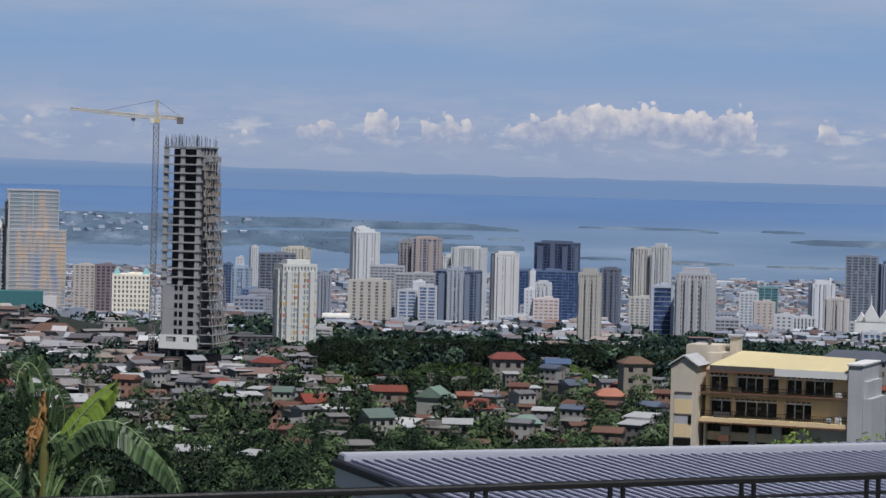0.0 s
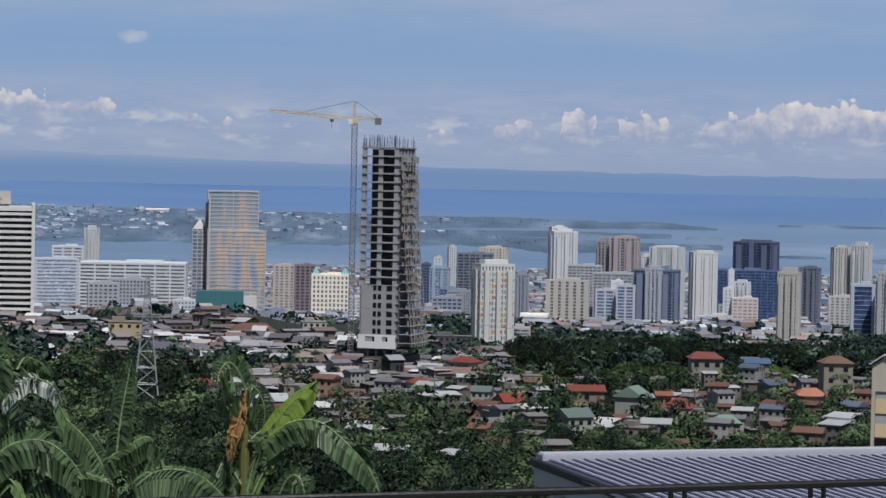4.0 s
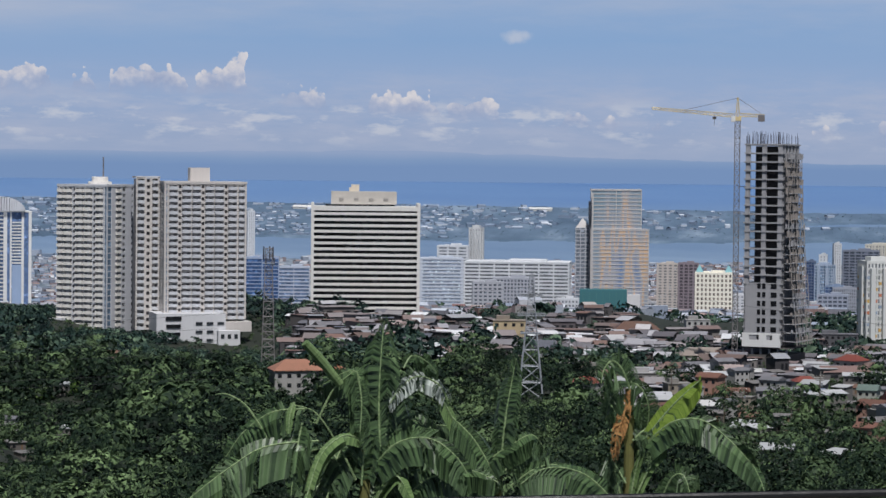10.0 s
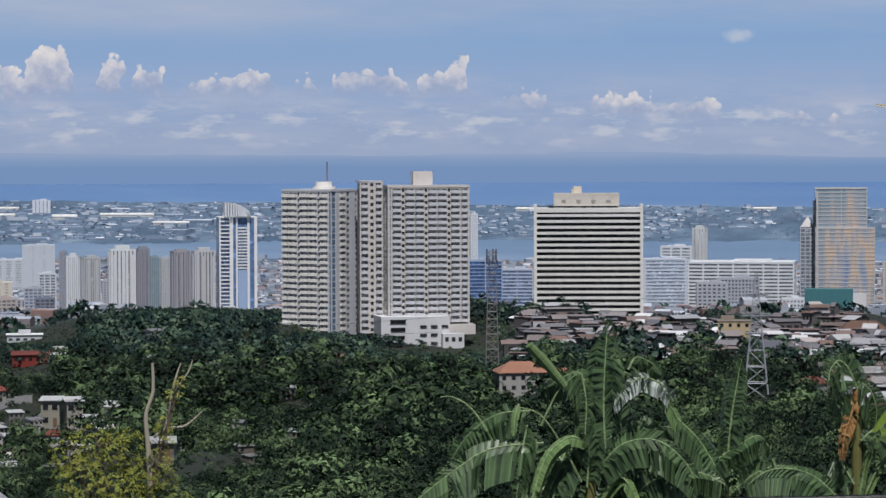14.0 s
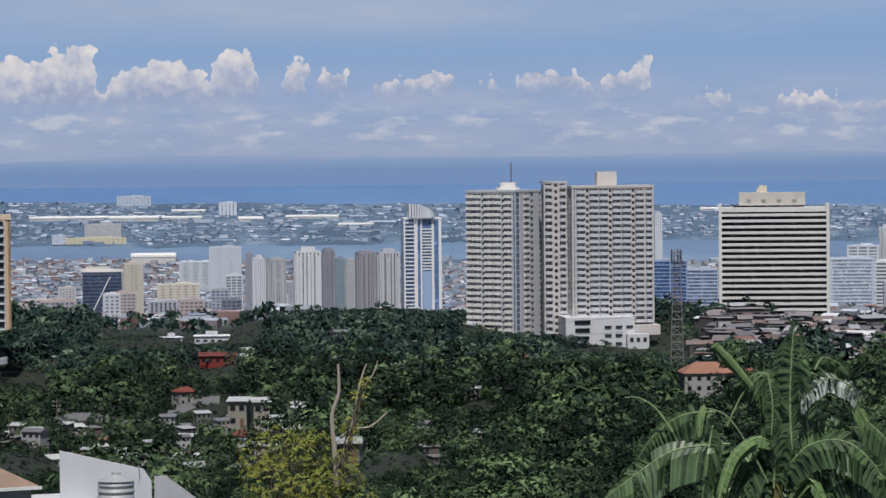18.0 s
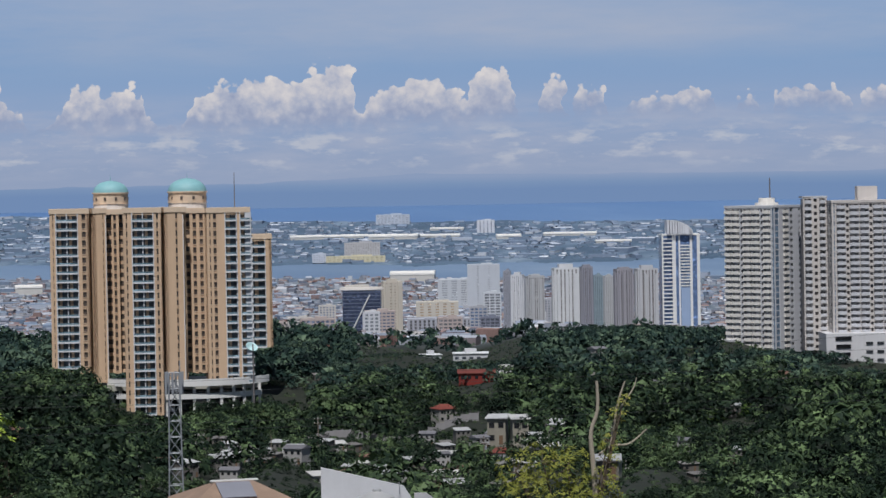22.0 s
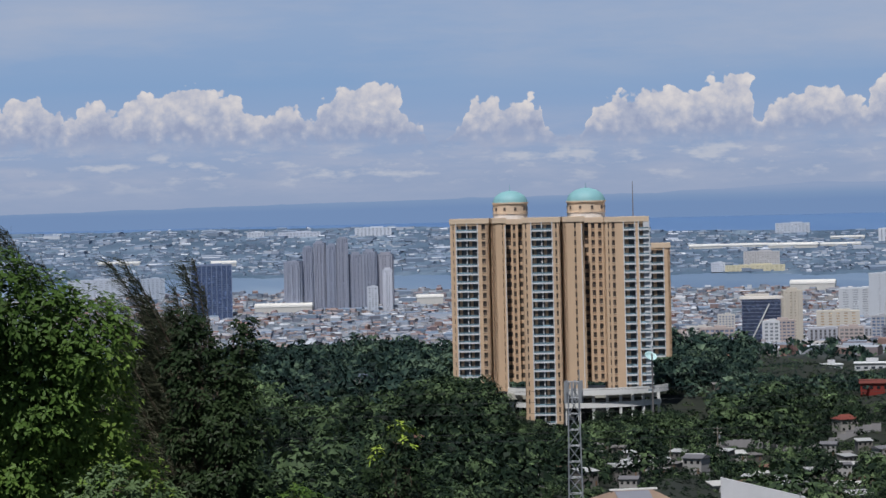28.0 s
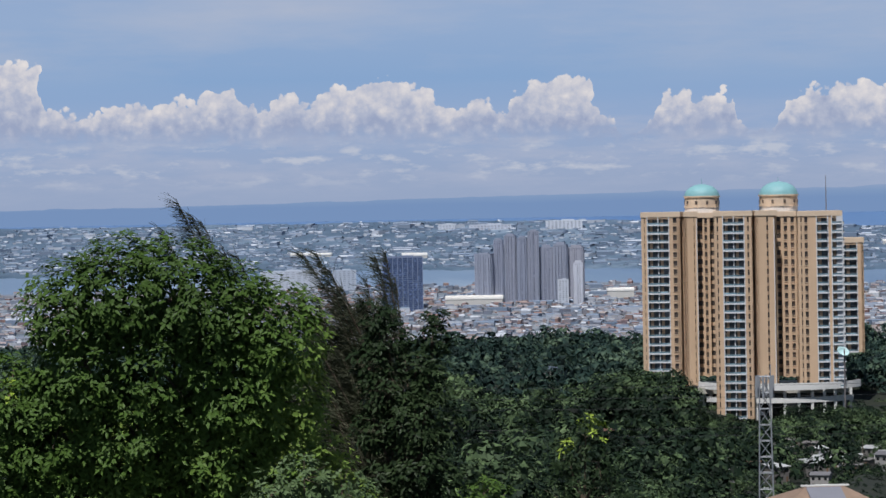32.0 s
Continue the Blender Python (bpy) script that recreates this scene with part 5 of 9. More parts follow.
lobe(13.2, 2, 9.6, 12, 0, 57.5, 19, [("R", 2.4), ("P", 0.8), ("W", 0.9), ("P", 0.9), ("W", 0.9), ("P", 1.2)], SIDE, SIDE)
lobe(37.5, 45, 10.4, 12, 6, 41, 13, [("P", 1.0), ("W", 1.0), ("P", 0.8), ("B", 4.4), ("P", 2.2)], SIDE, SIDE)
for x, y, r in ((-16.6, 10.5, 6.3), (11.1, 4.5, 6.9)):
    for z, rr, hh, mt in ((58.0, r, 3.4, m_pipe), (61.2, r * 1.04, 0.4, m_tan_l), (61.5, r, 3.5, m_tan_l), (64.9, r * 1.06, 0.5, m_tan_l)):
        bm = bmesh.new()
        bmesh.ops.create_cone(bm, cap_ends=True, segments=28, radius1=rr, radius2=rr, depth=hh, matrix=Matrix.Translation((x, y, z + hh / 2)))
        part("drum", bm, mt, tt)
    for k in range(10):
        a = radians(36 * k)
        part("drum_window", boxes([(x + r * math.cos(a), y + r * math.sin(a), 62.4, 0.3, 0.9, 1.2, a)]), g_win, tt)
    bm = bmesh.new()
    bmesh.ops.create_uvsphere(bm, u_segments=28, v_segments=16, radius=r * 1.02, matrix=Matrix.Translation((x, y, 65.2)) @ Matrix.Diagonal((1, 1, 0.7, 1)))
    bmesh.ops.delete(bm, geom=[q for q in bm.verts if q.co.z < 65.0], context="VERTS")
    for fc in bm.faces:
        fc.smooth = True
    tube(bm, (x, y, 69.4), (x, y, 71.8), 0.14, 0.05)
    part("dome", bm, m_dome, tt)
bm = bmesh.new()
tube(bm, (28.2, 6, 58), (28.2, 6, 72), 0.22, 0.1)
part("aerial", bm, m_steel, tt)
bm = bmesh.new()
for k in range(40):
    a = radians(200 + k * 140 / 39)
    box(bm, 9.5 + 31 * math.cos(a), 10 + 26 * math.sin(a), -4.2, 2.6, 0.7, 2.5, math.atan2(26 * math.cos(a), -31 * math.sin(a)))
part("terrace_edge", bm, m_white, tt)
part("terrace", boxes([(8, 12, -5.9, 54, 34, 2.3)]), paint((170, 168, 160)), tt)
for k in range(14):
    a = radians(205 + k * 130 / 13)
    part("terrace_column", boxes([(9.5 + 29 * math.cos(a), 10 + 24 * math.sin(a), -20, 1.0, 1.0, 16.5)]), m_white, tt)
bm = bmesh.new()
for k in range(36):
    a = radians(205 + k * 130 / 35)
    box(bm, 9.0 + 29.6 * math.cos(a), 10 + 24.6 * math.sin(a), -8.8, 2.6, 0.6, 1.9, math.atan2(24.6 * math.cos(a), -29.6 * math.sin(a)))
part("car_park_edge", bm, m_white, tt)
# dark block added for the shade in the openings between the columns
part("car_park_core", boxes([(8, 12, -20, 46, 30, 14)]), glazing((52, 54, 58)), tt)
part("car_park", boxes([(-8, 0, -24 + i * 3.6, 26, 24, 1.2) for i in range(4)]), m_white, tt)

DISH_FOOT = gz(-30.34, 925) - 0.5
sd = stand("satellite_dish", -30.34, 925, DISH_FOOT, "pale teal satellite dish on a steel post beside the domed tower", "dish")
DISH_UP = 119.0 - DISH_FOOT
bm = bmesh.new()
tube(bm, (0, 0, 0), (0, 0, DISH_UP - 0.2), 0.35, 0.25, n=8)
part("post", bm, m_steel, sd)
bm = bmesh.new()
bmesh.ops.create_uvsphere(bm, u_segments=20, v_segments=12, radius=2.5)
bmesh.ops.delete(bm, geom=[q for q in bm.verts if q.co.z > -0.9], context="VERTS")
for fc in bm.faces:
    fc.smooth = True
bmesh.ops.solidify(bm, geom=bm.faces[:], thickness=0.08)
part("dish", bm, paint((176, 206, 208), 0.5), sd, at=Matrix.Translation((0, -0.6, DISH_UP)) @ Matrix.Rotation(radians(38), 4, "X") @ Matrix.Rotation(radians(18), 4, "Y"))

# low white halls on the near side of the plain
m_hall = paint((196, 198, 202), 0.6, 0.4, 0.25)
for az, d, w, dp, h, lab in ((-25.75, 1500, 19, 12, 4.5, "low white hall with a shallow pale roof"), (-26.6, 1530, 11, 9, 5.5, "white stepped hall with a small lantern"), (-29.2, 1560, 18, 12, 7, "low white building among dark trees")):
    e = stand("hall", az, d, gz(az, d) - 1, lab, "building", random.uniform(-12, 12))
    part("wall", boxes([(0, 0, 0, w, dp, h)]), m_hall, e)
    part("roof", boxes([(0, 0, h, w + 1.2, dp + 1.2, 0.5)], 0.1), paint((226, 228, 230), 0.5), e)
    part("lantern", boxes([(0, 0, h + 0.5, w * 0.35, dp * 0.4, 2.2)], 0.1), m_hall, e)
    for i in range(int(w / 4)):
        part("window", boxes([(-w / 2 + 2 + i * 4, -dp / 2 - 0.03, h * 0.35, 2.2, 0.1, h * 0.3)]), glazing((70, 78, 88)), e)

# dark glass block with a slanting white rib
db = stand("office_block", -28.03, 2700, 20, "dark glass office block with a slanting white rib and disc roof", "building")
part("glazing", boxes([(0, 0, 0, 38, 26, 52)]), glazing((66, 76, 100), 0.2), db)
part("striping", boxes([(0, 0, i * 3.6, 38.3, 26.3, 0.5) for i in range(15)]), paint((110, 118, 138)), db)["kind"] = "stuff"
bm = bmesh.new()
tube(bm, (-12, -13.6, 8), (8, -13.6, 48), 0.7)
part("slanting_rib", bm, paint((206, 206, 208)), db)
bm = bmesh.new()
bmesh.ops.create_cone(bm, cap_ends=True, segments=32, radius1=22, radius2=21, depth=2.4, matrix=Matrix.Translation((0, 2, 54)) @ Matrix.Diagonal((1, 0.7, 1, 1)))
part("disc_roof", bm, paint((206, 200, 194)), db)
part("roof_box", boxes([(-4, 4, 54, 24, 10, 3.5)]), paint((196, 192, 186)), db)

# cream mansion block with small teal pyramids
sp = stand("hotel_block", -6.538, 2450, 32, "cream hotel block with rows of arched windows and teal roof points", "building")
tower("hotel_block", "", 0, 0, 34.3, 77, 32, 11, 9, paint((236, 230, 216)), glazing((124, 114, 106)), depth=22, band=0.4, pier=0.5, parent=sp)
for x in (-13, 13):
    bm = bmesh.new()
    bmesh.ops.create_cone(bm, cap_ends=True, segments=4, radius1=5, radius2=0.2, depth=7, matrix=Matrix.Translation((x, -5, 49.5)) @ Matrix.Rotation(radians(45), 4, "Z"))
    part("roof_point", bm, paint((120, 170, 176)), sp)
    part("turret", boxes([(x, -5, 44, 7, 7, 2.4)]), paint((236, 230, 216)), sp)

# white church with a peaked front
ch = stand("church", 9.185, 2600, 36, "white church with a steep peaked front", "church")
bm = bmesh.new()
for x, w, h in ((-8, 18, 26), (6, 14, 19), (-17, 10, 14)):
    vs = [bm.verts.new(p) for p in ((x - w / 2, -10, 10), (x + w / 2, -10, 10), (x, -10, 10 + h * 0.62), (x - w / 2, 10, 10), (x + w / 2, 10, 10), (x, 10, 10 + h * 0.62))]
    for idx in ((0, 1, 2), (3, 5, 4), (0, 2, 5, 3), (1, 4, 5, 2), (0, 3, 4, 1)):
        bm.faces.new([vs[i] for i in idx])
part("roof", bm, m_white, ch)
part("nave", boxes([(-3, 0, -4, 40, 19, 14.2)]), m_white, ch)
bm = bmesh.new()
tube(bm, (-8, -9, 25), (-8, -9, 36), 0.9, 0.1)
part("spire", bm, m_white, ch)

# long sheds, an arena roof and other low white roofs far off
for az, d, w, z0, h, lab in ((-28.7, 4597, 133, 0, 7, "long white shed across the strait"), (-27.33, 4580, 83, 0, 9, "white factory shed across the strait"), (-26.36, 4592, 68, 0, 6, "pale warehouse across the strait"), (-26.2, 4677, 58, 0, 5, "low pale shed across the strait"),
                             (-24.91, 4564, 42, 0, 8, "white warehouse across the strait"), (-23.6, 4590, 90, 0, 6, "white warehouse across the strait"), (-22.7, 4500, 60, 0, 5, "low pale shed across the strait"), (-31.2, 4660, 70, 0, 6, "white warehouse across the strait"), (-26.94, 4060, 67, 6, 12, "white arched arena roof"), (-26.27, 2000, 24, 0, 6, "white low hall roof among trees"),
                             (-10.2, 4640, 40, 0, 6, "white shed on the far island"), (-15.2, 4640, 36, 0, 6, "white shed on the far island"), (-39.33, 4520, 42, 0, 9, "white terminal roof in the plain"), (-41.5, 4560, 70, 0, 6, "pale warehouse in the plain"), (-38.07, 3930, 84, 4, 11, "wide cream market roof in the plain"), (-35.0, 4000, 40, 6, 9, "white hall by the strait"),
                             (-2.2, 2520, 26, 8, 7, "long white market roof"), (-0.2, 2420, 22, 2, 8, "white hall with rounded ends"), (0.6, 2460, 52, 2, 9, "long white station roof")):
    s = stand("shed", az, d, gz(az, d) - 2, lab, "shed", random.uniform(-6, 6))
    bm = bmesh.new()
    n = 10
    for i in range(n):
        a = -1 + (2 * i + 1) / n
        box(bm, 0, a * 14, z0 + h * 0.55, w, 28 / n + 0.1, 0.5 + h * 0.45 * math.sqrt(1 - a * a))
    part("roof", bm, paint((232, 230, 226), 0.6), s)["kind"] = "stuff"
    part("wall", boxes([(0, 0, -2, w - 1, 27, z0 + h * 0.55 + 2.2)]), paint((196, 194, 190)), s)


# ---- houses on the slopes ----
rng = np.random.default_rng(7)
m_win = glazing((44, 46, 50))


def roof_bm(w, dp, z, rise, hip, over=0.5):
    """A pitched roof with eaves and thickness; hip: how far the ridge is drawn in."""
    bm = bmesh.new()
    a, b, r = w / 2 + over, dp / 2 + over, w / 2 + over - hip
    top = [(-a, -b, z), (a, -b, z), (a, b, z), (-a, b, z), (-r, 0, z + rise), (r, 0, z + rise)]
    vs = [bm.verts.new(p) for p in top] + [bm.verts.new((p[0], p[1], p[2] - 0.16)) for p in top[:4]]
    for idx in ((0, 1, 5, 4), (1, 2, 5), (2, 3, 4, 5), (3, 0, 4), (0, 6, 7, 1), (1, 7, 8, 2), (2, 8, 9, 3), (3, 9, 6, 0), (6, 9, 8, 7)):
        bm.faces.new([vs[i] for i in idx])
    return bm


def shed_roof_bm(w, dp, z, rise, over=0.5):
    bm = bmesh.new()
    a, b = w / 2 + over, dp / 2 + over
    top = [(-a, -b, z), (a, -b, z), (a, b, z + rise), (-a, b, z + rise)]
    vs = [bm.verts.new(p) for p in top] + [bm.verts.new((p[0], p[1], p[2] - 0.14)) for p in top]
    for idx in ((0, 1, 2, 3), (7, 6, 5, 4), (0, 4, 5, 1), (1, 5, 6, 2), (2, 6, 7, 3), (3, 7, 4, 0)):
        bm.faces.new([vs[i] for i in idx])
    return bm


def house(label, w, dp, storeys, roof, rise, hip, wall_rgb, roof_rgb, metal=0.0):
    e = tagged(new("house"), label, "house", "houses on the slope")
    h = storeys * 2.9
    wall_rgb, roof_rgb = tuple(v * 0.77 for v in wall_rgb), tuple(v * 0.86 for v in roof_rgb)
    wall = paint(wall_rgb, 0.85, 0.5, 0.4, spread=0.35)
    part("wall", boxes([(0, 0, -4, w, dp, h + 4)]), wall, e)
    rm = paint(roof_rgb, 0.6, 0.6, 0.42, spread=0.45, metal=metal)
    if roof == "shed":
        part("roof", shed_roof_bm(w, dp, h + 0.15, rise), rm, e)
        part("gable", boxes([(0, dp / 4, h, w - 0.2, dp / 2 - 0.2, rise * 0.6)]), wall, e)
    elif roof == "flat":
        part("roof", boxes([(0, 0, h, w + 0.5, dp + 0.5, 0.3), (-w * 0.2, 0, h + 0.3, w * 0.4, dp * 0.5, 1.6)]), rm, e)
    else:
        part("roof", roof_bm(w, dp, h + 0.15, rise, hip), rm, e)
        if hip < 0.3:
            bm = bmesh.new()
            for s in (-1, 1):
                vs = [bm.verts.new(p) for p in ((s * w / 2, -dp / 2, h), (s * w / 2, dp / 2, h), (s * w / 2, 0, h + rise * 0.93))]
                bm.faces.new(vs if s > 0 else vs[::-1])
            part("gable", bm, wall, e)
    n = max(2, int(w / 2.6))
    first = None
    for s in range(storeys):
        for i in range(n):
            m = Matrix.Translation((-w / 2 + w * (i + 0.5) / n, -dp / 2 - 0.02, s * 2.9 + 0.9))
            if first is None:
                first = part("window", boxes([(0, 0, 0, 1.2, 0.12, 1.2)]), m_win, e, at=m)
            elif s == 0 and i == n - 1:
                part("door", boxes([(0, 0, -0.9, 0.9, 0.12, 2.0)]), paint((110, 86, 66)), e, at=m)
            else:
                again(first, m)
    return e


RUST_R, WHITE_R, BLUE_R, GREEN_R = (132, 98, 84), (214, 216, 218), (112, 124, 146), (126, 146, 138)
KINDS = [
    house("two-storey white house with a grey sheet-metal roof", 8, 7, 2, "gable", 1.2, 0, (226, 224, 222), (140, 140, 146)),
    house("two-storey unpainted block house with a pale sheet roof", 8, 7, 2, "shed", 1.0, 0, (156, 152, 148), WHITE_R),
    house("small house with a rusty brown sheet roof", 8, 6.5, 1, "gable", 1.4, 0, (170, 158, 148), RUST_R),
    house("two-storey white house with a red hipped roof", 9, 8, 2, "hip", 2.0, 3.0, (214, 210, 204), (152, 80, 68)),
    house("two-storey cream house with a flat concrete roof", 9, 8, 2, "flat", 0, 0, (208, 196, 178), (170, 166, 160)),
    house("low white house with a bright white sheet roof", 10, 7, 1, "shed", 1.1, 0, (222, 220, 216), (232, 232, 230)),
    house("two-storey pale house with a faded blue roof", 8, 7, 2, "gable", 1.5, 0, (206, 206, 204), BLUE_R),
    house("two-storey salmon-pink house with a brown tile roof", 8, 7, 2, "gable", 1.5, 0, (226, 176, 156), (138, 98, 84)),
    house("low shack with patched grey roof sheets", 7, 6, 1, "shed", 0.7, 0, (140, 134, 128), (150, 146, 144)),
    house("two-storey house with a pale green gabled roof", 8, 8, 2, "gable", 2.2, 0, (216, 218, 206), GREEN_R),
]
HOMES = []


def put_house(k, az, d, turn, scale=1.0):
    HOMES.append((az, d))
    return copy_thing(KINDS[k], Matrix.Translation(site(az, d, gz(az, d) + 0.4)) @ Matrix.Rotation(-radians(az) + radians(turn), 4, "Z") @ Matrix.Scale(scale, 4))


def zone(count, az0, az1, d0, d1, weights, gap, scale=0.7):
    done = 0
    for _ in range(count * 12):
        if done >= count:
            break
        az, d = rng.uniform(az0, az1), math.sqrt(rng.uniform(d0 * d0, d1 * d1))
        if any(abs(d - b) < gap and abs(az - a) * d / 57.3 < gap for a, b in HOMES):
            continue
        if abs(az + 32) < 2.6 and d > 900 or abs(az + 5.4) < 0.9 and 960 < d < 1040 or (az > 4.6 and d < 360):
            continue
        k = int(rng.choice(len(KINDS), p=np.array(weights) / sum(weights)))
        put_house(k, az, d, rng.uniform(-40, 40), scale * rng.uniform(0.8, 1.2))
        done += 1


zone(9, -7.0, -1.0, 440, 570, [3, 4, 3, 0.5, 0.5, 4, 0.2, 0.5, 4, 0.2], 14, 0.7)
zone(160, -6.8, 5.2, 600, 1000, [4, 4, 4, 1.2, 1.5, 1.2, 1, 1.6, 4, 0.25], 8, 0.72)
zone(34, -9.5, -2.6, 760, 1000, [4, 4, 4, 0.5, 2, 3, 0.7, 0.7, 5, 0.2], 11, 0.85)
zone(70, -32.8, -23.0, 560, 800, [3, 4, 3, 0.5, 0.4, 3.0, 0.2, 0.4, 5, 0.1], 9, 0.52)
zone(14, -23.4, -19, 540, 780, [2, 2, 3, 0.2, 0.2, 3, 0.1, 0.3, 4, 0.1], 18, 0.52)
zone(14, -37, -13, 800, 1300, [3, 2, 2, 1, 1, 3, 0.5, 1, 2, 0.2], 30)
zone(11, 5, 11, 620, 1000, [2, 2, 2, 2, 2, 2, 2, 2, 2, 1], 16)
FIRST_SOLO = len(HOMES)
SOLO = [
    ("white villa with orange tile hipped roof among trees", 14.5, 11, 2, "hip", 3.0, 4.5, (226, 224, 220), (196, 140, 114), -15.34, 913, 10, 1.12),
    ("small house with an orange tile roof", 7, 7, 1, "hip", 1.8, 2.4, (214, 204, 190), (198, 130, 100), -14.5, 948, -10, 1.10),
    ("three-storey beige house with a brown hipped roof", 7.6, 7.5, 3, "hip", 1.7, 2.8, (196, 186, 170), (150, 118, 98), 4.12, 869, 12, 1.22),
    ("low house with a salmon tile roof", 6.4, 6.5, 1, "hip", 1.6, 2.2, (206, 196, 186), (208, 140, 116), 3.6, 755, 8, 1.22),
    ("white house with pale green gabled roofs", 6.6, 7, 2, "gable", 2.6, 0, (222, 224, 214), (150, 176, 160), -0.1, 829, 70, 1.22),
    ("small salmon-pink two-storey house", 3.6, 5, 2, "gable", 0.9, 0, (220, 160, 136), (176, 112, 92), 0.54, 817, 5, 1.22),
    ("long low house with a brick-red sheet roof", 9, 7, 1, "gable", 1.4, 0, (180, 168, 158), (158, 84, 68), -1.1, 852, 6, 1.22),
    ("house with a bright red sheet roof among trees", 5.4, 6, 1, "gable", 1.6, 0, (176, 168, 160), (164, 78, 62), -2.64, 688, 20, 1.22),
    ("two-storey house with a dull red roof", 8.1, 7, 2, "hip", 1.6, 2.2, (196, 190, 184), (164, 92, 84), 1.4, 969, 8, 1.37),
    ("house with a slate-blue sheet roof", 6.1, 6, 1, "gable", 1.2, 0, (190, 188, 186), (104, 130, 172), 2.48, 980, 5, 1.35),
    ("wide grey-roofed mansion with white arches", 26, 13, 2, "hip", 3.4, 4.2, (222, 222, 224), (112, 118, 134), 8.75, 1070, -12, 1.0),
    ("long pale market roof among shacks", 19, 12, 1, "gable", 2.0, 0, (170, 166, 160), (226, 226, 228), -8.37, 1180, 24, 1.0),
    ("large pale brown sheet-roofed hall", 22, 12, 1, "hip", 2.4, 4.0, (176, 170, 162), (176, 164, 154), -6.6, 1050, 10, 1.13),
    ("plain yellow-ochre house with dark windows", 12.4, 8, 3, "flat", 0, 0, (255, 230, 186), (190, 176, 160), -10.83, 1120, 0, 1.1),
    ("house with bold red walls on the wooded slope", 13, 8, 1, "gable", 1.2, 0, (170, 60, 50), (150, 80, 70), -25.63, 1040, 0, 1.05),
    ("white-roofed two-storey house with cream walls", 4.2, 5, 2, "shed", 0.6, 0, (206, 200, 184), (226, 228, 230), -25.2, 757, -8, 1.22),
    ("white-roofed house with cream walls", 3.6, 5, 2, "shed", 0.6, 0, (206, 200, 184), (230, 230, 230), -24.75, 752, 8, 1.22),
    ("small block house with a pale sheet roof", 3.4, 4, 1, "shed", 0.5, 0, (150, 146, 140), (206, 208, 212), -22.9, 502, 0, 1.22),
    ("old house with a pale green tin roof", 5.6, 6, 1, "hip", 1.5, 2.0, (190, 190, 180), (142, 172, 158), 1.85, 704, 6, 1.22),
    ("long two-storey grey house with a pale flat roof", 15.5, 8, 2, "flat", 0, 0, (176, 172, 168), (206, 204, 204), -7.88, 940, 4, 1.0),
    ("low house with a wide bright sheet roof", 9.4, 8, 1, "shed", 1.2, 0, (150, 146, 142), (232, 234, 238), -7.73, 850, 4, 1.0),
    ("plain white two-storey house with a flat roof", 11.0, 8, 2, "flat", 0, 0, (240, 238, 236), (190, 188, 186), -6.88, 1250, 8, 1.0),
    ("large house with a wide brown hipped roof", 21, 12, 1, "hip", 3.6, 5.0, (150, 140, 132), (128, 96, 82), -8.15, 1290, 6, 1.0),
    ("unfinished dark grey concrete house with open floors", 19, 9, 3, "flat", 0, 0, (112, 112, 118), (126, 126, 132), -3.95, 1190, 6, 0.9),
]
for lab, w, dp, st, roof, rise, hip, wc, rc, az, d, turn, sc in SOLO:
    HOMES.append((az, d))
    h = house(lab, w, dp, st, roof, rise, hip, wc, rc)
    h.matrix_world = Matrix.Translation(site(az, d, {913: 94.9, 1120: 97.4}.get(d, gz(az, d) + 1.2))) @ Matrix.Rotation(-radians(az) + radians(turn), 4, "Z") @ Matrix.Scale(sc, 4)
for k in KINDS:
    for o in (k, *k.children_recursive):
        if o is not k:
            bpy.data.objects.remove(o)
    bpy.data.objects.remove(k)


# ---- woods ----
def leaf_cloud(n, lobes, leaf, seed, flat=0.55):
    """Leaf clumps scattered over the tops of flat lobes: n small three-cornered clumps."""
    r = np.random.default_rng(seed)
    lobes = np.asarray(lobes, float)
    pick = r.choice(len(lobes), n, p=lobes[:, 3] ** 2 / np.sum(lobes[:, 3] ** 2))
    way = r.normal(size=(n, 3))
    way[:, 2] = np.abs(way[:, 2]) * 0.9 - 0.12
    way /= np.linalg.norm(way, axis=1)[:, None]
    rad = lobes[pick, 3] * (0.84 + 0.24 * r.random(n) ** 1.3)
    c = lobes[pick, :3] + way * rad[:, None] * np.array([1, 1, 0.66])
    nrm = way * np.array([1, 1, 1.2]) + r.normal(size=(n, 3)) * flat + np.array([0, 0, 0.3])
    nrm /= np.linalg.norm(nrm, axis=1)[:, None]
    u = np.cross(nrm, r.normal(size=(n, 3)))
    u /= np.linalg.norm(u, axis=1)[:, None]
    w = np.cross(nrm, u)
    s = leaf * r.uniform(0.6, 1.4, n)[:, None]
    a, b = u * s, w * s * r.uniform(0.45, 0.75, n)[:, None]
    return np.stack([c - a - b * 0.8, c + a - b * 0.6, c + b * 1.3], 1)


def crown_lobes(seed, h=1.0, spread=1.0, n=7):
    r = np.random.default_rng(seed)
    out = [(0, 0, 0.55 * h, 0.3 * spread), (0.1, 0.1, 0.2 * h, 0.28 * spread)]
    for i in range(n):
        a, q = r.uniform(0, 6.28), r.uniform(0.15, 0.42) * spread
        out.append((q * math.cos(a), q * math.sin(a), h * r.uniform(0.3, 0.9), spread * r.uniform(0.14, 0.27)))
    return out


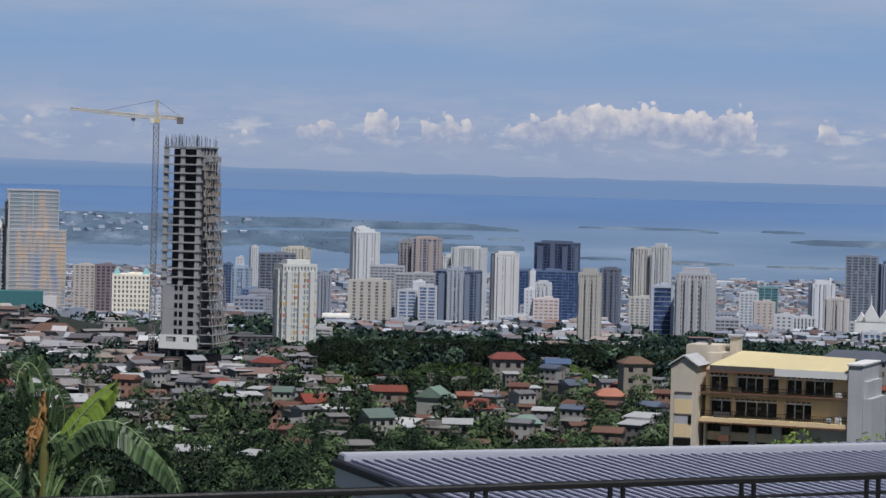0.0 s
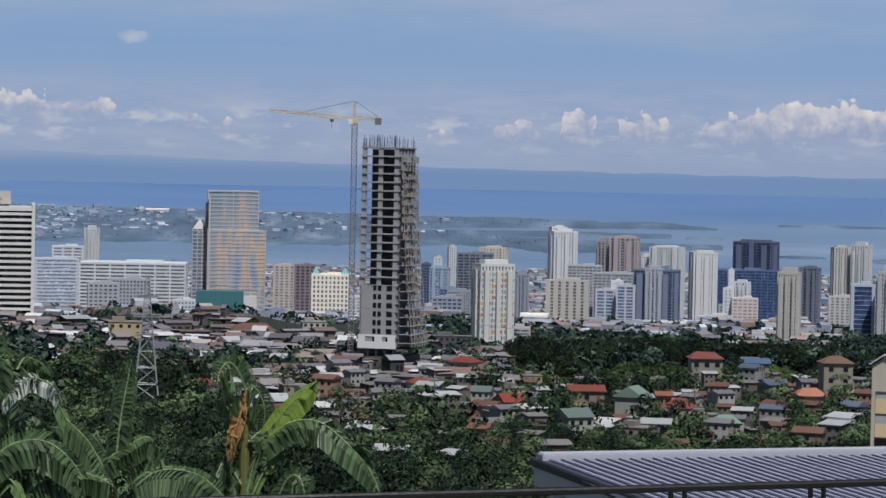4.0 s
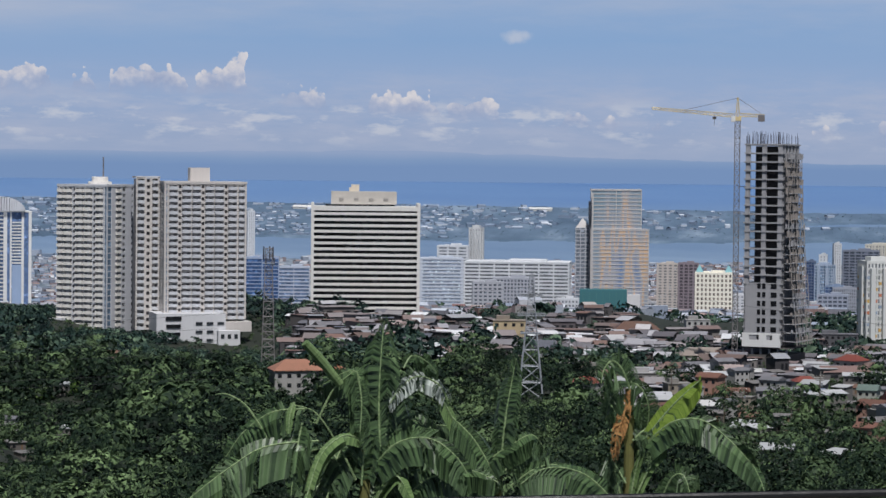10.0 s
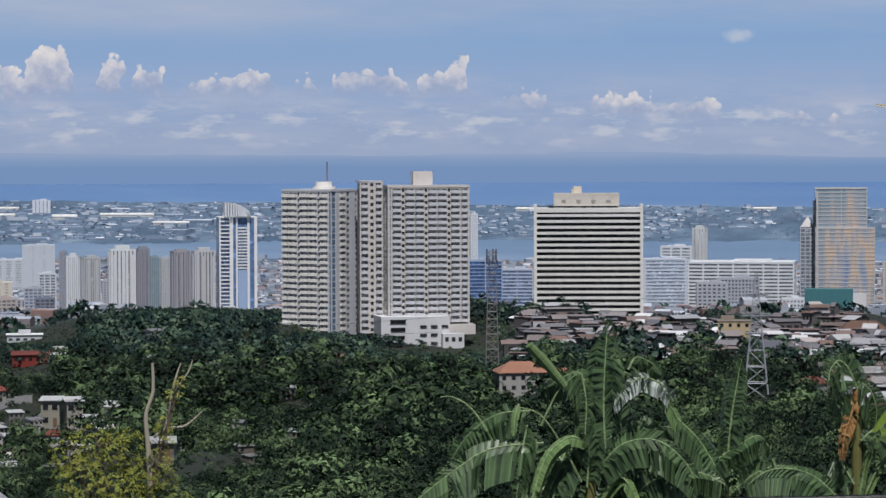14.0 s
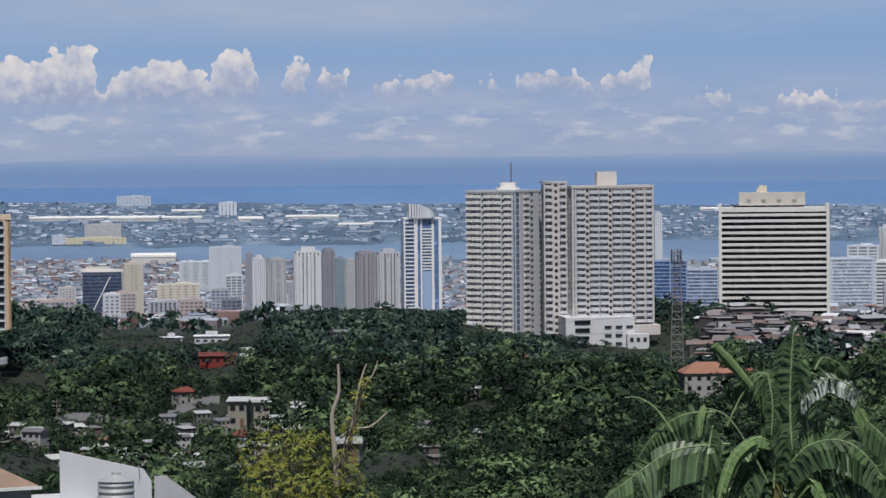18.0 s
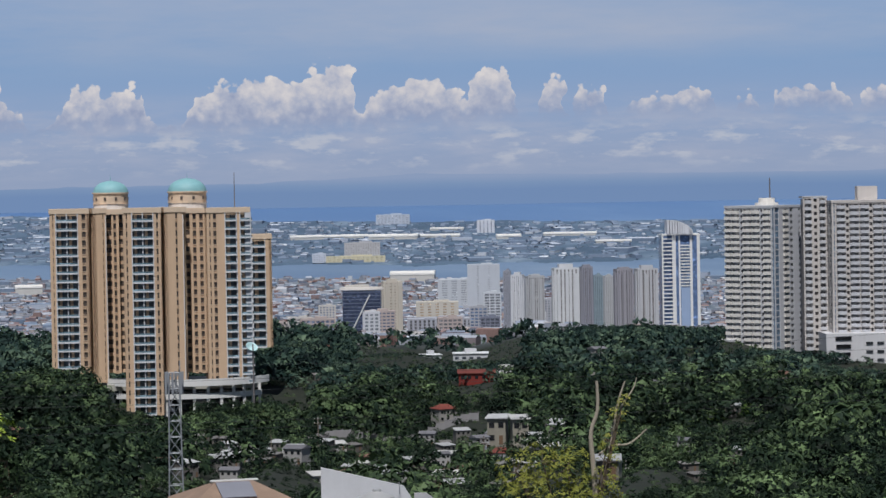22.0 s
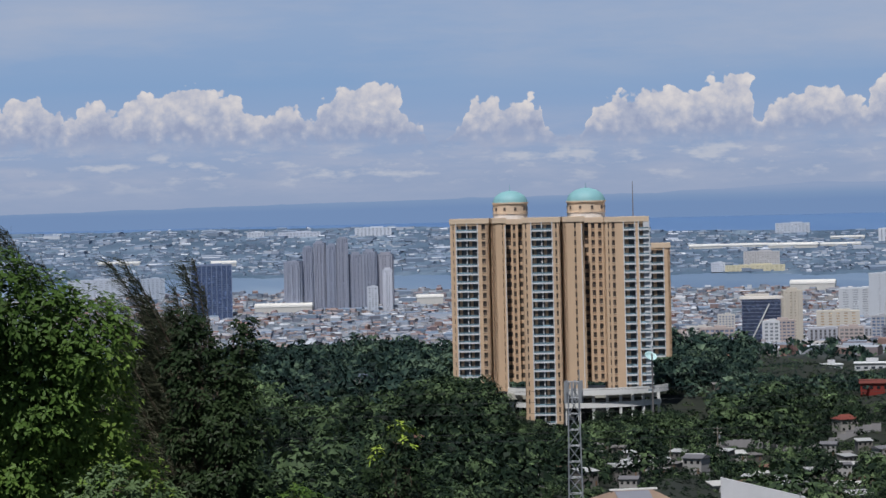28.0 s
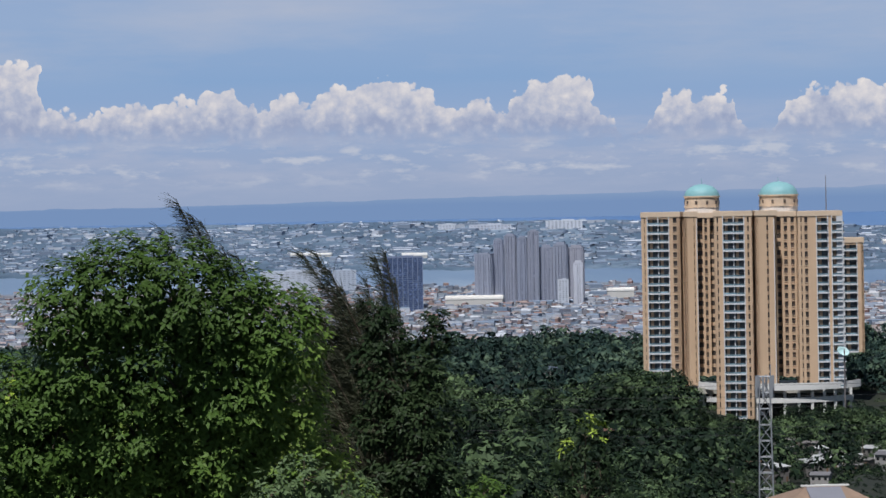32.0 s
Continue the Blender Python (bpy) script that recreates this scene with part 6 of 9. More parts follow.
def dome_lobes(seed, h=1.0):
    """A broad crown: a dark heart and storeys of separate leafy cushions, smaller towards the top."""
    r = np.random.default_rng(seed)
    out = [(0, 0, 0.3 * h, 0.27)]
    for ring, (z, q, m, size) in enumerate(((0.2, 0.38, 6, 0.16), (0.44, 0.28, 5, 0.17), (0.66, 0.12, 3, 0.16))):
        for i in range(m):
            a = 6.283 * (i + 0.5 * ring) / m + r.uniform(-0.35, 0.35)
            k = q * r.uniform(0.75, 1.2)
            out.append((k * math.cos(a), k * math.sin(a), h * (z + r.uniform(-0.08, 0.08)), size * r.uniform(0.75, 1.25)))
    return out


def plant(name, label, places, sizes, templates, material, category="trees"):
    """Many crowns in one mesh, out of a few templates."""
    places, sizes = np.asarray(places), np.asarray(sizes)
    pick = rng.integers(0, len(templates), len(places))
    out = []
    for k, tpl in enumerate(templates):
        m = pick == k
        if not m.any():
            continue
        a = rng.uniform(0, 6.283, m.sum())
        ca, sa = np.cos(a)[:, None, None], np.sin(a)[:, None, None]
        s = sizes[m][:, None, None]
        x, y, z = tpl[None, ..., 0], tpl[None, ..., 1], tpl[None, ..., 2]
        p = places[m][:, None, None, :]
        out.append(np.stack([(x * ca - y * sa) * s + p[..., 0], (x * sa + y * ca) * s + p[..., 1], z * s * rng.uniform(0.85, 1.15, m.sum())[:, None, None] + p[..., 2]], -1).reshape(-1, 3))
    v = np.concatenate(out)
    q = np.arange(len(v)).reshape(-1, 3)
    return tagged(fast_mesh(name, v, q, material), label, category, kind="stuff")


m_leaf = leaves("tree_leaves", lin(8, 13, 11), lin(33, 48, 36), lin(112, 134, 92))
# leaves of the far woods, bluer with haze painted into the colour
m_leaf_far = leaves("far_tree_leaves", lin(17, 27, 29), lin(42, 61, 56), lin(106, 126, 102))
m_belt = leaves("belt_leaves", lin(8, 13, 11), lin(25, 37, 27), lin(64, 80, 52))
# island leaves: haze painted in as pale blue-grey, little contrast
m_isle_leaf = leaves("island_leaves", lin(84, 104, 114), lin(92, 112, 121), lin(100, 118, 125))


def scatter(d0, d1, step, az0=-48.0, az1=10.5):
    area = radians(az1 - az0) * (d1 * d1 - d0 * d0) / 2
    n = int(area / step ** 2)
    return rng.uniform(az0, az1, n), np.sqrt(rng.uniform(d0 * d0, d1 * d1, n))


def wooded(az, d):
    """How thick the trees stand; open among the houses and on the far plain."""
    t = np.ones_like(az)
    t[(az > -6.8) & (d > 590) & (d < 1010)] = 0.5
    t[(az > -12.8) & (az < -8.2) & (d > 1010) & (d < 1190)] = 0.55
    t[(az > -8.2) & (az < -2.4) & (d > 860) & (d < 1190)] = 0.6
    t[(az > -17.2) & (az < -8) & (d > 1120) & (d < 1500)] = 0.4
    t[(az > -2.6) & (az < 5.0) & (d > 1000) & (d < 1070)] = 0.0
    t[(az < -20) & (az > -32.8) & (d > 560) & (d < 800)] = 0.7
    t[(az > -24.5) & (az < -21.5) & (d > 560) & (d < 640)] = 0.5
    t[(az > 4.6) & (az < 9.6) & (d > 285) & (d < 335)] = 0.0
    t[(d < 330) & (az > 4.3)] = 0.0
    t[(np.abs(az + 32.0) < 2.9) & (d > 900) & (d < 1050)] = 0.0
    t[(np.abs(az + 18.6) < 2.6) & (d > 1350) & (d < 1420)] = 0.0
    t[(az > -14) & (az < -4.8) & (d > 1480)] = 0.2
    t[(az > -8.4) & (az < -2.6) & (d > 1190) & (d < 1640)] = 0.2
    t[(np.abs(az + 5.4) < 0.95) & (d > 900) & (d < 1040)] = 0.05
    return t


# terraces and house fronts that stand clear above the woods: bearings, distance, lowest line of sight
CLEAR = [(-3.5, -2.7, 1640, -3.48), (-10.8, -9.95, 785, -4.8), (-8.6, -5.9, 1640, -3.3), (-8.4, -7.3, 845, -4.83), (-22.2, -19.8, 862, -4.86), (7.0, 10.4, 1062, -4.0), (-30.3, -25.5, 830, -4.95), (-28.2, -24.7, 1640, -3.56), (-33.5, -20.0, 545, -6.05), (-3.6, 6.6, 1640, -3.3), (6.6, 10.4, 1640, -3.16), (-24.9, -20.4, 1640, -2.85), (-6.8, 4.4, 590, -5.0), (-33.63, -29.88, 955, -4.434), (-34.57, -33.55, 955, -3.2), (-18.4, -15.73, 1330, -3.78), (-26.06, -25.25, 1033, -4.201), (-15.96, -15.01, 903, -4.568), (-20.51, -18.37, 1350, -3.361)]


def headroom(az, d, z):
    """How tall a tree may grow without closing the view of a terrace or a house."""
    most = np.full(len(az), 40.0)
    for a0, a1, far, el in CLEAR:
        m = (az > a0 - 0.15) & (az < a1 + 0.15) & (d < far) & (d > 250)
        most[m] = np.minimum(most[m], EYE_Z + d[m] * math.tan(radians(el)) - z[m])
    for k, (a, b) in enumerate(HOMES):
        deep = 120 if k >= FIRST_SOLO or a < -20 and k % 2 else (44 if k % 3 else 14)
        m = (np.abs(az - a) * b / 57.3 < 2.4) & (d < b) & (d > b - deep)
        line = EYE_Z + (gz(a, b) + 1.6 - EYE_Z) * d[m] / b
        most[m] = np.minimum(most[m], line - z[m])
    return np.maximum(most / 1.05, 1.4)


def grow(name, label, d0, d1, step, size, templates, material):
    az, d = scatter(d0, d1, step)
    keep = rng.random(len(az)) < wooded(az, d)
    az, d = az[keep], d[keep]
    near_home = np.zeros(len(az), bool)
    for a, b in HOMES:
        side = np.abs(az - a) * b / 57.3
        near_home |= (side < 3.5) & (d > b - 9) & (d < b + 5)
    az, d = az[~near_home], d[~near_home]
    open_ground = wooded(az, d) < 0.5
    z = ground_z(az, d)
    p = np.stack([d * np.sin(np.radians(az)), d * np.cos(np.radians(az)), z - 0.3], -1)
    s = size * np.clip(rng.lognormal(-0.08, 0.4, len(az)), 0.42, 1.7) * np.where(open_ground, 0.6, 1.0) * np.where((az > -12.8) & (d < 1000), 0.72, 1.0)
    s = np.minimum(s, headroom(az, d, z))
    p, s = p[s > 1.35], s[s > 1.35]
    return plant(name, label, p, s, templates, material)


NEAR = [leaf_cloud(620, dome_lobes(i), 0.031, i, 0.09) for i in range(7)]
MID = [leaf_cloud(300, dome_lobes(20 + i, 0.95), 0.046, 20 + i, 0.08) for i in range(7)]
FAR = [leaf_cloud(105, dome_lobes(40 + i, 0.9), 0.086, 40 + i, 0.08) for i in range(6)]
LOW = [leaf_cloud(44, dome_lobes(80 + i, 0.8), 0.12, 80 + i, 0.14) for i in range(6)]
CLOSE = [leaf_cloud(980, dome_lobes(i), 0.023, i, 0.12) for i in range(7)]
grow("valley_trees", "dense dark green tropical trees filling the valley", 236, 400, 8.4, 9.4, CLOSE, m_leaf)
grow("valley_trees", "dense dark green tropical trees on the valley's far side", 400, 560, 8.4, 9.4, NEAR, m_leaf)
grow("hillside_trees", "dense green tropical trees over the slopes", 560, 1000, 8.8, 11.5, MID, m_leaf)
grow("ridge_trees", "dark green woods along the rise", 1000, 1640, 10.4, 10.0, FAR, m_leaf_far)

# dark belt of taller trees before the city
a = rng.uniform(-2.75, 6.6, 760)
d = rng.uniform(1085, 1215, 760)
p = np.stack([d * np.sin(np.radians(a)), d * np.cos(np.radians(a)), ground_z(a, d)], -1)
plant("tree_belt", "dark belt of tall round trees before the city", p, np.minimum(rng.uniform(8, 14, 760), headroom(a, d, p[:, 2])), NEAR, m_belt)
# wooded knolls that hide the towers' feet
for az0, az1, d0, d1, n, s in ((-25.2, -20.4, 1380, 1560, 300, 8), (-30.6, -27.2, 1080, 1240, 300, 12)):
    a, d = rng.uniform(az0, az1, n), rng.uniform(d0, d1, n)
    p = np.stack([d * np.sin(np.radians(a)), d * np.cos(np.radians(a)), ground_z(a, d)], -1)
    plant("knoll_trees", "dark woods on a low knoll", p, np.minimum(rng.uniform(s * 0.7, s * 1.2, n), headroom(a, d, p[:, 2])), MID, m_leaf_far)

# trees that close round the foot of the domed tower
for az0, az1, el, n in ((-35.4, -33.88, -3.42, 130), (-33.88, -33.4, -3.95, 24), (-33.4, -32.75, -4.4, 34), (-31.5, -29.6, -4.22, 80), (-32.75, -31.5, -4.75, 24)):
    a, d = rng.uniform(az0, az1, n), rng.uniform(905, 948, n)
    z = ground_z(a, d)
    reach = EYE_Z + d * np.tan(np.radians(el + rng.uniform(-0.35, 0.02, n))) - z
    p = np.stack([d * np.sin(np.radians(a)), d * np.cos(np.radians(a)), z - 0.3], -1)
    plant("terrace_trees", "dark green trees closing round the tower's foot", p, np.clip(reach * 1.08, 2.0, 26.0), NEAR, m_leaf)

# ---- the low town on the plain, and the island across the strait ----
def sprawl(name, label, n, az0, az1, d0, d1, size, tall, material, windows=False, category="town", roofing=None):
    az = rng.uniform(az0, az1, n)
    d = rng.uniform(d0, d1, n)
    ok = land(az, d + 12) * land(az, d - 12) > 0.5
    az, d = az[ok], d[ok]
    n = len(az)
    w, dp, h = size * np.clip(rng.lognormal(0, 0.45, n), 0.4, 2.3), size * np.clip(rng.lognormal(0, 0.4, n), 0.5, 1.9), tall * np.clip(rng.lognormal(-0.05, 0.35, n), 0.5, 1.7)
    pitch = rng.random(n) < 0.6
    r = np.where(pitch, rng.uniform(0.6, 2.2, n), 0.05)
    t = -np.radians(az) + rng.uniform(-0.6, 0.6, n)
    ct_, st_ = np.cos(t), np.sin(t)
    corners = np.array([(-1, -1), (1, -1), (1, 1), (-1, 1)]) * 0.5
    base = np.stack([d * np.sin(np.radians(az)), d * np.cos(np.radians(az)), ground_z(az, d) - 2], -1)

    def pt(cx, cy, z):
        return np.stack([base[:, 0] + cx * w * ct_ - cy * dp * st_, base[:, 1] + cx * w * st_ + cy * dp * ct_, base[:, 2] + z], -1)
    lower = [pt(cx, cy, 0) for cx, cy in corners]
    upper = [pt(cx, cy, h + 2) for cx, cy in corners]
    ridge = [pt(-0.5, 0, h + 2 + r), pt(0.5, 0, h + 2 + r)]
    v = np.stack(lower + upper + ridge, 1)
    walls = np.array([(0, 1, 5, 4), (1, 2, 6, 5), (2, 3, 7, 6), (3, 0, 4, 7)])
    off = (np.arange(n) * 10)[:, None, None]
    # roofs apart from walls, with eaves, so that each takes its own colour
    mid = v[:, 4:8].mean(axis=1, keepdims=True)
    vr = (mid + (v[:, [4, 5, 6, 7, 8, 9]] - mid) * np.array([1.16, 1.16, 1.0] if windows else [1.0, 1.0, 1.0]) + np.array([0, 0, 0.05])).reshape(-1, 3)
    qr = (np.array([(0, 1, 5, 4), (2, 3, 4, 5)])[None] + (np.arange(n) * 6)[:, None, None]).reshape(-1, 4)
    vw, qw = v.reshape(-1, 3), (walls[None] + off).reshape(-1, 4)
    if windows:
        panes = []
        for x0, x1 in ((-0.38, -0.2), (-0.08, 0.1), (0.22, 0.4)):
            keep = rng.random(n) < 0.75
            z0, z1 = 2 + h * 0.35, 2 + h * 0.72
            q = np.stack([pt(x0, -0.51, z0), pt(x1, -0.51, z0), pt(x1, -0.51, z1), pt(x0, -0.51, z1)], 1)
            panes.append(q[keep])
        panes = np.concatenate(panes).reshape(-1, 3)
        win = fast_mesh("windows", panes, np.arange(len(panes)).reshape(-1, 4), m_win)
        win["kind"] = "stuff"
    if roofing:
        ob = fast_mesh(name, vw, qw, material)
        top = fast_mesh("roofs", vr, qr, roofing)
        top["kind"] = "stuff"
        top.parent = ob
    else:
        ob = fast_mesh(name, np.concatenate([vw, vr]), np.concatenate([qw, qr + len(vw)]), material)
    if windows:
        win.parent = ob
    return tagged(ob, label, category, kind="stuff")


# town walls tinted blue: distance haze put into the wall and roof colours
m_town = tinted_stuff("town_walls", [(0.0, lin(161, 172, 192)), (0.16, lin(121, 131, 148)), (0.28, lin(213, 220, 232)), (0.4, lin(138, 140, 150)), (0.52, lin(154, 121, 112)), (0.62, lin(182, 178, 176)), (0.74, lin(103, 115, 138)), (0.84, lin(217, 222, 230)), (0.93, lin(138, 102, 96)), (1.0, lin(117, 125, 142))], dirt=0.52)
# island roofs: softer and bluer, haze painted into the ramp
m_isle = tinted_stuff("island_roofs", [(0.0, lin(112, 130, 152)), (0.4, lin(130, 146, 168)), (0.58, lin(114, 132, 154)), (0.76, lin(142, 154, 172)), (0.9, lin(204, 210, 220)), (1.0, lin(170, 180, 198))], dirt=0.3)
m_shacks = tinted_stuff("shack_walls", [(0.0, lin(92, 88, 90)), (0.14, lin(66, 64, 68)), (0.28, lin(132, 128, 128)), (0.42, lin(58, 54, 56)), (0.55, lin(150, 146, 144)), (0.66, lin(92, 76, 70)), (0.78, lin(104, 102, 108)), (0.9, lin(172, 170, 170)), (1.0, lin(80, 72, 70))], 0.9, 1.2, 0.4)
m_sheets = tinted_stuff("shack_roofs", [(0.0, lin(128, 126, 132)), (0.14, lin(88, 84, 90)), (0.28, lin(178, 178, 184)), (0.4, lin(104, 90, 86)), (0.52, lin(118, 92, 84)), (0.64, lin(142, 138, 140)), (0.76, lin(82, 86, 98)), (0.86, lin(222, 224, 228)), (0.93, lin(132, 100, 90)), (1.0, lin(112, 108, 112))], 0.75, 1.2, 0.4)
sprawl("shanty_town", "crowded low houses with patched sheet roofs on the rise", 200, -13.0, -8.0, 1030, 1230, 6.4, 3.6, m_shacks, True, roofing=m_sheets)
sprawl("shanty_town", "crowded low houses with patched sheet roofs below the towers", 330, -8.4, -2.8, 890, 1230, 6.2, 3.6, m_shacks, True, roofing=m_sheets)
sprawl("shanty_town", "crowded low houses with brown and grey roofs", 440, -15.4, -8.3, 1120, 1500, 7.2, 4.0, m_shacks, True, roofing=m_sheets)
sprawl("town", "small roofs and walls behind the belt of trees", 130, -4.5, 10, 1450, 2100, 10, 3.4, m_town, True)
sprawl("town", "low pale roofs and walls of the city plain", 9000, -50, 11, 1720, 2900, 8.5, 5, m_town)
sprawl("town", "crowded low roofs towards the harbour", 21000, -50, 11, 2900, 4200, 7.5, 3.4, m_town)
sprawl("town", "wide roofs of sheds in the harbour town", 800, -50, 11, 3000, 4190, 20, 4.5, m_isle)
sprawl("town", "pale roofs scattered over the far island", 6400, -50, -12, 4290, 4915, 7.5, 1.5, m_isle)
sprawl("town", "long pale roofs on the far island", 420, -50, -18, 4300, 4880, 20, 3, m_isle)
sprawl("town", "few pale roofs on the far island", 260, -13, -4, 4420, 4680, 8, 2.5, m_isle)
tiny = [leaf_cloud(30, crown_lobes(60 + i, 0.6, 1.3, 4), 0.18, 60 + i) for i in range(4)]
for lab, n, az0, az1, d0, d1, s in (("green trees between the roofs of the plain", 3200, -50, 11, 1700, 3300, 8), ("bushy green cover of the far island", 7000, -50, 2, 4290, 4915, 2.2), ("trees along the city's edge", 1500, -50, 11, 1650, 2100, 9), ("trees between the first blocks of the city", 2300, -4.5, 11, 1230, 2050, 7)):
    a, d = rng.uniform(az0, az1, n), rng.uniform(d0, d1, n)
    ok = land(a, d + 8) * land(a, d - 8) > 0.5
    a, d = a[ok], d[ok]
    p = np.stack([d * np.sin(np.radians(a)), d * np.cos(np.radians(a)), ground_z(a, d) - 0.5], -1)
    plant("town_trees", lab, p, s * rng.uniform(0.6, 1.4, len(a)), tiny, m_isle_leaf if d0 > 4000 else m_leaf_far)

# low scrub and banana thickets between the houses and over the near slope
for az0, az1, d0, d1, n, lab in ((-12.8, 11.0, 590.0, 1080.0, 4200, "low green scrub between the houses"), (-45.0, 5.0, 150.0, 620.0, 3000, "low green scrub under the trees of the slope"), (-37.0, -13.0, 620.0, 1640.0, 11000, "low green scrub on the wooded rise")):
    a, d = rng.uniform(az0, az1, n), np.sqrt(rng.uniform(d0 ** 2, d1 ** 2, n))
    ok = ~((a > 4.6) & (d < 345)) & ~((a > -31.6) & (a < -26.6) & (d < 200))
    a, d = a[ok], d[ok]
    z = ground_z(a, d)
    p = np.stack([d * np.sin(np.radians(a)), d * np.cos(np.radians(a)), z - 0.3], -1)
    plant("scrub", lab, p, np.minimum(rng.uniform(1.6, 3.8, len(a)), headroom(a, d, z)), LOW, m_leaf, "bushes")

# bright grassy plot and planted slope before the towers
m_field = leaves("field_grass", lin(40, 58, 28), lin(64, 86, 42), lin(104, 126, 64))
for lab, az0, az1, d0, d1, n, s0, s1, mt, tp in (("green overgrown field before the belt of trees", -2.6, 5.0, 1002, 1078, 1500, 1.3, 2.8, m_field, LOW), ("bright green overgrown plot on the slope", -22.2, -19.7, 868, 950, 900, 1.4, 2.6, m_field, LOW), ("young trees on the slope below the apartment towers", -19.4, -15.4, 1225, 1335, 150, 3.5, 6.5, m_leaf_far, MID), ("bushes round the terrace of the domed tower", -34.8, -29.4, 880, 962, 260, 2.0, 4.6, m_leaf, MID)):
    a, d = rng.uniform(az0, az1, n), rng.uniform(d0, d1, n)
    z = ground_z(a, d)
    p = np.stack([d * np.sin(np.radians(a)), d * np.cos(np.radians(a)), z - 0.3], -1)
    plant("bushes", lab, p, np.minimum(rng.uniform(s0, s1, n), np.maximum(headroom(a, d, z), s0)), tp, mt, "bushes")


# ---- yellow apartment house below ----
yb = stand("apartment_house", 7.065, 307, 133, "yellow four-storey apartment house with balconies and a sloped yellow roof", "building", -14)
m_yel = paint((232, 208, 166), 0.8, 0.5, 0.3)
m_yel_d = paint((218, 190, 150), 0.8, 0.5, 0.3)
m_pier = paint((208, 198, 182), 0.85, 0.5, 0.35)
m_grim = paint((186, 186, 190), 0.85, 0.5, 0.4)
m_dark = glazing((38, 36, 36))
m_brown = paint((118, 84, 66), 0.8, 0.5, 0.3)
m_slate = paint((84, 80, 80), 0.8, 0.5, 0.3)
m_room = glazing((96, 88, 82))
Z = 133.0
part("core", boxes([(0.0, 5.45, 3.49, 16.64, 7.1, 13.05)]), m_yel_d, yb)
part("wall_pier", boxes([(-8.09, 1.4, 13.61, 0.46, 1.0, 2.8)]), m_yel, yb)
part("wall_pier", boxes([(-5.24, 1.4, 13.61, 1.05, 1.0, 2.8)]), m_yel, yb)
part("wall_pier", boxes([(-1.41, 1.4, 13.61, 0.39, 1.0, 2.8)]), m_yel, yb)
part("wall_pier", boxes([(0.58, 1.4, 13.61, 0.84, 1.0, 2.8)]), m_yel, yb)
part("wall_pier", boxes([(2.95, 1.4, 13.61, 0.26, 1.0, 2.8)]), m_yel, yb)
part("wall_pier", boxes([(7.35, 1.4, 13.61, 1.94, 1.0, 2.8)]), m_yel, yb)
part("lintel", boxes([(-6.81, 1.42, 15.39, 2.09, 0.95, 1.02)]), m_yel, yb)
part("window_head", boxes([(-6.81, 0.91, 15.39, 2.23, 0.18, 0.2)]), m_white, yb)
part("vent", boxes([(-7.6, 0.92, 15.56, 0.32, 0.11, 0.22)]), m_dark, yb)
part("vent", boxes([(-7.08, 0.92, 15.56, 0.31, 0.11, 0.22)]), m_dark, yb)
part("vent", boxes([(-6.55, 0.92, 15.56, 0.31, 0.11, 0.22)]), m_dark, yb)
part("vent", boxes([(-6.03, 0.92, 15.56, 0.32, 0.11, 0.22)]), m_dark, yb)
part("window", boxes([(-6.81, 1.58, 13.8, 2.09, 0.07, 1.59)]), m_dark, yb)
part("window_frame", boxes([(-7.86, 1.49, 13.8, 0.1, 0.18, 1.59)]), m_white, yb)
part("window_frame", boxes([(-6.81, 1.49, 13.8, 0.09, 0.18, 1.59)]), m_white, yb)
part("window_frame", boxes([(-5.76, 1.49, 13.8, 0.09, 0.18, 1.59)]), m_white, yb)
part("window_board", boxes([(-6.92, 1.55, 14.5, 0.62, 0.1, 0.32)]), m_room, yb)
part("lintel", boxes([(-3.16, 1.42, 15.39, 3.12, 0.95, 1.02)]), m_yel, yb)
part("window_head", boxes([(-3.16, 0.91, 15.39, 3.26, 0.18, 0.2)]), m_white, yb)
part("vent", boxes([(-4.41, 0.92, 15.56, 0.38, 0.11, 0.22)]), m_dark, yb)
part("vent", boxes([(-3.79, 0.92, 15.56, 0.37, 0.11, 0.22)]), m_dark, yb)
part("vent", boxes([(-3.16, 0.92, 15.56, 0.38, 0.11, 0.22)]), m_dark, yb)
part("vent", boxes([(-2.54, 0.92, 15.56, 0.37, 0.11, 0.22)]), m_dark, yb)
part("vent", boxes([(-1.91, 0.92, 15.56, 0.38, 0.11, 0.22)]), m_dark, yb)
part("window", boxes([(-3.16, 1.58, 13.8, 3.12, 0.07, 1.59)]), m_dark, yb)
part("window_frame", boxes([(-4.72, 1.49, 13.8, 0.09, 0.18, 1.59)]), m_white, yb)
part("window_frame", boxes([(-3.69, 1.49, 13.8, 0.09, 0.18, 1.59)]), m_white, yb)
part("window_frame", boxes([(-2.63, 1.49, 13.8, 0.09, 0.18, 1.59)]), m_white, yb)
part("window_frame", boxes([(-1.59, 1.49, 13.8, 0.09, 0.18, 1.59)]), m_white, yb)
part("window_board", boxes([(-3.32, 1.55, 14.5, 0.94, 0.1, 0.32)]), m_room, yb)
part("lintel", boxes([(-0.53, 1.42, 15.39, 1.37, 0.95, 1.02)]), m_yel, yb)
part("window_head", boxes([(-0.53, 0.91, 15.39, 1.49, 0.18, 0.2)]), m_white, yb)
part("vent", boxes([(-0.86, 0.92, 15.56, 0.41, 0.11, 0.22)]), m_dark, yb)
part("vent", boxes([(-0.18, 0.92, 15.56, 0.41, 0.11, 0.22)]), m_dark, yb)
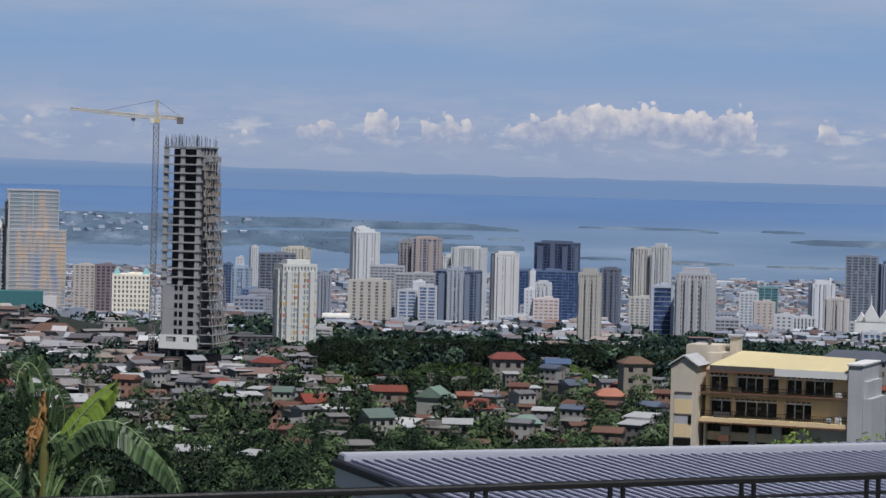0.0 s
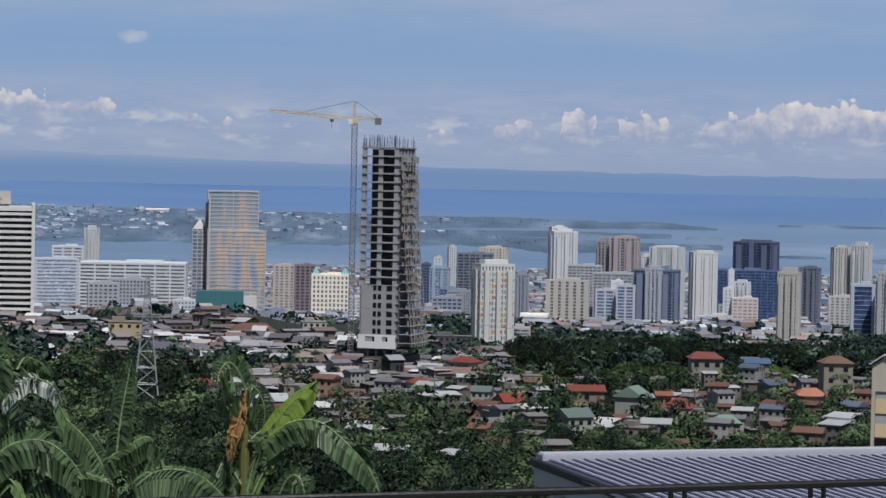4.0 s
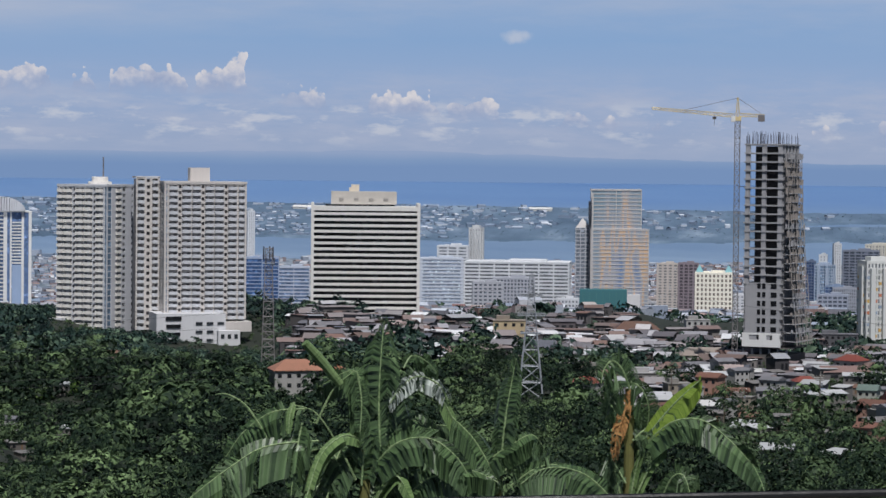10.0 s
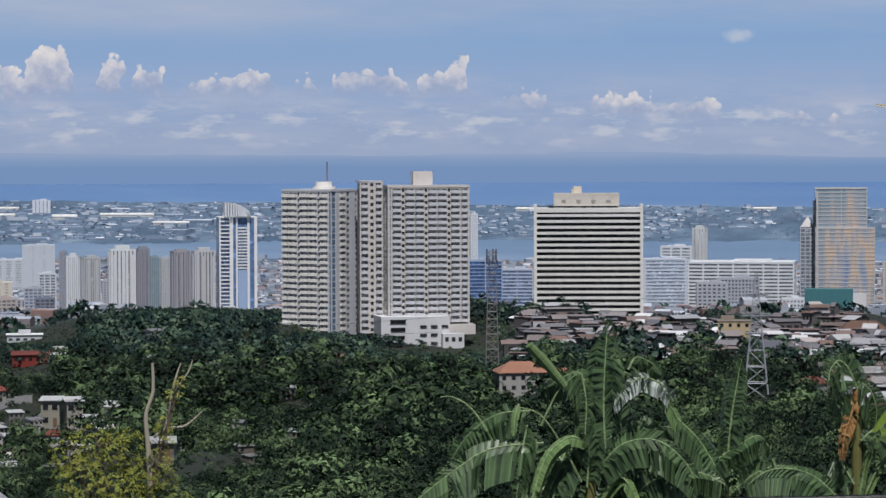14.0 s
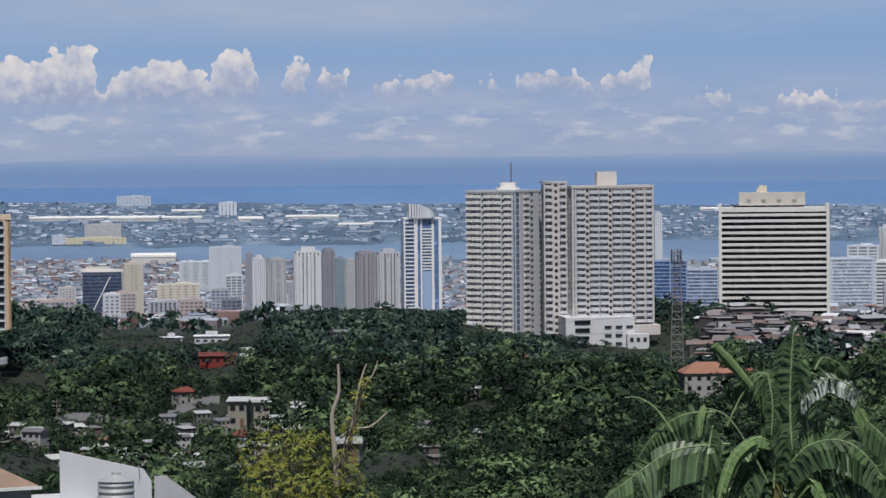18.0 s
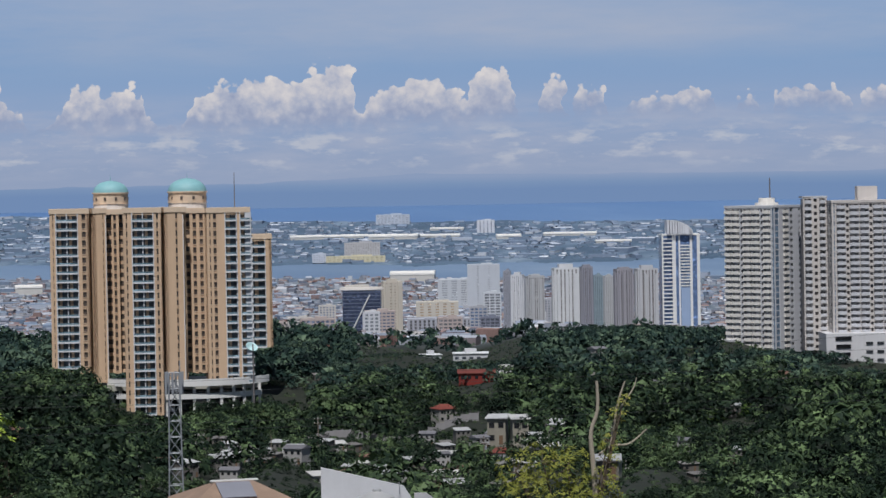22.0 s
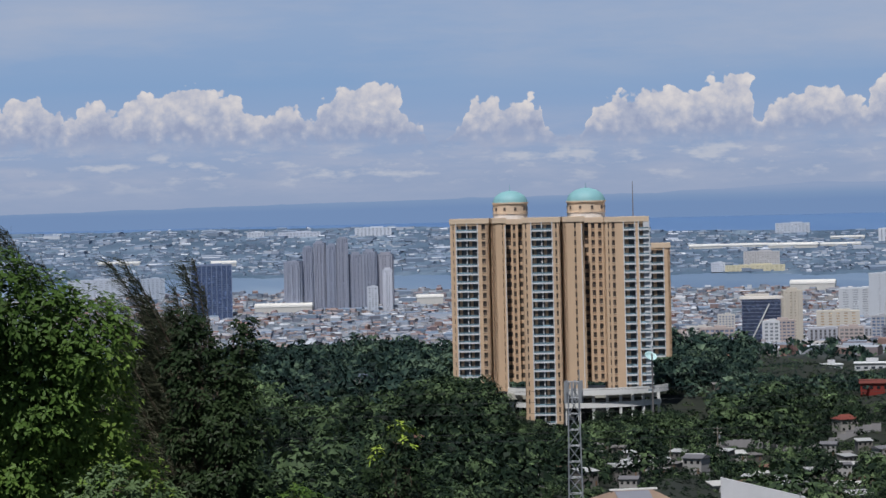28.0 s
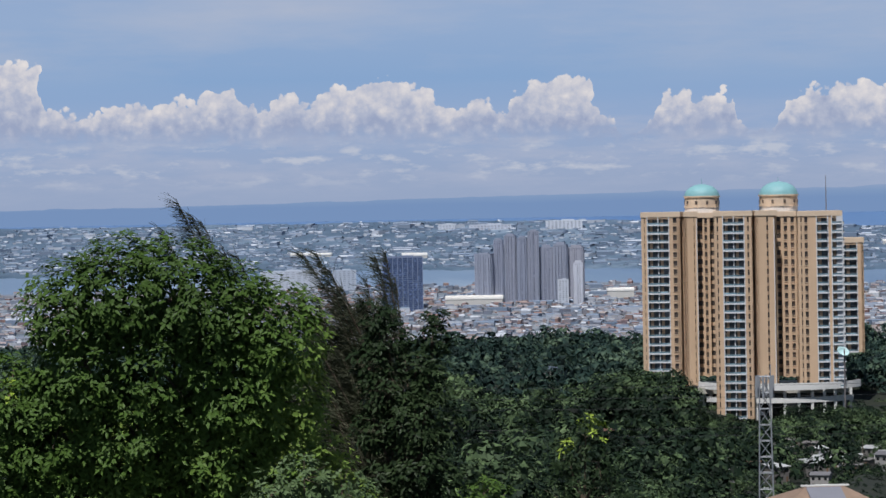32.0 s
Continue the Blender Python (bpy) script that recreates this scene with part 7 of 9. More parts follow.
part("window", boxes([(-0.53, 1.58, 13.8, 1.37, 0.07, 1.59)]), m_dark, yb)
part("window_frame", boxes([(-1.21, 1.49, 13.8, 0.09, 0.18, 1.59)]), m_white, yb)
part("window_frame", boxes([(0.15, 1.49, 13.8, 0.09, 0.18, 1.59)]), m_white, yb)
part("window_board", boxes([(-0.59, 1.55, 14.5, 0.41, 0.1, 0.32)]), m_room, yb)
part("lintel", boxes([(1.91, 1.42, 15.39, 1.82, 0.95, 1.02)]), m_yel, yb)
part("window_head", boxes([(1.92, 0.91, 15.39, 1.95, 0.18, 0.2)]), m_white, yb)
part("vent", boxes([(1.31, 0.92, 15.56, 0.37, 0.11, 0.22)]), m_dark, yb)
part("vent", boxes([(1.91, 0.92, 15.56, 0.36, 0.11, 0.22)]), m_dark, yb)
part("vent", boxes([(2.52, 0.92, 15.56, 0.36, 0.11, 0.22)]), m_dark, yb)
part("window", boxes([(1.91, 1.58, 13.8, 1.82, 0.07, 1.59)]), m_dark, yb)
part("window_frame", boxes([(1.0, 1.49, 13.8, 0.09, 0.18, 1.59)]), m_white, yb)
part("window_frame", boxes([(1.92, 1.49, 13.8, 0.09, 0.18, 1.59)]), m_white, yb)
part("window_frame", boxes([(2.83, 1.49, 13.8, 0.09, 0.18, 1.59)]), m_white, yb)
part("window_board", boxes([(1.82, 1.55, 14.5, 0.54, 0.1, 0.32)]), m_room, yb)
part("lintel", boxes([(4.73, 1.42, 15.39, 3.3, 0.95, 1.02)]), m_yel, yb)
part("window_head", boxes([(4.74, 0.91, 15.39, 3.43, 0.18, 0.2)]), m_white, yb)
part("vent", boxes([(3.35, 0.92, 15.56, 0.33, 0.11, 0.22)]), m_dark, yb)
part("vent", boxes([(3.91, 0.92, 15.56, 0.33, 0.11, 0.22)]), m_dark, yb)
part("vent", boxes([(4.46, 0.92, 15.56, 0.33, 0.11, 0.22)]), m_dark, yb)
part("vent", boxes([(5.0, 0.92, 15.56, 0.33, 0.11, 0.22)]), m_dark, yb)
part("vent", boxes([(5.55, 0.92, 15.56, 0.33, 0.11, 0.22)]), m_dark, yb)
part("vent", boxes([(6.11, 0.92, 15.56, 0.33, 0.11, 0.22)]), m_dark, yb)
part("window", boxes([(4.73, 1.58, 13.8, 3.3, 0.07, 1.59)]), m_dark, yb)
part("window_frame", boxes([(3.08, 1.49, 13.8, 0.1, 0.18, 1.59)]), m_white, yb)
part("window_frame", boxes([(4.19, 1.49, 13.8, 0.09, 0.18, 1.59)]), m_white, yb)
part("window_frame", boxes([(5.29, 1.49, 13.8, 0.09, 0.18, 1.59)]), m_white, yb)
part("window_frame", boxes([(6.38, 1.49, 13.8, 0.09, 0.18, 1.59)]), m_white, yb)
part("window_board", boxes([(4.56, 1.55, 14.5, 0.99, 0.1, 0.32)]), m_room, yb)
part("wall_pier", boxes([(-8.05, 1.4, 10.75, 0.53, 1.0, 2.61)]), m_yel, yb)
part("wall_pier", boxes([(-5.12, 1.4, 10.75, 0.39, 1.0, 2.61)]), m_yel, yb)
part("wall_pier", boxes([(0.48, 1.4, 10.75, 0.91, 1.0, 2.61)]), m_yel, yb)
part("wall_pier", boxes([(6.16, 1.4, 10.75, 4.33, 1.0, 2.61)]), m_yel, yb)
part("lintel", boxes([(-6.55, 1.42, 12.66, 2.48, 0.95, 0.7)]), m_yel, yb)
part("window_head", boxes([(-6.55, 0.91, 12.66, 2.61, 0.18, 0.19)]), m_white, yb)
part("vent", boxes([(-7.48, 0.92, 12.76, 0.37, 0.11, 0.22)]), m_dark, yb)
part("vent", boxes([(-6.87, 0.92, 12.76, 0.37, 0.11, 0.22)]), m_dark, yb)
part("vent", boxes([(-6.24, 0.92, 12.76, 0.37, 0.11, 0.22)]), m_dark, yb)
part("vent", boxes([(-5.62, 0.92, 12.76, 0.37, 0.11, 0.22)]), m_dark, yb)
part("window", boxes([(-6.55, 1.58, 11.0, 2.48, 0.07, 1.66)]), m_dark, yb)
part("window_frame", boxes([(-7.79, 1.49, 11.0, 0.09, 0.18, 1.66)]), m_white, yb)
part("window_frame", boxes([(-6.55, 1.49, 11.0, 0.09, 0.18, 1.66)]), m_white, yb)
part("window_frame", boxes([(-5.31, 1.49, 11.0, 0.09, 0.18, 1.66)]), m_white, yb)
part("window_board", boxes([(-6.67, 1.55, 11.77, 0.75, 0.1, 0.32)]), m_room, yb)
part("lintel", boxes([(-2.44, 1.42, 12.66, 4.95, 0.95, 0.7)]), m_yel, yb)
part("window_head", boxes([(-2.45, 0.91, 12.66, 5.08, 0.18, 0.19)]), m_white, yb)
part("vent", boxes([(-4.61, 0.92, 12.76, 0.38, 0.11, 0.22)]), m_dark, yb)
part("vent", boxes([(-4.0, 0.92, 12.76, 0.37, 0.11, 0.22)]), m_dark, yb)
part("vent", boxes([(-3.38, 0.92, 12.76, 0.37, 0.11, 0.22)]), m_dark, yb)
part("vent", boxes([(-2.75, 0.92, 12.76, 0.37, 0.11, 0.22)]), m_dark, yb)
part("vent", boxes([(-2.13, 0.92, 12.76, 0.37, 0.11, 0.22)]), m_dark, yb)
part("vent", boxes([(-1.52, 0.92, 12.76, 0.37, 0.11, 0.22)]), m_dark, yb)
part("vent", boxes([(-0.9, 0.92, 12.76, 0.37, 0.11, 0.22)]), m_dark, yb)
part("vent", boxes([(-0.28, 0.92, 12.76, 0.38, 0.11, 0.22)]), m_dark, yb)
part("window", boxes([(-2.44, 1.58, 11.0, 4.95, 0.07, 1.66)]), m_dark, yb)
part("window_frame", boxes([(-4.92, 1.49, 11.0, 0.1, 0.18, 1.66)]), m_white, yb)
part("window_frame", boxes([(-3.69, 1.49, 11.0, 0.09, 0.18, 1.66)]), m_white, yb)
part("window_frame", boxes([(-2.45, 1.49, 11.0, 0.09, 0.18, 1.66)]), m_white, yb)
part("window_frame", boxes([(-1.21, 1.49, 11.0, 0.09, 0.18, 1.66)]), m_white, yb)
part("window_frame", boxes([(0.03, 1.49, 11.0, 0.09, 0.18, 1.66)]), m_white, yb)
part("window_board", boxes([(-2.69, 1.55, 11.77, 1.48, 0.1, 0.32)]), m_room, yb)
part("lintel", boxes([(2.46, 1.42, 12.66, 3.05, 0.95, 0.7)]), m_yel, yb)
part("window_head", boxes([(2.46, 0.91, 12.66, 3.18, 0.18, 0.19)]), m_white, yb)
part("vent", boxes([(1.25, 0.92, 12.76, 0.37, 0.11, 0.22)]), m_dark, yb)
part("vent", boxes([(1.85, 0.92, 12.76, 0.37, 0.11, 0.22)]), m_dark, yb)
part("vent", boxes([(2.46, 0.92, 12.76, 0.37, 0.11, 0.22)]), m_dark, yb)
part("vent", boxes([(3.08, 0.92, 12.76, 0.37, 0.11, 0.22)]), m_dark, yb)
part("vent", boxes([(3.69, 0.92, 12.76, 0.37, 0.11, 0.22)]), m_dark, yb)
part("window", boxes([(2.46, 1.58, 11.0, 3.05, 0.07, 1.66)]), m_dark, yb)
part("window_frame", boxes([(0.94, 1.49, 11.0, 0.09, 0.18, 1.66)]), m_white, yb)
part("window_frame", boxes([(1.96, 1.49, 11.0, 0.09, 0.18, 1.66)]), m_white, yb)
part("window_frame", boxes([(2.98, 1.49, 11.0, 0.09, 0.18, 1.66)]), m_white, yb)
part("window_frame", boxes([(3.99, 1.49, 11.0, 0.09, 0.18, 1.66)]), m_white, yb)
part("window_board", boxes([(2.31, 1.55, 11.77, 0.92, 0.1, 0.32)]), m_room, yb)
part("floor_slab", boxes([(0.0, 0.75, 13.36, 17.16, 2.5, 0.32)], 0.03), m_yel_d, yb)
part("slab_edge", boxes([(0.0, -0.51, 13.58, 17.16, 0.22, 0.16)]), m_brown, yb)
part("floor_slab", boxes([(0.0, 0.75, 10.3, 17.16, 2.5, 0.51)], 0.03), m_yel, yb)
part("slab_edge", boxes([(0.0, -0.51, 10.18, 17.16, 0.22, 0.16)]), m_brown, yb)
rail = None
for i in range(56):
    bm = bmesh.new()
    tube(bm, (0, 0, 0), (0, 0, 0.64), 0.022, n=4)
    at = Matrix.Translation((-8.38 + i * 0.306, -0.45, 13.74))
    rail = part("rail_bar", bm, m_dark, yb, at=at) if rail is None else again(rail, at)
for z in (14.38, 14.06):
    bm = bmesh.new()
    tube(bm, (-8.38, -0.45, z), (8.45, -0.45, z), 0.035, n=5)
    part("hand_rail", bm, m_dark, yb)
rail = None
for i in range(56):
    bm = bmesh.new()
    tube(bm, (0, 0, 0), (0, 0, 0.77), 0.022, n=4)
    at = Matrix.Translation((-8.38 + i * 0.306, -0.45, 10.81))
    rail = part("rail_bar", bm, m_dark, yb, at=at) if rail is None else again(rail, at)
for z in (11.58, 11.2):
    bm = bmesh.new()
    tube(bm, (-8.38, -0.45, z), (8.45, -0.45, z), 0.035, n=5)
    part("hand_rail", bm, m_dark, yb)
part("balcony_clutter", boxes([(-4.59, 0.35, 13.74, 1.17, 0.5, 0.57)], 0.05), m_room, yb)
part("cooler", boxes([(7.26, 0.1, 13.74, 0.71, 0.6, 0.57)], 0.04), m_white, yb)
part("cooler", boxes([(7.26, 0.1, 10.81, 0.71, 0.6, 0.77)], 0.04), m_white, yb)
part("cooler", boxes([(6.19, 0.1, 10.81, 0.64, 0.6, 0.58)], 0.04), m_grim, yb)
part("balcony_clutter", boxes([(-6.22, 0.25, 10.81, 1.83, 0.5, 0.64)], 0.05), m_slate, yb)
part("lower_pier", boxes([(-8.19, 0.9, 3.49, 0.26, 1.0, 6.69)]), m_pier, yb)
part("lower_pier", boxes([(-5.77, 0.9, 3.49, 1.04, 1.0, 6.69)]), m_pier, yb)
part("lower_pier", boxes([(-2.64, 0.9, 3.49, 0.78, 1.0, 6.69)]), m_pier, yb)
part("lower_pier", boxes([(0.16, 0.9, 3.49, 1.04, 1.0, 6.69)]), m_pier, yb)
part("lower_pier", boxes([(5.25, 0.9, 3.49, 6.15, 1.0, 6.69)]), m_pier, yb)
part("window", boxes([(-7.18, 1.25, 9.16, 1.77, 0.1, 1.02)]), m_dark, yb)
part("spandrel", boxes([(-7.18, 1.0, 8.2, 1.77, 0.6, 0.96)]), m_yel, yb)
part("spandrel", boxes([(-7.18, 1.0, 3.49, 1.77, 0.6, 4.01)]), m_yel, yb)
part("window", boxes([(-7.18, 1.25, 7.5, 1.77, 0.1, 0.7)]), m_dark, yb)
part("window_frame", boxes([(-7.47, 1.16, 9.16, 0.07, 0.12, 1.02)]), m_room, yb)
part("window_frame", boxes([(-6.89, 1.16, 9.16, 0.06, 0.12, 1.02)]), m_room, yb)
part("window", boxes([(-4.14, 1.25, 9.16, 2.22, 0.1, 1.02)]), m_dark, yb)
part("spandrel", boxes([(-4.14, 1.0, 8.2, 2.22, 0.6, 0.96)]), m_yel, yb)
part("spandrel", boxes([(-4.14, 1.0, 3.49, 2.22, 0.6, 4.01)]), m_yel, yb)
part("window", boxes([(-4.14, 1.25, 7.5, 2.22, 0.1, 0.7)]), m_dark, yb)
part("window_frame", boxes([(-4.52, 1.16, 9.16, 0.07, 0.12, 1.02)]), m_room, yb)
part("window_frame", boxes([(-3.79, 1.16, 9.16, 0.07, 0.12, 1.02)]), m_room, yb)
part("window", boxes([(-1.3, 1.25, 9.16, 1.89, 0.1, 1.02)]), m_dark, yb)
part("spandrel", boxes([(-1.3, 1.0, 8.2, 1.89, 0.6, 0.96)]), m_yel, yb)
part("spandrel", boxes([(-1.3, 1.0, 3.49, 1.89, 0.6, 4.01)]), m_yel, yb)
part("window", boxes([(-1.3, 1.25, 7.5, 1.89, 0.1, 0.7)]), m_dark, yb)
part("window_frame", boxes([(-1.62, 1.16, 9.16, 0.07, 0.12, 1.02)]), m_room, yb)
part("window_frame", boxes([(-1.0, 1.16, 9.16, 0.06, 0.12, 1.02)]), m_room, yb)
part("window", boxes([(1.43, 1.25, 9.16, 1.49, 0.1, 1.02)]), m_dark, yb)
part("spandrel", boxes([(1.43, 1.0, 8.2, 1.49, 0.6, 0.96)]), m_yel, yb)
part("spandrel", boxes([(1.43, 1.0, 3.49, 1.49, 0.6, 4.01)]), m_yel, yb)
part("window", boxes([(1.43, 1.25, 7.5, 1.49, 0.1, 0.7)]), m_dark, yb)
part("window_frame", boxes([(1.17, 1.16, 9.16, 0.06, 0.12, 1.02)]), m_room, yb)
part("window_frame", boxes([(1.67, 1.16, 9.16, 0.07, 0.12, 1.02)]), m_room, yb)
part("pier_bracket", boxes([(-5.77, 0.15, 9.86, 1.04, 0.9, 0.32)], 0.03), m_brown, yb)
part("pier_bracket", boxes([(-2.64, 0.15, 9.86, 1.04, 0.9, 0.32)], 0.03), m_brown, yb)
part("pier_bracket", boxes([(3.21, 0.15, 9.86, 1.04, 0.9, 0.32)], 0.03), m_brown, yb)
part("pier_balcony", boxes([(-5.8, 0.05, 8.14, 1.24, 0.9, 0.7)], 0.03), m_brown, yb)
bm = bmesh.new()
low = [bm.verts.new((x, y, z - 0.2)) for x, y, z in [(-7.53, -0.5, 16.79), (8.19, -0.5, 16.67), (7.42, 7.5, 17.75), (-5.9, 7.5, 18.07)]]
top = [bm.verts.new((x, y, z)) for x, y, z in [(-7.53, -0.5, 16.79), (8.19, -0.5, 16.67), (7.42, 7.5, 17.75), (-5.9, 7.5, 18.07)]]
bm.faces.new(top)
bm.faces.new(low[::-1])
for i in range(4):
    bm.faces.new((low[i], low[(i + 1) % 4], top[(i + 1) % 4], top[i]))
part("roof", bm, paint((216, 202, 160), 0.6, 0.6, 0.25), yb)
part("fascia", boxes([(-3.75, -0.43, 16.16, 7.56, 0.25, 0.57)]), m_slate, yb)
part("fascia", boxes([(4.27, -0.45, 15.84, 8.49, 0.3, 0.83)]), m_white, yb)
part("eave_beam", boxes([(-4.08, 0.65, 15.97, 8.22, 2.5, 0.19)]), m_brown, yb)
part("attic_wall", boxes([(0.4, 3.85, 16.09, 15.85, 8.3, 0.64)]), m_yel_d, yb)
bm = boxes([(-10.32, 1.2, -6, 3.08, 5.0, 22.54)], 0.04)
part("stair_tower", bm, m_pier, yb)
bm = bmesh.new()
g = [(-11.86, 16.48), (-8.78, 16.48), (-10.32, 17.49)]
ends = [[bm.verts.new((x, y, z)) for x, z in g] for y in (-1.3, 3.6)]
bm.faces.new(ends[0])
bm.faces.new(ends[1][::-1])
for i in range(3):
    bm.faces.new((ends[0][i], ends[1][i], ends[1][(i + 1) % 3], ends[0][(i + 1) % 3]))
part("stair_gable", bm, m_pier, yb)
for s in (-1, 1):
    m = Matrix.Translation((-10.32 + s * 0.89, 1.1, 17.11)) @ Matrix.Rotation(s * 0.580, 4, "Y")
    part("gable_roof", boxes([(0, 0, 0, 2.10, 5.4, 0.16)]), m_grim, yb, at=m)
# flat slate strips painted as the shade above the stair panels
part("stair_shade", boxes([(-10.32, -1.34, 13.3, 2.03, 0.08, 0.31)]), m_slate, yb)
part("stair_panel", boxes([(-10.32, -1.33, 11.13, 2.03, 0.1, 1.66)]), m_yel, yb)
part("stair_panel", boxes([(-10.32, -1.32, 12.79, 2.03, 0.08, 0.51)]), m_grim, yb)
part("stair_shade", boxes([(-10.32, -1.34, 10.88, 2.03, 0.08, 0.25)]), m_slate, yb)
part("stair_panel", boxes([(-10.32, -1.32, 9.99, 2.03, 0.08, 0.89)]), m_grim, yb)
part("stair_panel", boxes([(-10.32, -1.33, 8.46, 2.03, 0.1, 1.53)]), m_yel, yb)
part("stair_slit", boxes([(-9.46, -1.38, 10.05, 0.33, 0.15, 0.89)]), m_dark, yb)
part("stair_slit", boxes([(-10.32, -1.34, 7.5, 2.03, 0.12, 0.83)]), m_dark, yb)
part("lift_house", boxes([(-9.79, 6.75, 12.4, 4.0, 4.5, 6.3)], 0.05), m_pier, yb)
part("lift_house", boxes([(-7.99, 5.5, 16.22, 1.7, 5, 1.72)], 0.05), m_pier, yb)
part("chimney", boxes([(-6.65, 7.5, 16.86, 0.98, 2.0, 2.86)], 0.05), m_pier, yb)
part("chimney_cap", boxes([(-6.65, 7.5, 19.66, 1.24, 2.4, 0.19)], 0.03), m_grim, yb)
part("pipe", boxes([(-9.2, 5.2, 18.64, 0.33, 0.4, 0.89)]), m_slate, yb)
part("gable_wall", boxes([(9.25, 3.6, 0.94, 1.61, 8.8, 16.55)], 0.05), m_grim, yb)
part("gable_step", boxes([(10.52, 3.9, 0.94, 0.91, 8.2, 12.86)], 0.05), m_grim, yb)
part("gable_cap", boxes([(9.25, 3.6, 17.46, 1.87, 9.2, 0.22)], 0.03), m_white, yb)
part("gable_step", boxes([(9.57, 3.85, 0.94, 1.87, 7.3, 14.77)], 0.05), m_grim, yb)

# ---- deck, railing and the roof below it ----
RAIL_A, RAIL_B = Vector((-1.9, 3.88, EYE_Z - 0.55)), Vector((2.6, 6.07, EYE_Z - 0.55))
m_iron = paint((12, 12, 14), 0.45, 0.6, 0.2, metal=0.0)
rl = tagged(new("railing"), "black iron deck railing with paired balusters", "railing")
bm = bmesh.new()
tube(bm, RAIL_A, RAIL_B, 0.0072, n=10)
part("top_rail", bm, m_iron, rl)
bm = bmesh.new()
low = Vector((0, 0, -0.032))
tube(bm, RAIL_A + low, RAIL_B + low, 0.003, n=8)
part("lower_rail", bm, m_iron, rl)
along = (RAIL_B - RAIL_A).normalized()
bm = bmesh.new()
tube(bm, (0, 0, -1.05), (0, 0, 0), 0.0052, n=6)
bar = part("baluster", bm, m_iron, rl, at=Matrix.Translation(RAIL_A))
for i in range(1, 18):
    for k in (0, 0.027):
        again(bar, Matrix.Translation(RAIL_A + along * (2.466 + (i - 9) * 0.283 + k)))
deck = tagged(new("deck", bpy.data.meshes.new("deck")), "concrete viewing deck", "deck", kind="structure")
bm = boxes([(0, 0, EYE_Z - 1.85, 9, 9.4, 0.25)])
bmesh.ops.rotate(bm, verts=bm.verts, cent=(0, 0, 0), matrix=Matrix.Rotation(radians(26), 3, "Z"))
bm.to_mesh(deck.data)
bm.free()
deck.data.materials.append(paint((150, 146, 140)))

H = 4.5
C0, C1 = Vector((-0.338 * H, 9.55 * H, EYE_Z - H)), Vector((1.780 * H, 10.76 * H, EYE_Z - H))
edge = (C1 - C0).normalized()
fall = Vector((0.326, -0.945, -0.035)).normalized()
mr = tagged(new("metal_roof"), "blue-grey ribbed metal roof of a lower building", "roof")
# one metal in two colours: shaded troughs painted dark, lit ribs pale
m_sheet = paint((66, 68, 84), 0.6, 0.6, 0.2)
m_ribs = paint((142, 146, 166), 0.5, 0.6, 0.25)
LEN, RUN = 24.0, 12.0
bm = bmesh.new()
vs = [bm.verts.new(p) for p in (C0, C0 + edge * LEN, C0 + edge * LEN + fall * RUN, C0 + fall * RUN)]
vs += [bm.verts.new(p.co - Vector((0, 0, 0.05))) for p in vs]
for idx in ((0, 3, 2, 1), (4, 5, 6, 7), (0, 1, 5, 4), (1, 2, 6, 5), (2, 3, 7, 6), (3, 0, 4, 7)):
    bm.faces.new([vs[i] for i in idx])
part("sheet", bm, m_sheet, mr)
up = edge.cross(-fall).normalized()
if up.z < 0:
    up = -up
axes = Matrix((edge, -fall, up)).transposed().to_4x4()
bm = boxes([(0, -RUN / 2, 0, 0.095, RUN, 0.04)], 0.012)
rib = part("rib", bm, m_ribs, mr, at=Matrix.Translation(C0 + edge * 0.15) @ axes)
for i in range(1, 120):
    again(rib, Matrix.Translation(C0 + edge * (0.15 + i * 0.2)) @ axes)
part("ridge_cap", boxes([(LEN / 2, 0.03, -0.04, LEN, 0.3, 0.15)], 0.02), paint((176, 178, 188), 0.5, 0.6, 0.2), mr, at=Matrix.Translation(C0) @ axes)
part("verge_board", boxes([(-0.12, -RUN / 2, -0.08, 0.16, RUN, 0.1)], 0.02), m_iron, mr, at=Matrix.Translation(C0) @ axes)
part("verge_trim", boxes([(-0.06, -RUN / 2, -0.4, 0.1, RUN, 0.31)], 0.02), m_white, mr, at=Matrix.Translation(C0) @ axes)
part("gable_wall", boxes([(0.5, -RUN / 2, -9, 0.3, RUN - 0.6, 8.6), (LEN / 2, -0.6, -9, LEN - 0.6, 0.3, 8.6)]), m_white, mr, at=Matrix.Translation(C0) @ axes)
part("support_post", boxes([(0.1, -0.5, -3.2, 0.16, 0.16, 2.8), (0.1, -2.0, -3.2, 0.16, 0.16, 2.8)]), m_white, mr, at=Matrix.Translation(C0) @ axes)

# ---- lattice masts and wires ----
m_galv = paint((150, 154, 160), 0.5, 0.6, 0.25, metal=0.3)
tm = stand("telecom_mast", -15.93, 1050, 94, "grey lattice telecom mast with panel antennas", "mast")
part("tower", lattice((0, 0, 0), (0, 0, 44), 5.0, 2.4, 15, 0.2), m_steel, tm)
for k in range(9):
    a = radians(40 * k)
    part("antenna", boxes([(2.1 * math.cos(a), 2.1 * math.sin(a), 37.5 + (k % 3) * 2.2, 0.6, 0.6, 2.8)]), paint((74, 78, 88)), tm)
part("platform", boxes([(0, 0, 38, 4.4, 4.4, 0.3), (0, 0, 42.5, 3.6, 3.6, 0.3)]), m_galv, tm)
py = stand("power_pylon", -10.375, 790, gz(-10.375, 790) + 0.0, "grey steel lattice power pylon above the houses", "pylon")
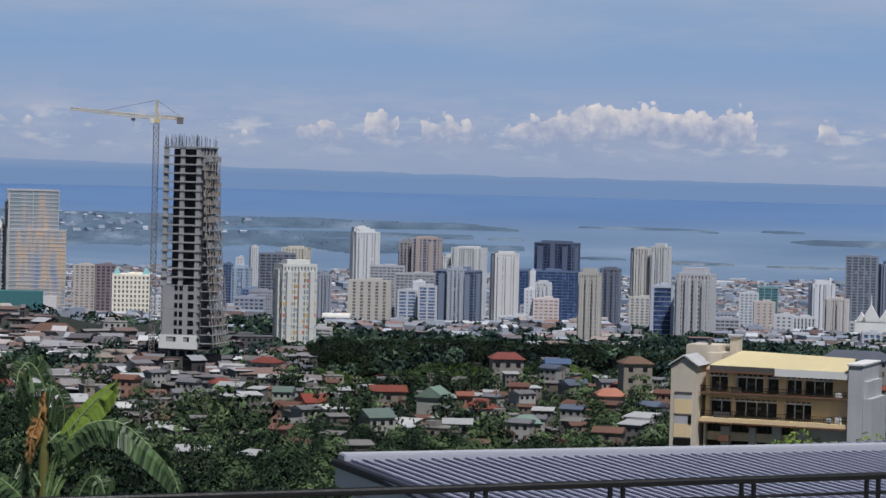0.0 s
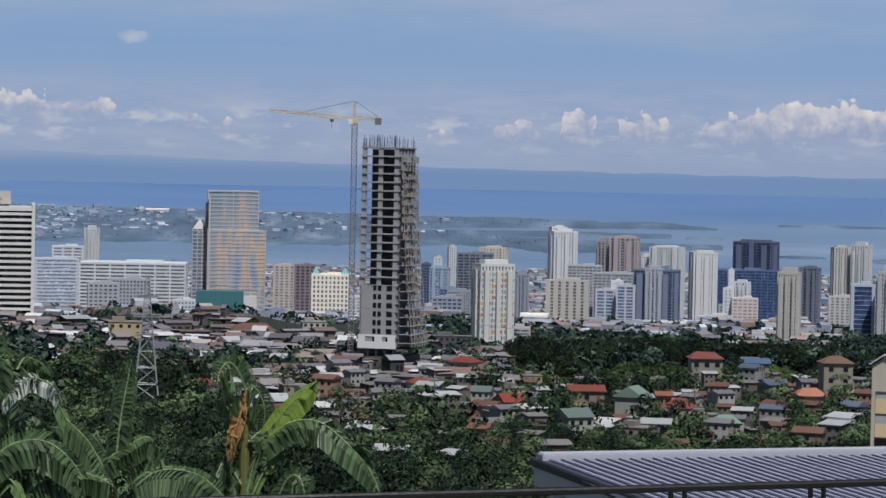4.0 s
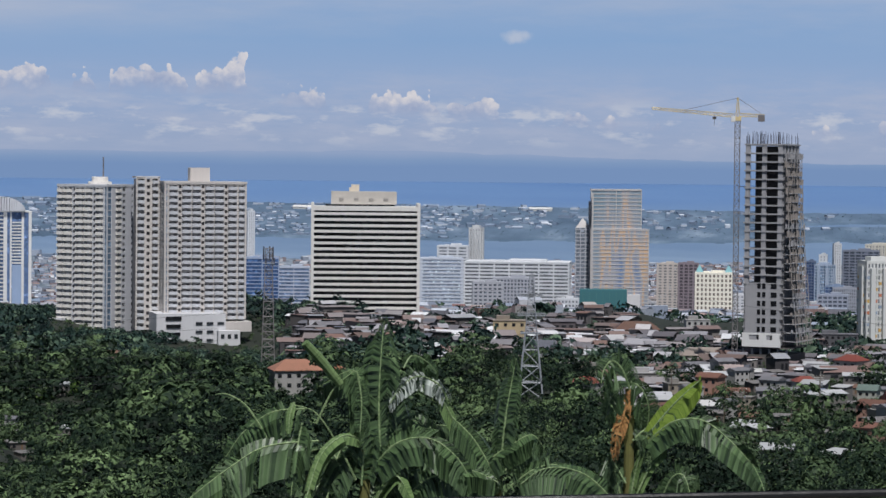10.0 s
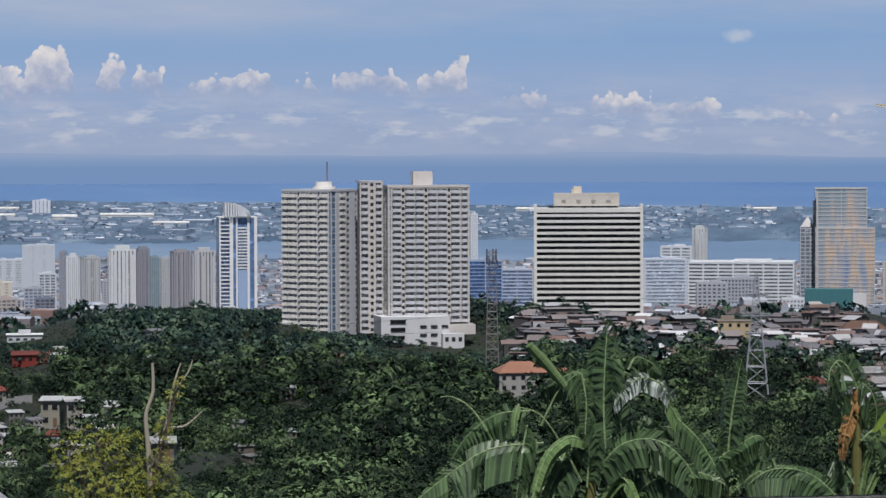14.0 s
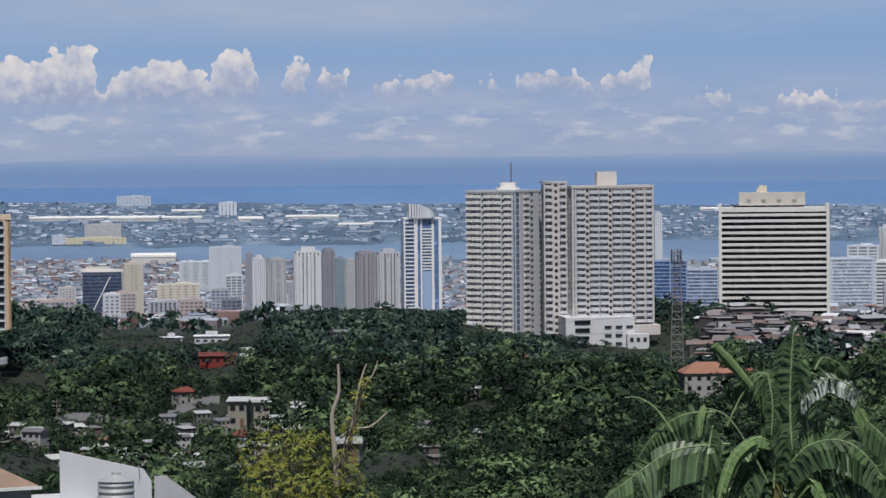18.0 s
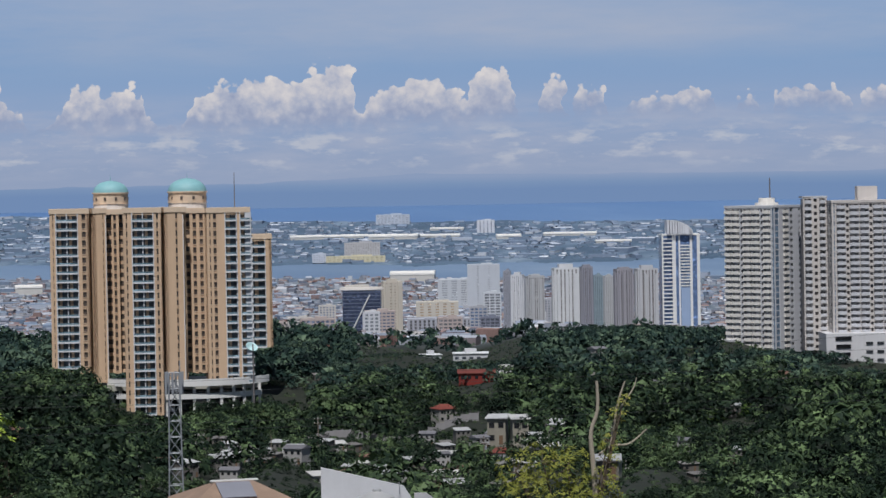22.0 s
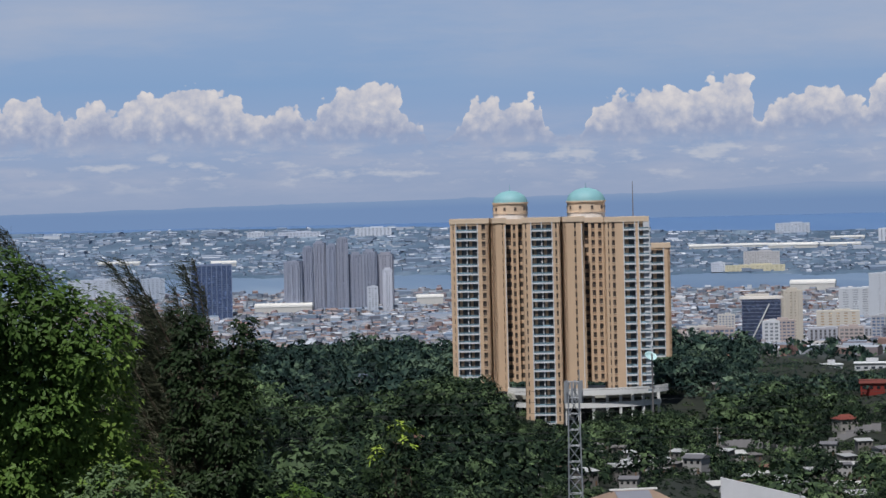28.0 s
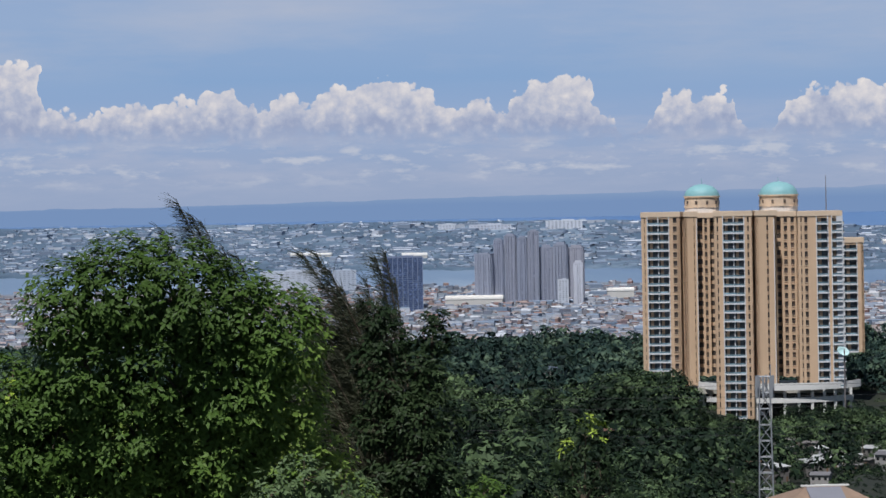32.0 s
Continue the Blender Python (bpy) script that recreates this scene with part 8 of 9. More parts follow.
part("lower_frame", lattice((0, 0, 0), (0, 0, 13.6), 5.2, 2.4, 4, 0.2), m_galv, py)["kind"] = "stuff"
part("body", lattice((0, 0, 13.6), (0, 0, 26), 2.4, 0.6, 10, 0.11), m_galv, py)
part("cross_arm", boxes([(0, 0, 13.5, 4.4, 2.8, 0.3)]), m_galv, py)
for z, w in ((17.5, 6), (21.5, 4.6)):
    part("cross_arm", lattice((-w / 2, 0, z), (w / 2, 0, z), 0.5, 0.5, 8, 0.1), m_galv, py)
py.matrix_world = py.matrix_world @ Matrix.Scale(1.4, 4)
t2 = stand("telecom_mast", -32.008, 230, 136, "slender grey lattice mast with antennas below the towers", "mast")
part("tower", lattice((0, 0, -4), (0, 0, 19), 1.6, 0.85, 17, 0.07), m_galv, t2)
for k in range(6):
    a = radians(60 * k + 20)
    part("antenna", boxes([(0.75 * math.cos(a), 0.75 * math.sin(a), 17.2, 0.2, 0.2, 1.9)]), m_galv, t2)
part("pole", boxes([(0.5, 0.3, 16, 0.08, 0.08, 4.0)]), m_galv, t2)
m_wire = paint((44, 46, 50), 0.6)
for az0, d0, e0, az1, d1, e1, sag in ((-46, 520, -3.75, -17, 560, -3.45, 7), (-46, 520, -3.95, -17, 560, -3.7, 7), (-46, 515, -4.15, -17, 555, -3.95, 7), (-46, 500, -4.6, -17, 540, -4.35, 6), (-46, 500, -4.75, -17, 540, -4.5, 6),
                                      (-10.4, 620, -2.2, 6.0, 700, -3.9, 9), (-10.4, 620, -2.5, -30, 640, -3.6, 11)):
    w = new("power_line", bpy.data.curves.new("power_line", "CURVE"))
    w.data.dimensions, w.data.bevel_depth = "3D", 0.028
    sp_ = w.data.splines.new("POLY")
    sp_.points.add(32)
    a = site(az0, d0, EYE_Z + d0 * math.tan(radians(e0)))
    b = site(az1, d1, EYE_Z + d1 * math.tan(radians(e1)))
    for i, q in enumerate(sp_.points):
        f = i / 32
        p = a.lerp(b, f)
        q.co = (p.x, p.y, p.z - sag * 4 * f * (1 - f) * 0.25, 1)
    w.data.materials.append(m_wire)
    tagged(w, "thin dark power line over the valley", "wire", "power lines")

# utility poles among the houses
m_wood = paint((112, 102, 92), 0.9)
for az, d in ((-5.9, 760), (-4.3, 700), (-1.75, 690), (-0.2, 900), (1.2, 760), (2.6, 880), (-7.4, 880), (-9.2, 1010), (-25.5, 640), (-29.0, 700), (-22.8, 610)):
    p = stand("utility_pole", az, d, gz(az, d) - 0.5, "tall grey utility pole with crossarms among the roofs", "pole")
    bm = bmesh.new()
    tube(bm, (0, 0, 0), (0, 0, 11.5), 0.17, 0.12, 8)
    part("pole", bm, m_wood, p)
    for z in (9.6, 10.7):
        part("crossarm", boxes([(0, -0.15, z, 2.2, 0.12, 0.14)]), m_wood, p)
        for x in (-0.9, 0, 0.9):
            part("insulator", boxes([(x, -0.15, z + 0.14, 0.12, 0.12, 0.25)]), m_white, p)
    part("transformer", boxes([(0.45, -0.1, 8.2, 0.5, 0.5, 0.9)], 0.06), m_galv, p)

# long boundary wall above the houses
m_bwall = paint((146, 144, 146), 0.9, 0.5, 0.35)
bw = tagged(new("boundary_wall"), "long grey concrete boundary wall on the slope", "wall")
for k in range(26):
    az = -30.2 + k * 0.18
    m = Matrix.Translation(site(az, 836, gz(az, 836) - 1.0)) @ Matrix.Rotation(-radians(az), 4, "Z")
    part("wall_panel", boxes([(0, 0, 0, 2.55, 0.25, 3.4)]), m_bwall, bw, at=m)
    part("wall_post", boxes([(1.31, 0, 0, 0.3, 0.4, 3.7)]), m_bwall, bw, at=m)

# coconut palms
m_frond = leaves("palm_fronds", lin(24, 36, 22), lin(52, 70, 40), lin(108, 126, 72), 0.45, 0.08, 0.2)
m_trunk = paint((126, 116, 104), 0.9, 0.6, 0.3)


def palm(az, d, h, seed):
    r = random.Random(seed)
    e = stand("coconut_palm", az, d, gz(az, d) - 0.4, "slender coconut palm with arching green fronds", "palm")
    bm = bmesh.new()
    lean = r.uniform(-0.7, 0.7)
    for k in range(6):
        tube(bm, (lean * (k / 6) ** 2, 0, h * k / 6), (lean * ((k + 1) / 6) ** 2, 0, h * (k + 1) / 6 + 0.03), 0.2 - 0.015 * k, 0.185 - 0.015 * k, 7)
    part("trunk", bm, m_trunk, e)
    for k in range(13):
        a, up, ln = k * 2.4, r.uniform(-0.1, 1.0), r.uniform(2.6, 3.4)
        v, line = [], []
        for i in range(10):
            f = i / 9
            line.append(np.array([lean + math.cos(a) * ln * f * (1 - 0.18 * f), math.sin(a) * ln * f * (1 - 0.18 * f), h + up * ln * f * 0.6 - 1.25 * ln * f * f * 0.62]))
        for i in range(1, 10):
            c, w = line[i], np.array([-math.sin(a), math.cos(a), 0.0])
            along = (line[i] - line[i - 1]) * 0.42
            for s_ in (-1, 1):
                tip = c + w * s_ * 0.75 * math.sin(0.5 + 2.3 * i / 9) + np.array([0, 0, -0.32]) + along
                v += [c - along * 0.5, c + along * 0.5, tip]
        v = np.array(v)
        fr = fast_mesh("frond", v, np.arange(len(v)).reshape(-1, 3), m_frond)
        fr.parent = e


for k, (az, d, h) in enumerate(((-4.9, 640, 9.5), (-4.55, 655, 8.0), (-2.3, 650, 7.5), (0.1, 640, 7.0), (1.4, 660, 7.0), (-6.3, 720, 9.0), (-27.2, 690, 7.5), (-25.9, 700, 7.0), (-22.2, 650, 9.0), (-14.6, 700, 9.0), (-30.0, 720, 8.0))):
    palm(az, d, h, k)

# ---- white house with a water tank, and its neighbour ----
wh = stand("white_house", -28.61, 180, 140, "white house with a slanting parapet wall", "house")
bm = bmesh.new()
front = [(-1.1, 0, 0), (5.0, 0, 0), (4.9, 0, 9.6), (4.4, 0, 10.4), (-1.1, 0, 11.75)]
vs = [bm.verts.new(p) for p in front] + [bm.verts.new((x, 0.3, z)) for x, y, z in front]
n = len(front)
bm.faces.new(vs[:n])
bm.faces.new(vs[n:][::-1])
for i in range(n):
    bm.faces.new((vs[i], vs[n + i], vs[n + (i + 1) % n], vs[(i + 1) % n]))
part("parapet_wall", bm, paint((204, 205, 209), 0.7, 0.4, 0.25), wh)
part("body", boxes([(2, 4.5, 0, 6, 8, 8.2)]), m_grim, wh)
bm = bmesh.new()
front = [(5.1, 0.5, 0), (7.9, 0.5, 0), (7.9, 0.5, 8.3), (5.9, 0.5, 9.85), (5.1, 0.5, 9.85)]
vs = [bm.verts.new(p) for p in front] + [bm.verts.new((x, 0.8, z)) for x, y, z in front]
bm.faces.new(vs[:n])
bm.faces.new(vs[n:][::-1])
for i in range(n):
    bm.faces.new((vs[i], vs[n + i], vs[n + (i + 1) % n], vs[(i + 1) % n]))
part("side_wall", bm, m_grim, wh)
bm = bmesh.new()
tube(bm, (4.1, -0.2, 9.9), (4.1, -0.2, 10.7), 0.03)
part("vent_pipe", bm, m_galv, wh)
tk = stand("water_tank", -27.79, 176, 147.3, "stainless steel water tank with ribbed sides", "tank")
m_inox = paint((206, 206, 206), 0.4, 0.5, 0.2, metal=0.45)
bm = bmesh.new()
rings = []
for k in range(29):
    r = 1.17 + 0.035 * math.sin(k * math.pi / 2)
    rings.append([bm.verts.new((r * math.cos(a * math.pi / 16), r * math.sin(a * math.pi / 16), 0.1 + k * 0.1)) for a in range(32)])
for lo, hi in zip(rings, rings[1:]):
    for a in range(32):
        bm.faces.new((lo[a], lo[(a + 1) % 32], hi[(a + 1) % 32], hi[a]))
bm.faces.new(rings[0][::-1])
bm.faces.new(rings[-1])
part("shell", bm, m_inox, tk)
bm = bmesh.new()
bmesh.ops.create_cone(bm, cap_ends=True, segments=28, radius1=1.24, radius2=0.35, depth=0.35, matrix=Matrix.Translation((0, 0, 3.05)))
bmesh.ops.create_cone(bm, cap_ends=True, segments=16, radius1=0.3, radius2=0.3, depth=0.16, matrix=Matrix.Translation((0, 0, 3.3)))
part("lid", bm, m_inox, tk)
part("stand", boxes([(0, 0, -7.2, 2.0, 2.0, 7.3)]), m_grim, tk)
nh = stand("low_house", -30.6, 178, 140, "low house with a worn brown and white hipped roof", "house", 12)
part("wall", boxes([(0, 2, 0, 6.2, 6, 9.7)]), m_grim, nh)
part("roof", roof_bm(6.6, 6.6, 9.75, 1.3, 2.6, 0.5), paint((158, 134, 116), 0.7, 0.9, 0.7), nh, at=Matrix.Translation((-0.2, 2, 0)))
part("roof_patch", boxes([(0, 0, 0.06, 2.3, 2.4, 0.05)]), paint((126, 128, 138), 0.6), nh, at=Matrix.Translation((-0.4, 0.4, 10.53)) @ Matrix.Rotation(radians(18.9), 4, "X"))
part("ridge_trim", boxes([(-0.2, 2, 11.02, 3.2, 0.3, 0.1)]), m_white, nh)
part("eave_trim", boxes([(-0.2, -1.85, 9.6, 7.6, 0.12, 0.2)]), m_white, nh)
part("side_roof", boxes([(5, 2, 8.2, 5.0, 6, 0.25)]), paint((196, 196, 200)), nh)
part("side_wall", boxes([(5, 2, 0, 4.6, 5, 8.2)]), m_grim, nh)


# ---- banana plants ----
def banana_mat(name, rgb1, rgb2, rough=0.5, spec=0.3):
    m, nt, bsdf = shader(name)
    geo = nt.nodes.new("ShaderNodeNewGeometry")
    v = coords(nt)
    f = maths(nt, "ADD", maths(nt, "MULTIPLY", geo.outputs["Random Per Island"], 0.5), maths(nt, "MULTIPLY", noise_tex(nt, v, 3.0, 4), 0.55))
    col = ramp(nt, f, [(0.2, lin(*rgb1)), (0.8, lin(*rgb2))])
    nt.links.new(col, bsdf.inputs["Base Color"])
    bsdf.inputs["Roughness"].default_value = rough
    bsdf.inputs["Specular IOR Level"].default_value = spec
    tr = node(nt, "BsdfTranslucent")
    nt.links.new(col, tr.inputs["Color"])
    mx = node(nt, "MixShader", Fac=0.12)
    nt.links.new(bsdf.outputs[0], mx.inputs[1])
    nt.links.new(tr.outputs[0], mx.inputs[2])
    nt.links.new(mx.outputs[0], nt.nodes["Material Output"].inputs["Surface"])
    return m


# shiny: white gloss put into the colour of single leaf strips
BAN = {"green": banana_mat("banana_green", (20, 35, 23), (94, 117, 80), 0.42, 0.4), "pale": banana_mat("banana_pale", (74, 98, 58), (120, 144, 92)), "broad": banana_mat("banana_broad", (20, 36, 24), (92, 117, 76), 0.42, 0.4), "shiny": banana_mat("banana_silver", (44, 62, 46), (205, 212, 204), 0.3),
       "dead": banana_mat("banana_dead", (112, 78, 46), (176, 134, 84), 0.7, 0.2), "bright": banana_mat("banana_bright", (92, 116, 42), (128, 150, 66)), "rib": banana_mat("banana_rib", (100, 122, 82), (146, 164, 120)),
       "spear": banana_mat("banana_spear", (92, 114, 72), (124, 146, 98)), "stem": banana_mat("banana_stem", (92, 84, 50), (128, 132, 76), 0.6, 0.3)}
LEAF_NAMES = {"green": "", "broad": "broad whole leaf", "pale": "pale folded leaf", "shiny": "torn leaf with painted white gloss", "dead": "dry orange-brown hanging leaf", "bright": "bright yellow-green young leaf", "rib": "bare leaf stalk", "spear": "rolled new leaf"}


def bend(pts, f):
    """A point on a smooth line through pts, f from 0 to 1."""
    k = f * (len(pts) - 1)
    i = min(int(k), len(pts) - 2)
    t = k - i
    p0, p1, p2, p3 = pts[max(i - 1, 0)], pts[i], pts[i + 1], pts[min(i + 2, len(pts) - 1)]
    return 0.5 * ((2 * p1) + (p2 - p0) * t + (2 * p0 - 5 * p1 + 4 * p2 - p3) * t * t + (3 * p1 - p0 - 3 * p2 + p3) * t ** 3)


def banana_leaf(e, kind, width, depth, *xz):
    """A leaf along points (x, z) of the plant: ribbed blades to both sides of the midrib, torn into strips."""
    r = random.Random(str(xz))
    n = len(xz)
    pts = [Vector((x, depth * i / max(1, n - 1), z)) for i, (x, z) in enumerate(xz)]
    bm = bmesh.new()
    steps = 84
    line = [bend(pts, i / steps) for i in range(steps + 1)]
    rib = bmesh.new()
    for i in range(steps):
        tube(rib, line[i], line[i + 1] + (line[i + 1] - line[i]) * 0.05, 0.014 * (1 - 0.8 * i / steps) + 0.004, n=5)
    if kind in ("rib", "spear"):
        bm.free()
        bm, rib = rib, None
    leafy = [] if kind == "rib" else range(4, steps)
    if kind == "spear":
        for i in range(steps):
            tube(bm, line[i], line[i + 1], 0.072 * (1 - 0.35 * abs(i / steps - 0.55)), n=9)
        leafy = []
    tear = {"green": 0.24, "pale": 0.02, "broad": 0.1, "shiny": 0.5, "dead": 0.25, "bright": 0.03}.get(kind, 0.2)
    for side in (0, 1):
        gap, hang, jx, jy, jz, jt = 0.0, 0.0, 0.0, 0.0, 0.0, 0.0
        for i in leafy:
            f = i / steps
            if r.random() < tear:
                gap, hang = r.uniform(0.7, 1.6), r.uniform(-0.35, 0.5)
                jx, jy, jz, jt = r.uniform(-0.04, 0.04), r.uniform(-0.09, 0.09), r.uniform(-0.16, 0.16), r.uniform(0, 0.14)
            tan = (line[i + 1] - line[i]).normalized()
            nrm = Vector((tan.z, 0, -tan.x))
            if nrm.z > 0:
                nrm = -nrm
            a = abs(tan.z)
            out = nrm * 0.85 - Vector((0, 0.5, 0)) if side == 0 else nrm * -(0.25 + 0.6 * a) + Vector((0, 0.8 - 0.3 * a, 0))
            out = (out + tan * (0.28 + hang)).normalized()
            w = width * (0.74 if kind in ("broad", "bright") else 0.56) * min(1, math.sin(math.pi * min(1, 0.12 + f * 0.9)) ** 0.55) * (1 - jt * 0.6)
            p, q = line[i], line[i].lerp(line[i + 1], 1 - gap * 0.6)
            mid = out * w * 0.55 + Vector((jx, jy - (0.05 if kind == "broad" and i % 4 < 2 else 0.0), (0.05 + jz) * width))
            tip = out * w + Vector((0, 0, -0.3 * width - 0.25 * width * abs(hang) - jt * width))
            v0, v1, v2, v3, v4, v5 = [bm.verts.new(c) for c in (p, q, q + mid - tan * gap * 0.01, p + mid, q + tip - tan * gap * 0.03, p + tip)]
            bm.faces.new((v0, v1, v2, v3))
            bm.faces.new((v3, v2, v4, v5))
            gap *= 0.0
    leaf = part("leaf" if kind not in ("rib", "spear") else ("leaf_stalk" if kind == "rib" else "leaf_spear"), bm, BAN[kind], e, LEAF_NAMES[kind])
    if rib:
        part("midrib", rib, BAN["dead" if kind == "dead" else "rib"], leaf)


def pseudostem(e, x, y, z0, z1, r=0.11):
    bm = bmesh.new()
    for k in range(8):
        f0, f1 = k / 8, (k + 1) / 8
        tube(bm, (x, y, z0 + (z1 - z0) * f0), (x, y, z0 + (z1 - z0) * f1 + 0.02), r * (1.25 - 0.6 * f0), r * (1.25 - 0.6 * f1), 10)
    part("pseudostem", bm, BAN["stem"], e)


def banana(az, d, label):
    e = new("banana_plant")
    e.matrix_world = Matrix.Translation(site(az, d, 0)) @ Matrix.Rotation(-radians(az), 4, "Z")
    return tagged(e, label, "banana plant")


b1 = banana(-13.93, 39, "clump of banana plants with torn green leaves")
pseudostem(b1, 0.05, 0.1, 159.5, 166.1)
pseudostem(b1, 1.25, 0.4, 159.5, 165.8, 0.09)
pseudostem(b1, -0.75, 0.3, 159.5, 165.5, 0.09)
pseudostem(b1, 2.0, 0.3, 159.5, 165.6, 0.08)
banana_leaf(b1, "broad", 0.5, 0.2, (0.27, 165.86), (0.24, 166.58), (0.27, 167.35), (0.31, 167.77))
banana_leaf(b1, "spear", 0.1, -0.2, (-0.32, 166.86), (-0.58, 167.19), (-0.83, 167.47))
banana_leaf(b1, "broad", 0.55, -0.4, (-0.62, 166.04), (-1.39, 165.96), (-1.95, 165.63), (-2.48, 165.22))
banana_leaf(b1, "broad", 0.4, 0.3, (-0.82, 166.5), (-1.29, 166.44), (-1.7, 166.15), (-1.97, 165.77))
banana_leaf(b1, "rib", 0.03, 0.1, (-1.3, 165.96), (-1.63, 166.49), (-1.92, 166.69), (-2.12, 166.69))
banana_leaf(b1, "pale", 0.2, -0.5, (0.06, 166.03), (-0.25, 166.13), (-0.57, 165.88), (-0.75, 165.39), (-0.81, 165.1))
banana_leaf(b1, "broad", 0.3, -0.2, (-0.86, 166.3), (-0.95, 165.81), (-1.01, 165.27))
banana_leaf(b1, "broad", 0.24, -0.1, (-0.08, 167.05), (-0.01, 166.62), (-0.03, 166.16))
banana_leaf(b1, "shiny", 0.24, -0.2, (1.23, 166.64), (1.1, 166.87), (0.8, 166.99), (0.55, 166.84), (0.39, 166.59))
banana_leaf(b1, "broad", 0.45, -0.3, (0.08, 165.56), (0.48, 166.01), (0.97, 166.1), (1.38, 165.82), (1.63, 165.37))
banana_leaf(b1, "broad", 0.35, -0.3, (0.65, 165.24), (0.98, 165.53), (1.55, 165.65), (1.96, 165.49))
banana_leaf(b1, "broad", 0.3, 0.1, (2.0, 165.66), (2.07, 166.39), (2.15, 166.88), (2.22, 167.25))
banana_leaf(b1, "broad", 0.36, -0.3, (2.16, 165.41), (2.49, 165.66), (2.85, 165.73), (3.43, 165.5))
banana_leaf(b1, "broad", 0.24, 0.3, (0.59, 167.1), (0.71, 167.27), (0.93, 167.18), (1.08, 167.01))
banana_leaf(b1, "pale", 0.2, 0.1, (1.12, 166.72), (1.28, 166.42), (1.41, 166.13))
banana_leaf(b1, "broad", 0.32, 0.0, (1.31, 165.24), (1.79, 165.74), (2.12, 165.98), (2.44, 166.15), (2.61, 165.99))
banana_leaf(b1, "broad", 0.42, -0.1, (1.3, 166.39), (1.63, 166.06), (1.96, 165.49))
banana_leaf(b1, "rib", 0.05, -0.2, (-0.08, 165.48), (-0.33, 165.97), (-0.66, 166.45), (-1.0, 166.58))
banana_leaf(b1, "pale", 0.12, -0.1, (-0.98, 166.6), (-1.04, 166.4), (-1.05, 166.15))
banana_leaf(b1, "broad", 0.4, 0.2, (0.0, 165.4), (0.03, 166.21), (-0.09, 167.03), (-0.66, 166.78))
banana_leaf(b1, "pale", 0.18, -0.3, (0.17, 165.13), (0.49, 165.56), (0.74, 165.14))
banana_leaf(b1, "rib", 0.05, 0.0, (-0.66, 166.29), (-0.42, 166.78), (-0.14, 167.04))
banana_leaf(b1, "broad", 0.5, 0.4, (0.3, 165.3), (0.5, 166.1), (0.35, 166.7), (0.1, 166.5))
banana_leaf(b1, "broad", 0.45, 0.5, (-0.5, 165.2), (-0.3, 165.9), (0.1, 166.1), (0.5, 165.7))
banana_leaf(b1, "broad", 0.45, 0.5, (1.5, 165.1), (1.2, 165.8), (0.8, 166.3), (0.5, 166.2))
r = random.Random(31)
for k in range(10):
    x = r.uniform(-0.8, 2.2)
    z, s = r.uniform(165.0, 165.7), r.choice((-1, 1))
    reach, rise = r.uniform(0.35, 0.8), r.uniform(0.3, 0.75)
    banana_leaf(b1, "green", r.uniform(0.32, 0.48), r.uniform(0.2, 0.9), (x, z), (x + s * reach * 0.4, z + rise), (x + s * reach, z + rise * 0.9), (x + s * reach * 1.5, z + rise * 0.2))
b2 = banana(-8.31, 38, "banana plant with a dry brown leaf and a bright young leaf")
pseudostem(b2, 0.02, 0.1, 159.5, 166.9, 0.1)
banana_leaf(b2, "broad", 0.44, -0.25, (0.03, 166.9), (-0.09, 167.2), (-0.23, 167.32), (-0.34, 167.2), (-0.38, 166.98))
banana_leaf(b2, "broad", 0.34, 0.15, (0.03, 167.02), (0.19, 166.92), (0.29, 166.65), (0.27, 166.36))
banana_leaf(b2, "broad", 0.3, 0.1, (-0.08, 166.95), (-0.25, 166.77), (-0.31, 166.5))
banana_leaf(b2, "broad", 0.34, 0.3, (0.02, 166.6), (0.1, 166.3), (0.12, 165.9))
banana_leaf(b2, "dead", 0.2, -0.3, (0.03, 166.92), (-0.06, 166.56), (-0.16, 166.25), (-0.17, 166.0))
banana_leaf(b2, "bright", 0.3, -0.1, (0.23, 166.2), (0.49, 166.55), (0.74, 166.83), (1.0, 167.07))
banana_leaf(b2, "broad", 0.36, -0.4, (0.15, 166.04), (0.46, 166.36), (0.71, 166.51), (1.05, 166.51), (1.4, 166.26), (1.74, 165.9), (1.9, 165.56))
banana_leaf(b2, "broad", 0.4, -0.3, (-0.1, 165.2), (-0.31, 165.48), (-0.59, 165.72), (-0.93, 165.82), (-1.22, 165.78), (-1.47, 165.6))
banana_leaf(b2, "broad", 0.34, -0.3, (0.45, 165.3), (0.62, 165.69), (0.79, 165.73), (0.9, 165.4))
banana_leaf(b2, "green", 0.14, 0.0, (-0.04, 165.2), (-0.16, 165.72), (-0.24, 166.03))
banana_leaf(b2, "pale", 0.12, 0.0, (0.02, 165.2), (0.12, 165.8), (0.23, 166.12))
banana_leaf(b2, "pale", 0.12, 0.1, (0.04, 165.2), (0.31, 165.81), (0.55, 166.05))
banana_leaf(b2, "green", 0.4, -0.2, (0.5, 165.1), (0.75, 165.65), (0.95, 165.7))
banana_leaf(b2, "green", 0.34, 0.2, (0.07, 166.2), (0.31, 166.36), (0.51, 166.05))
banana_leaf(b2, "green", 0.34, 0.2, (-0.02, 165.6), (-0.25, 165.9), (-0.4, 165.5))


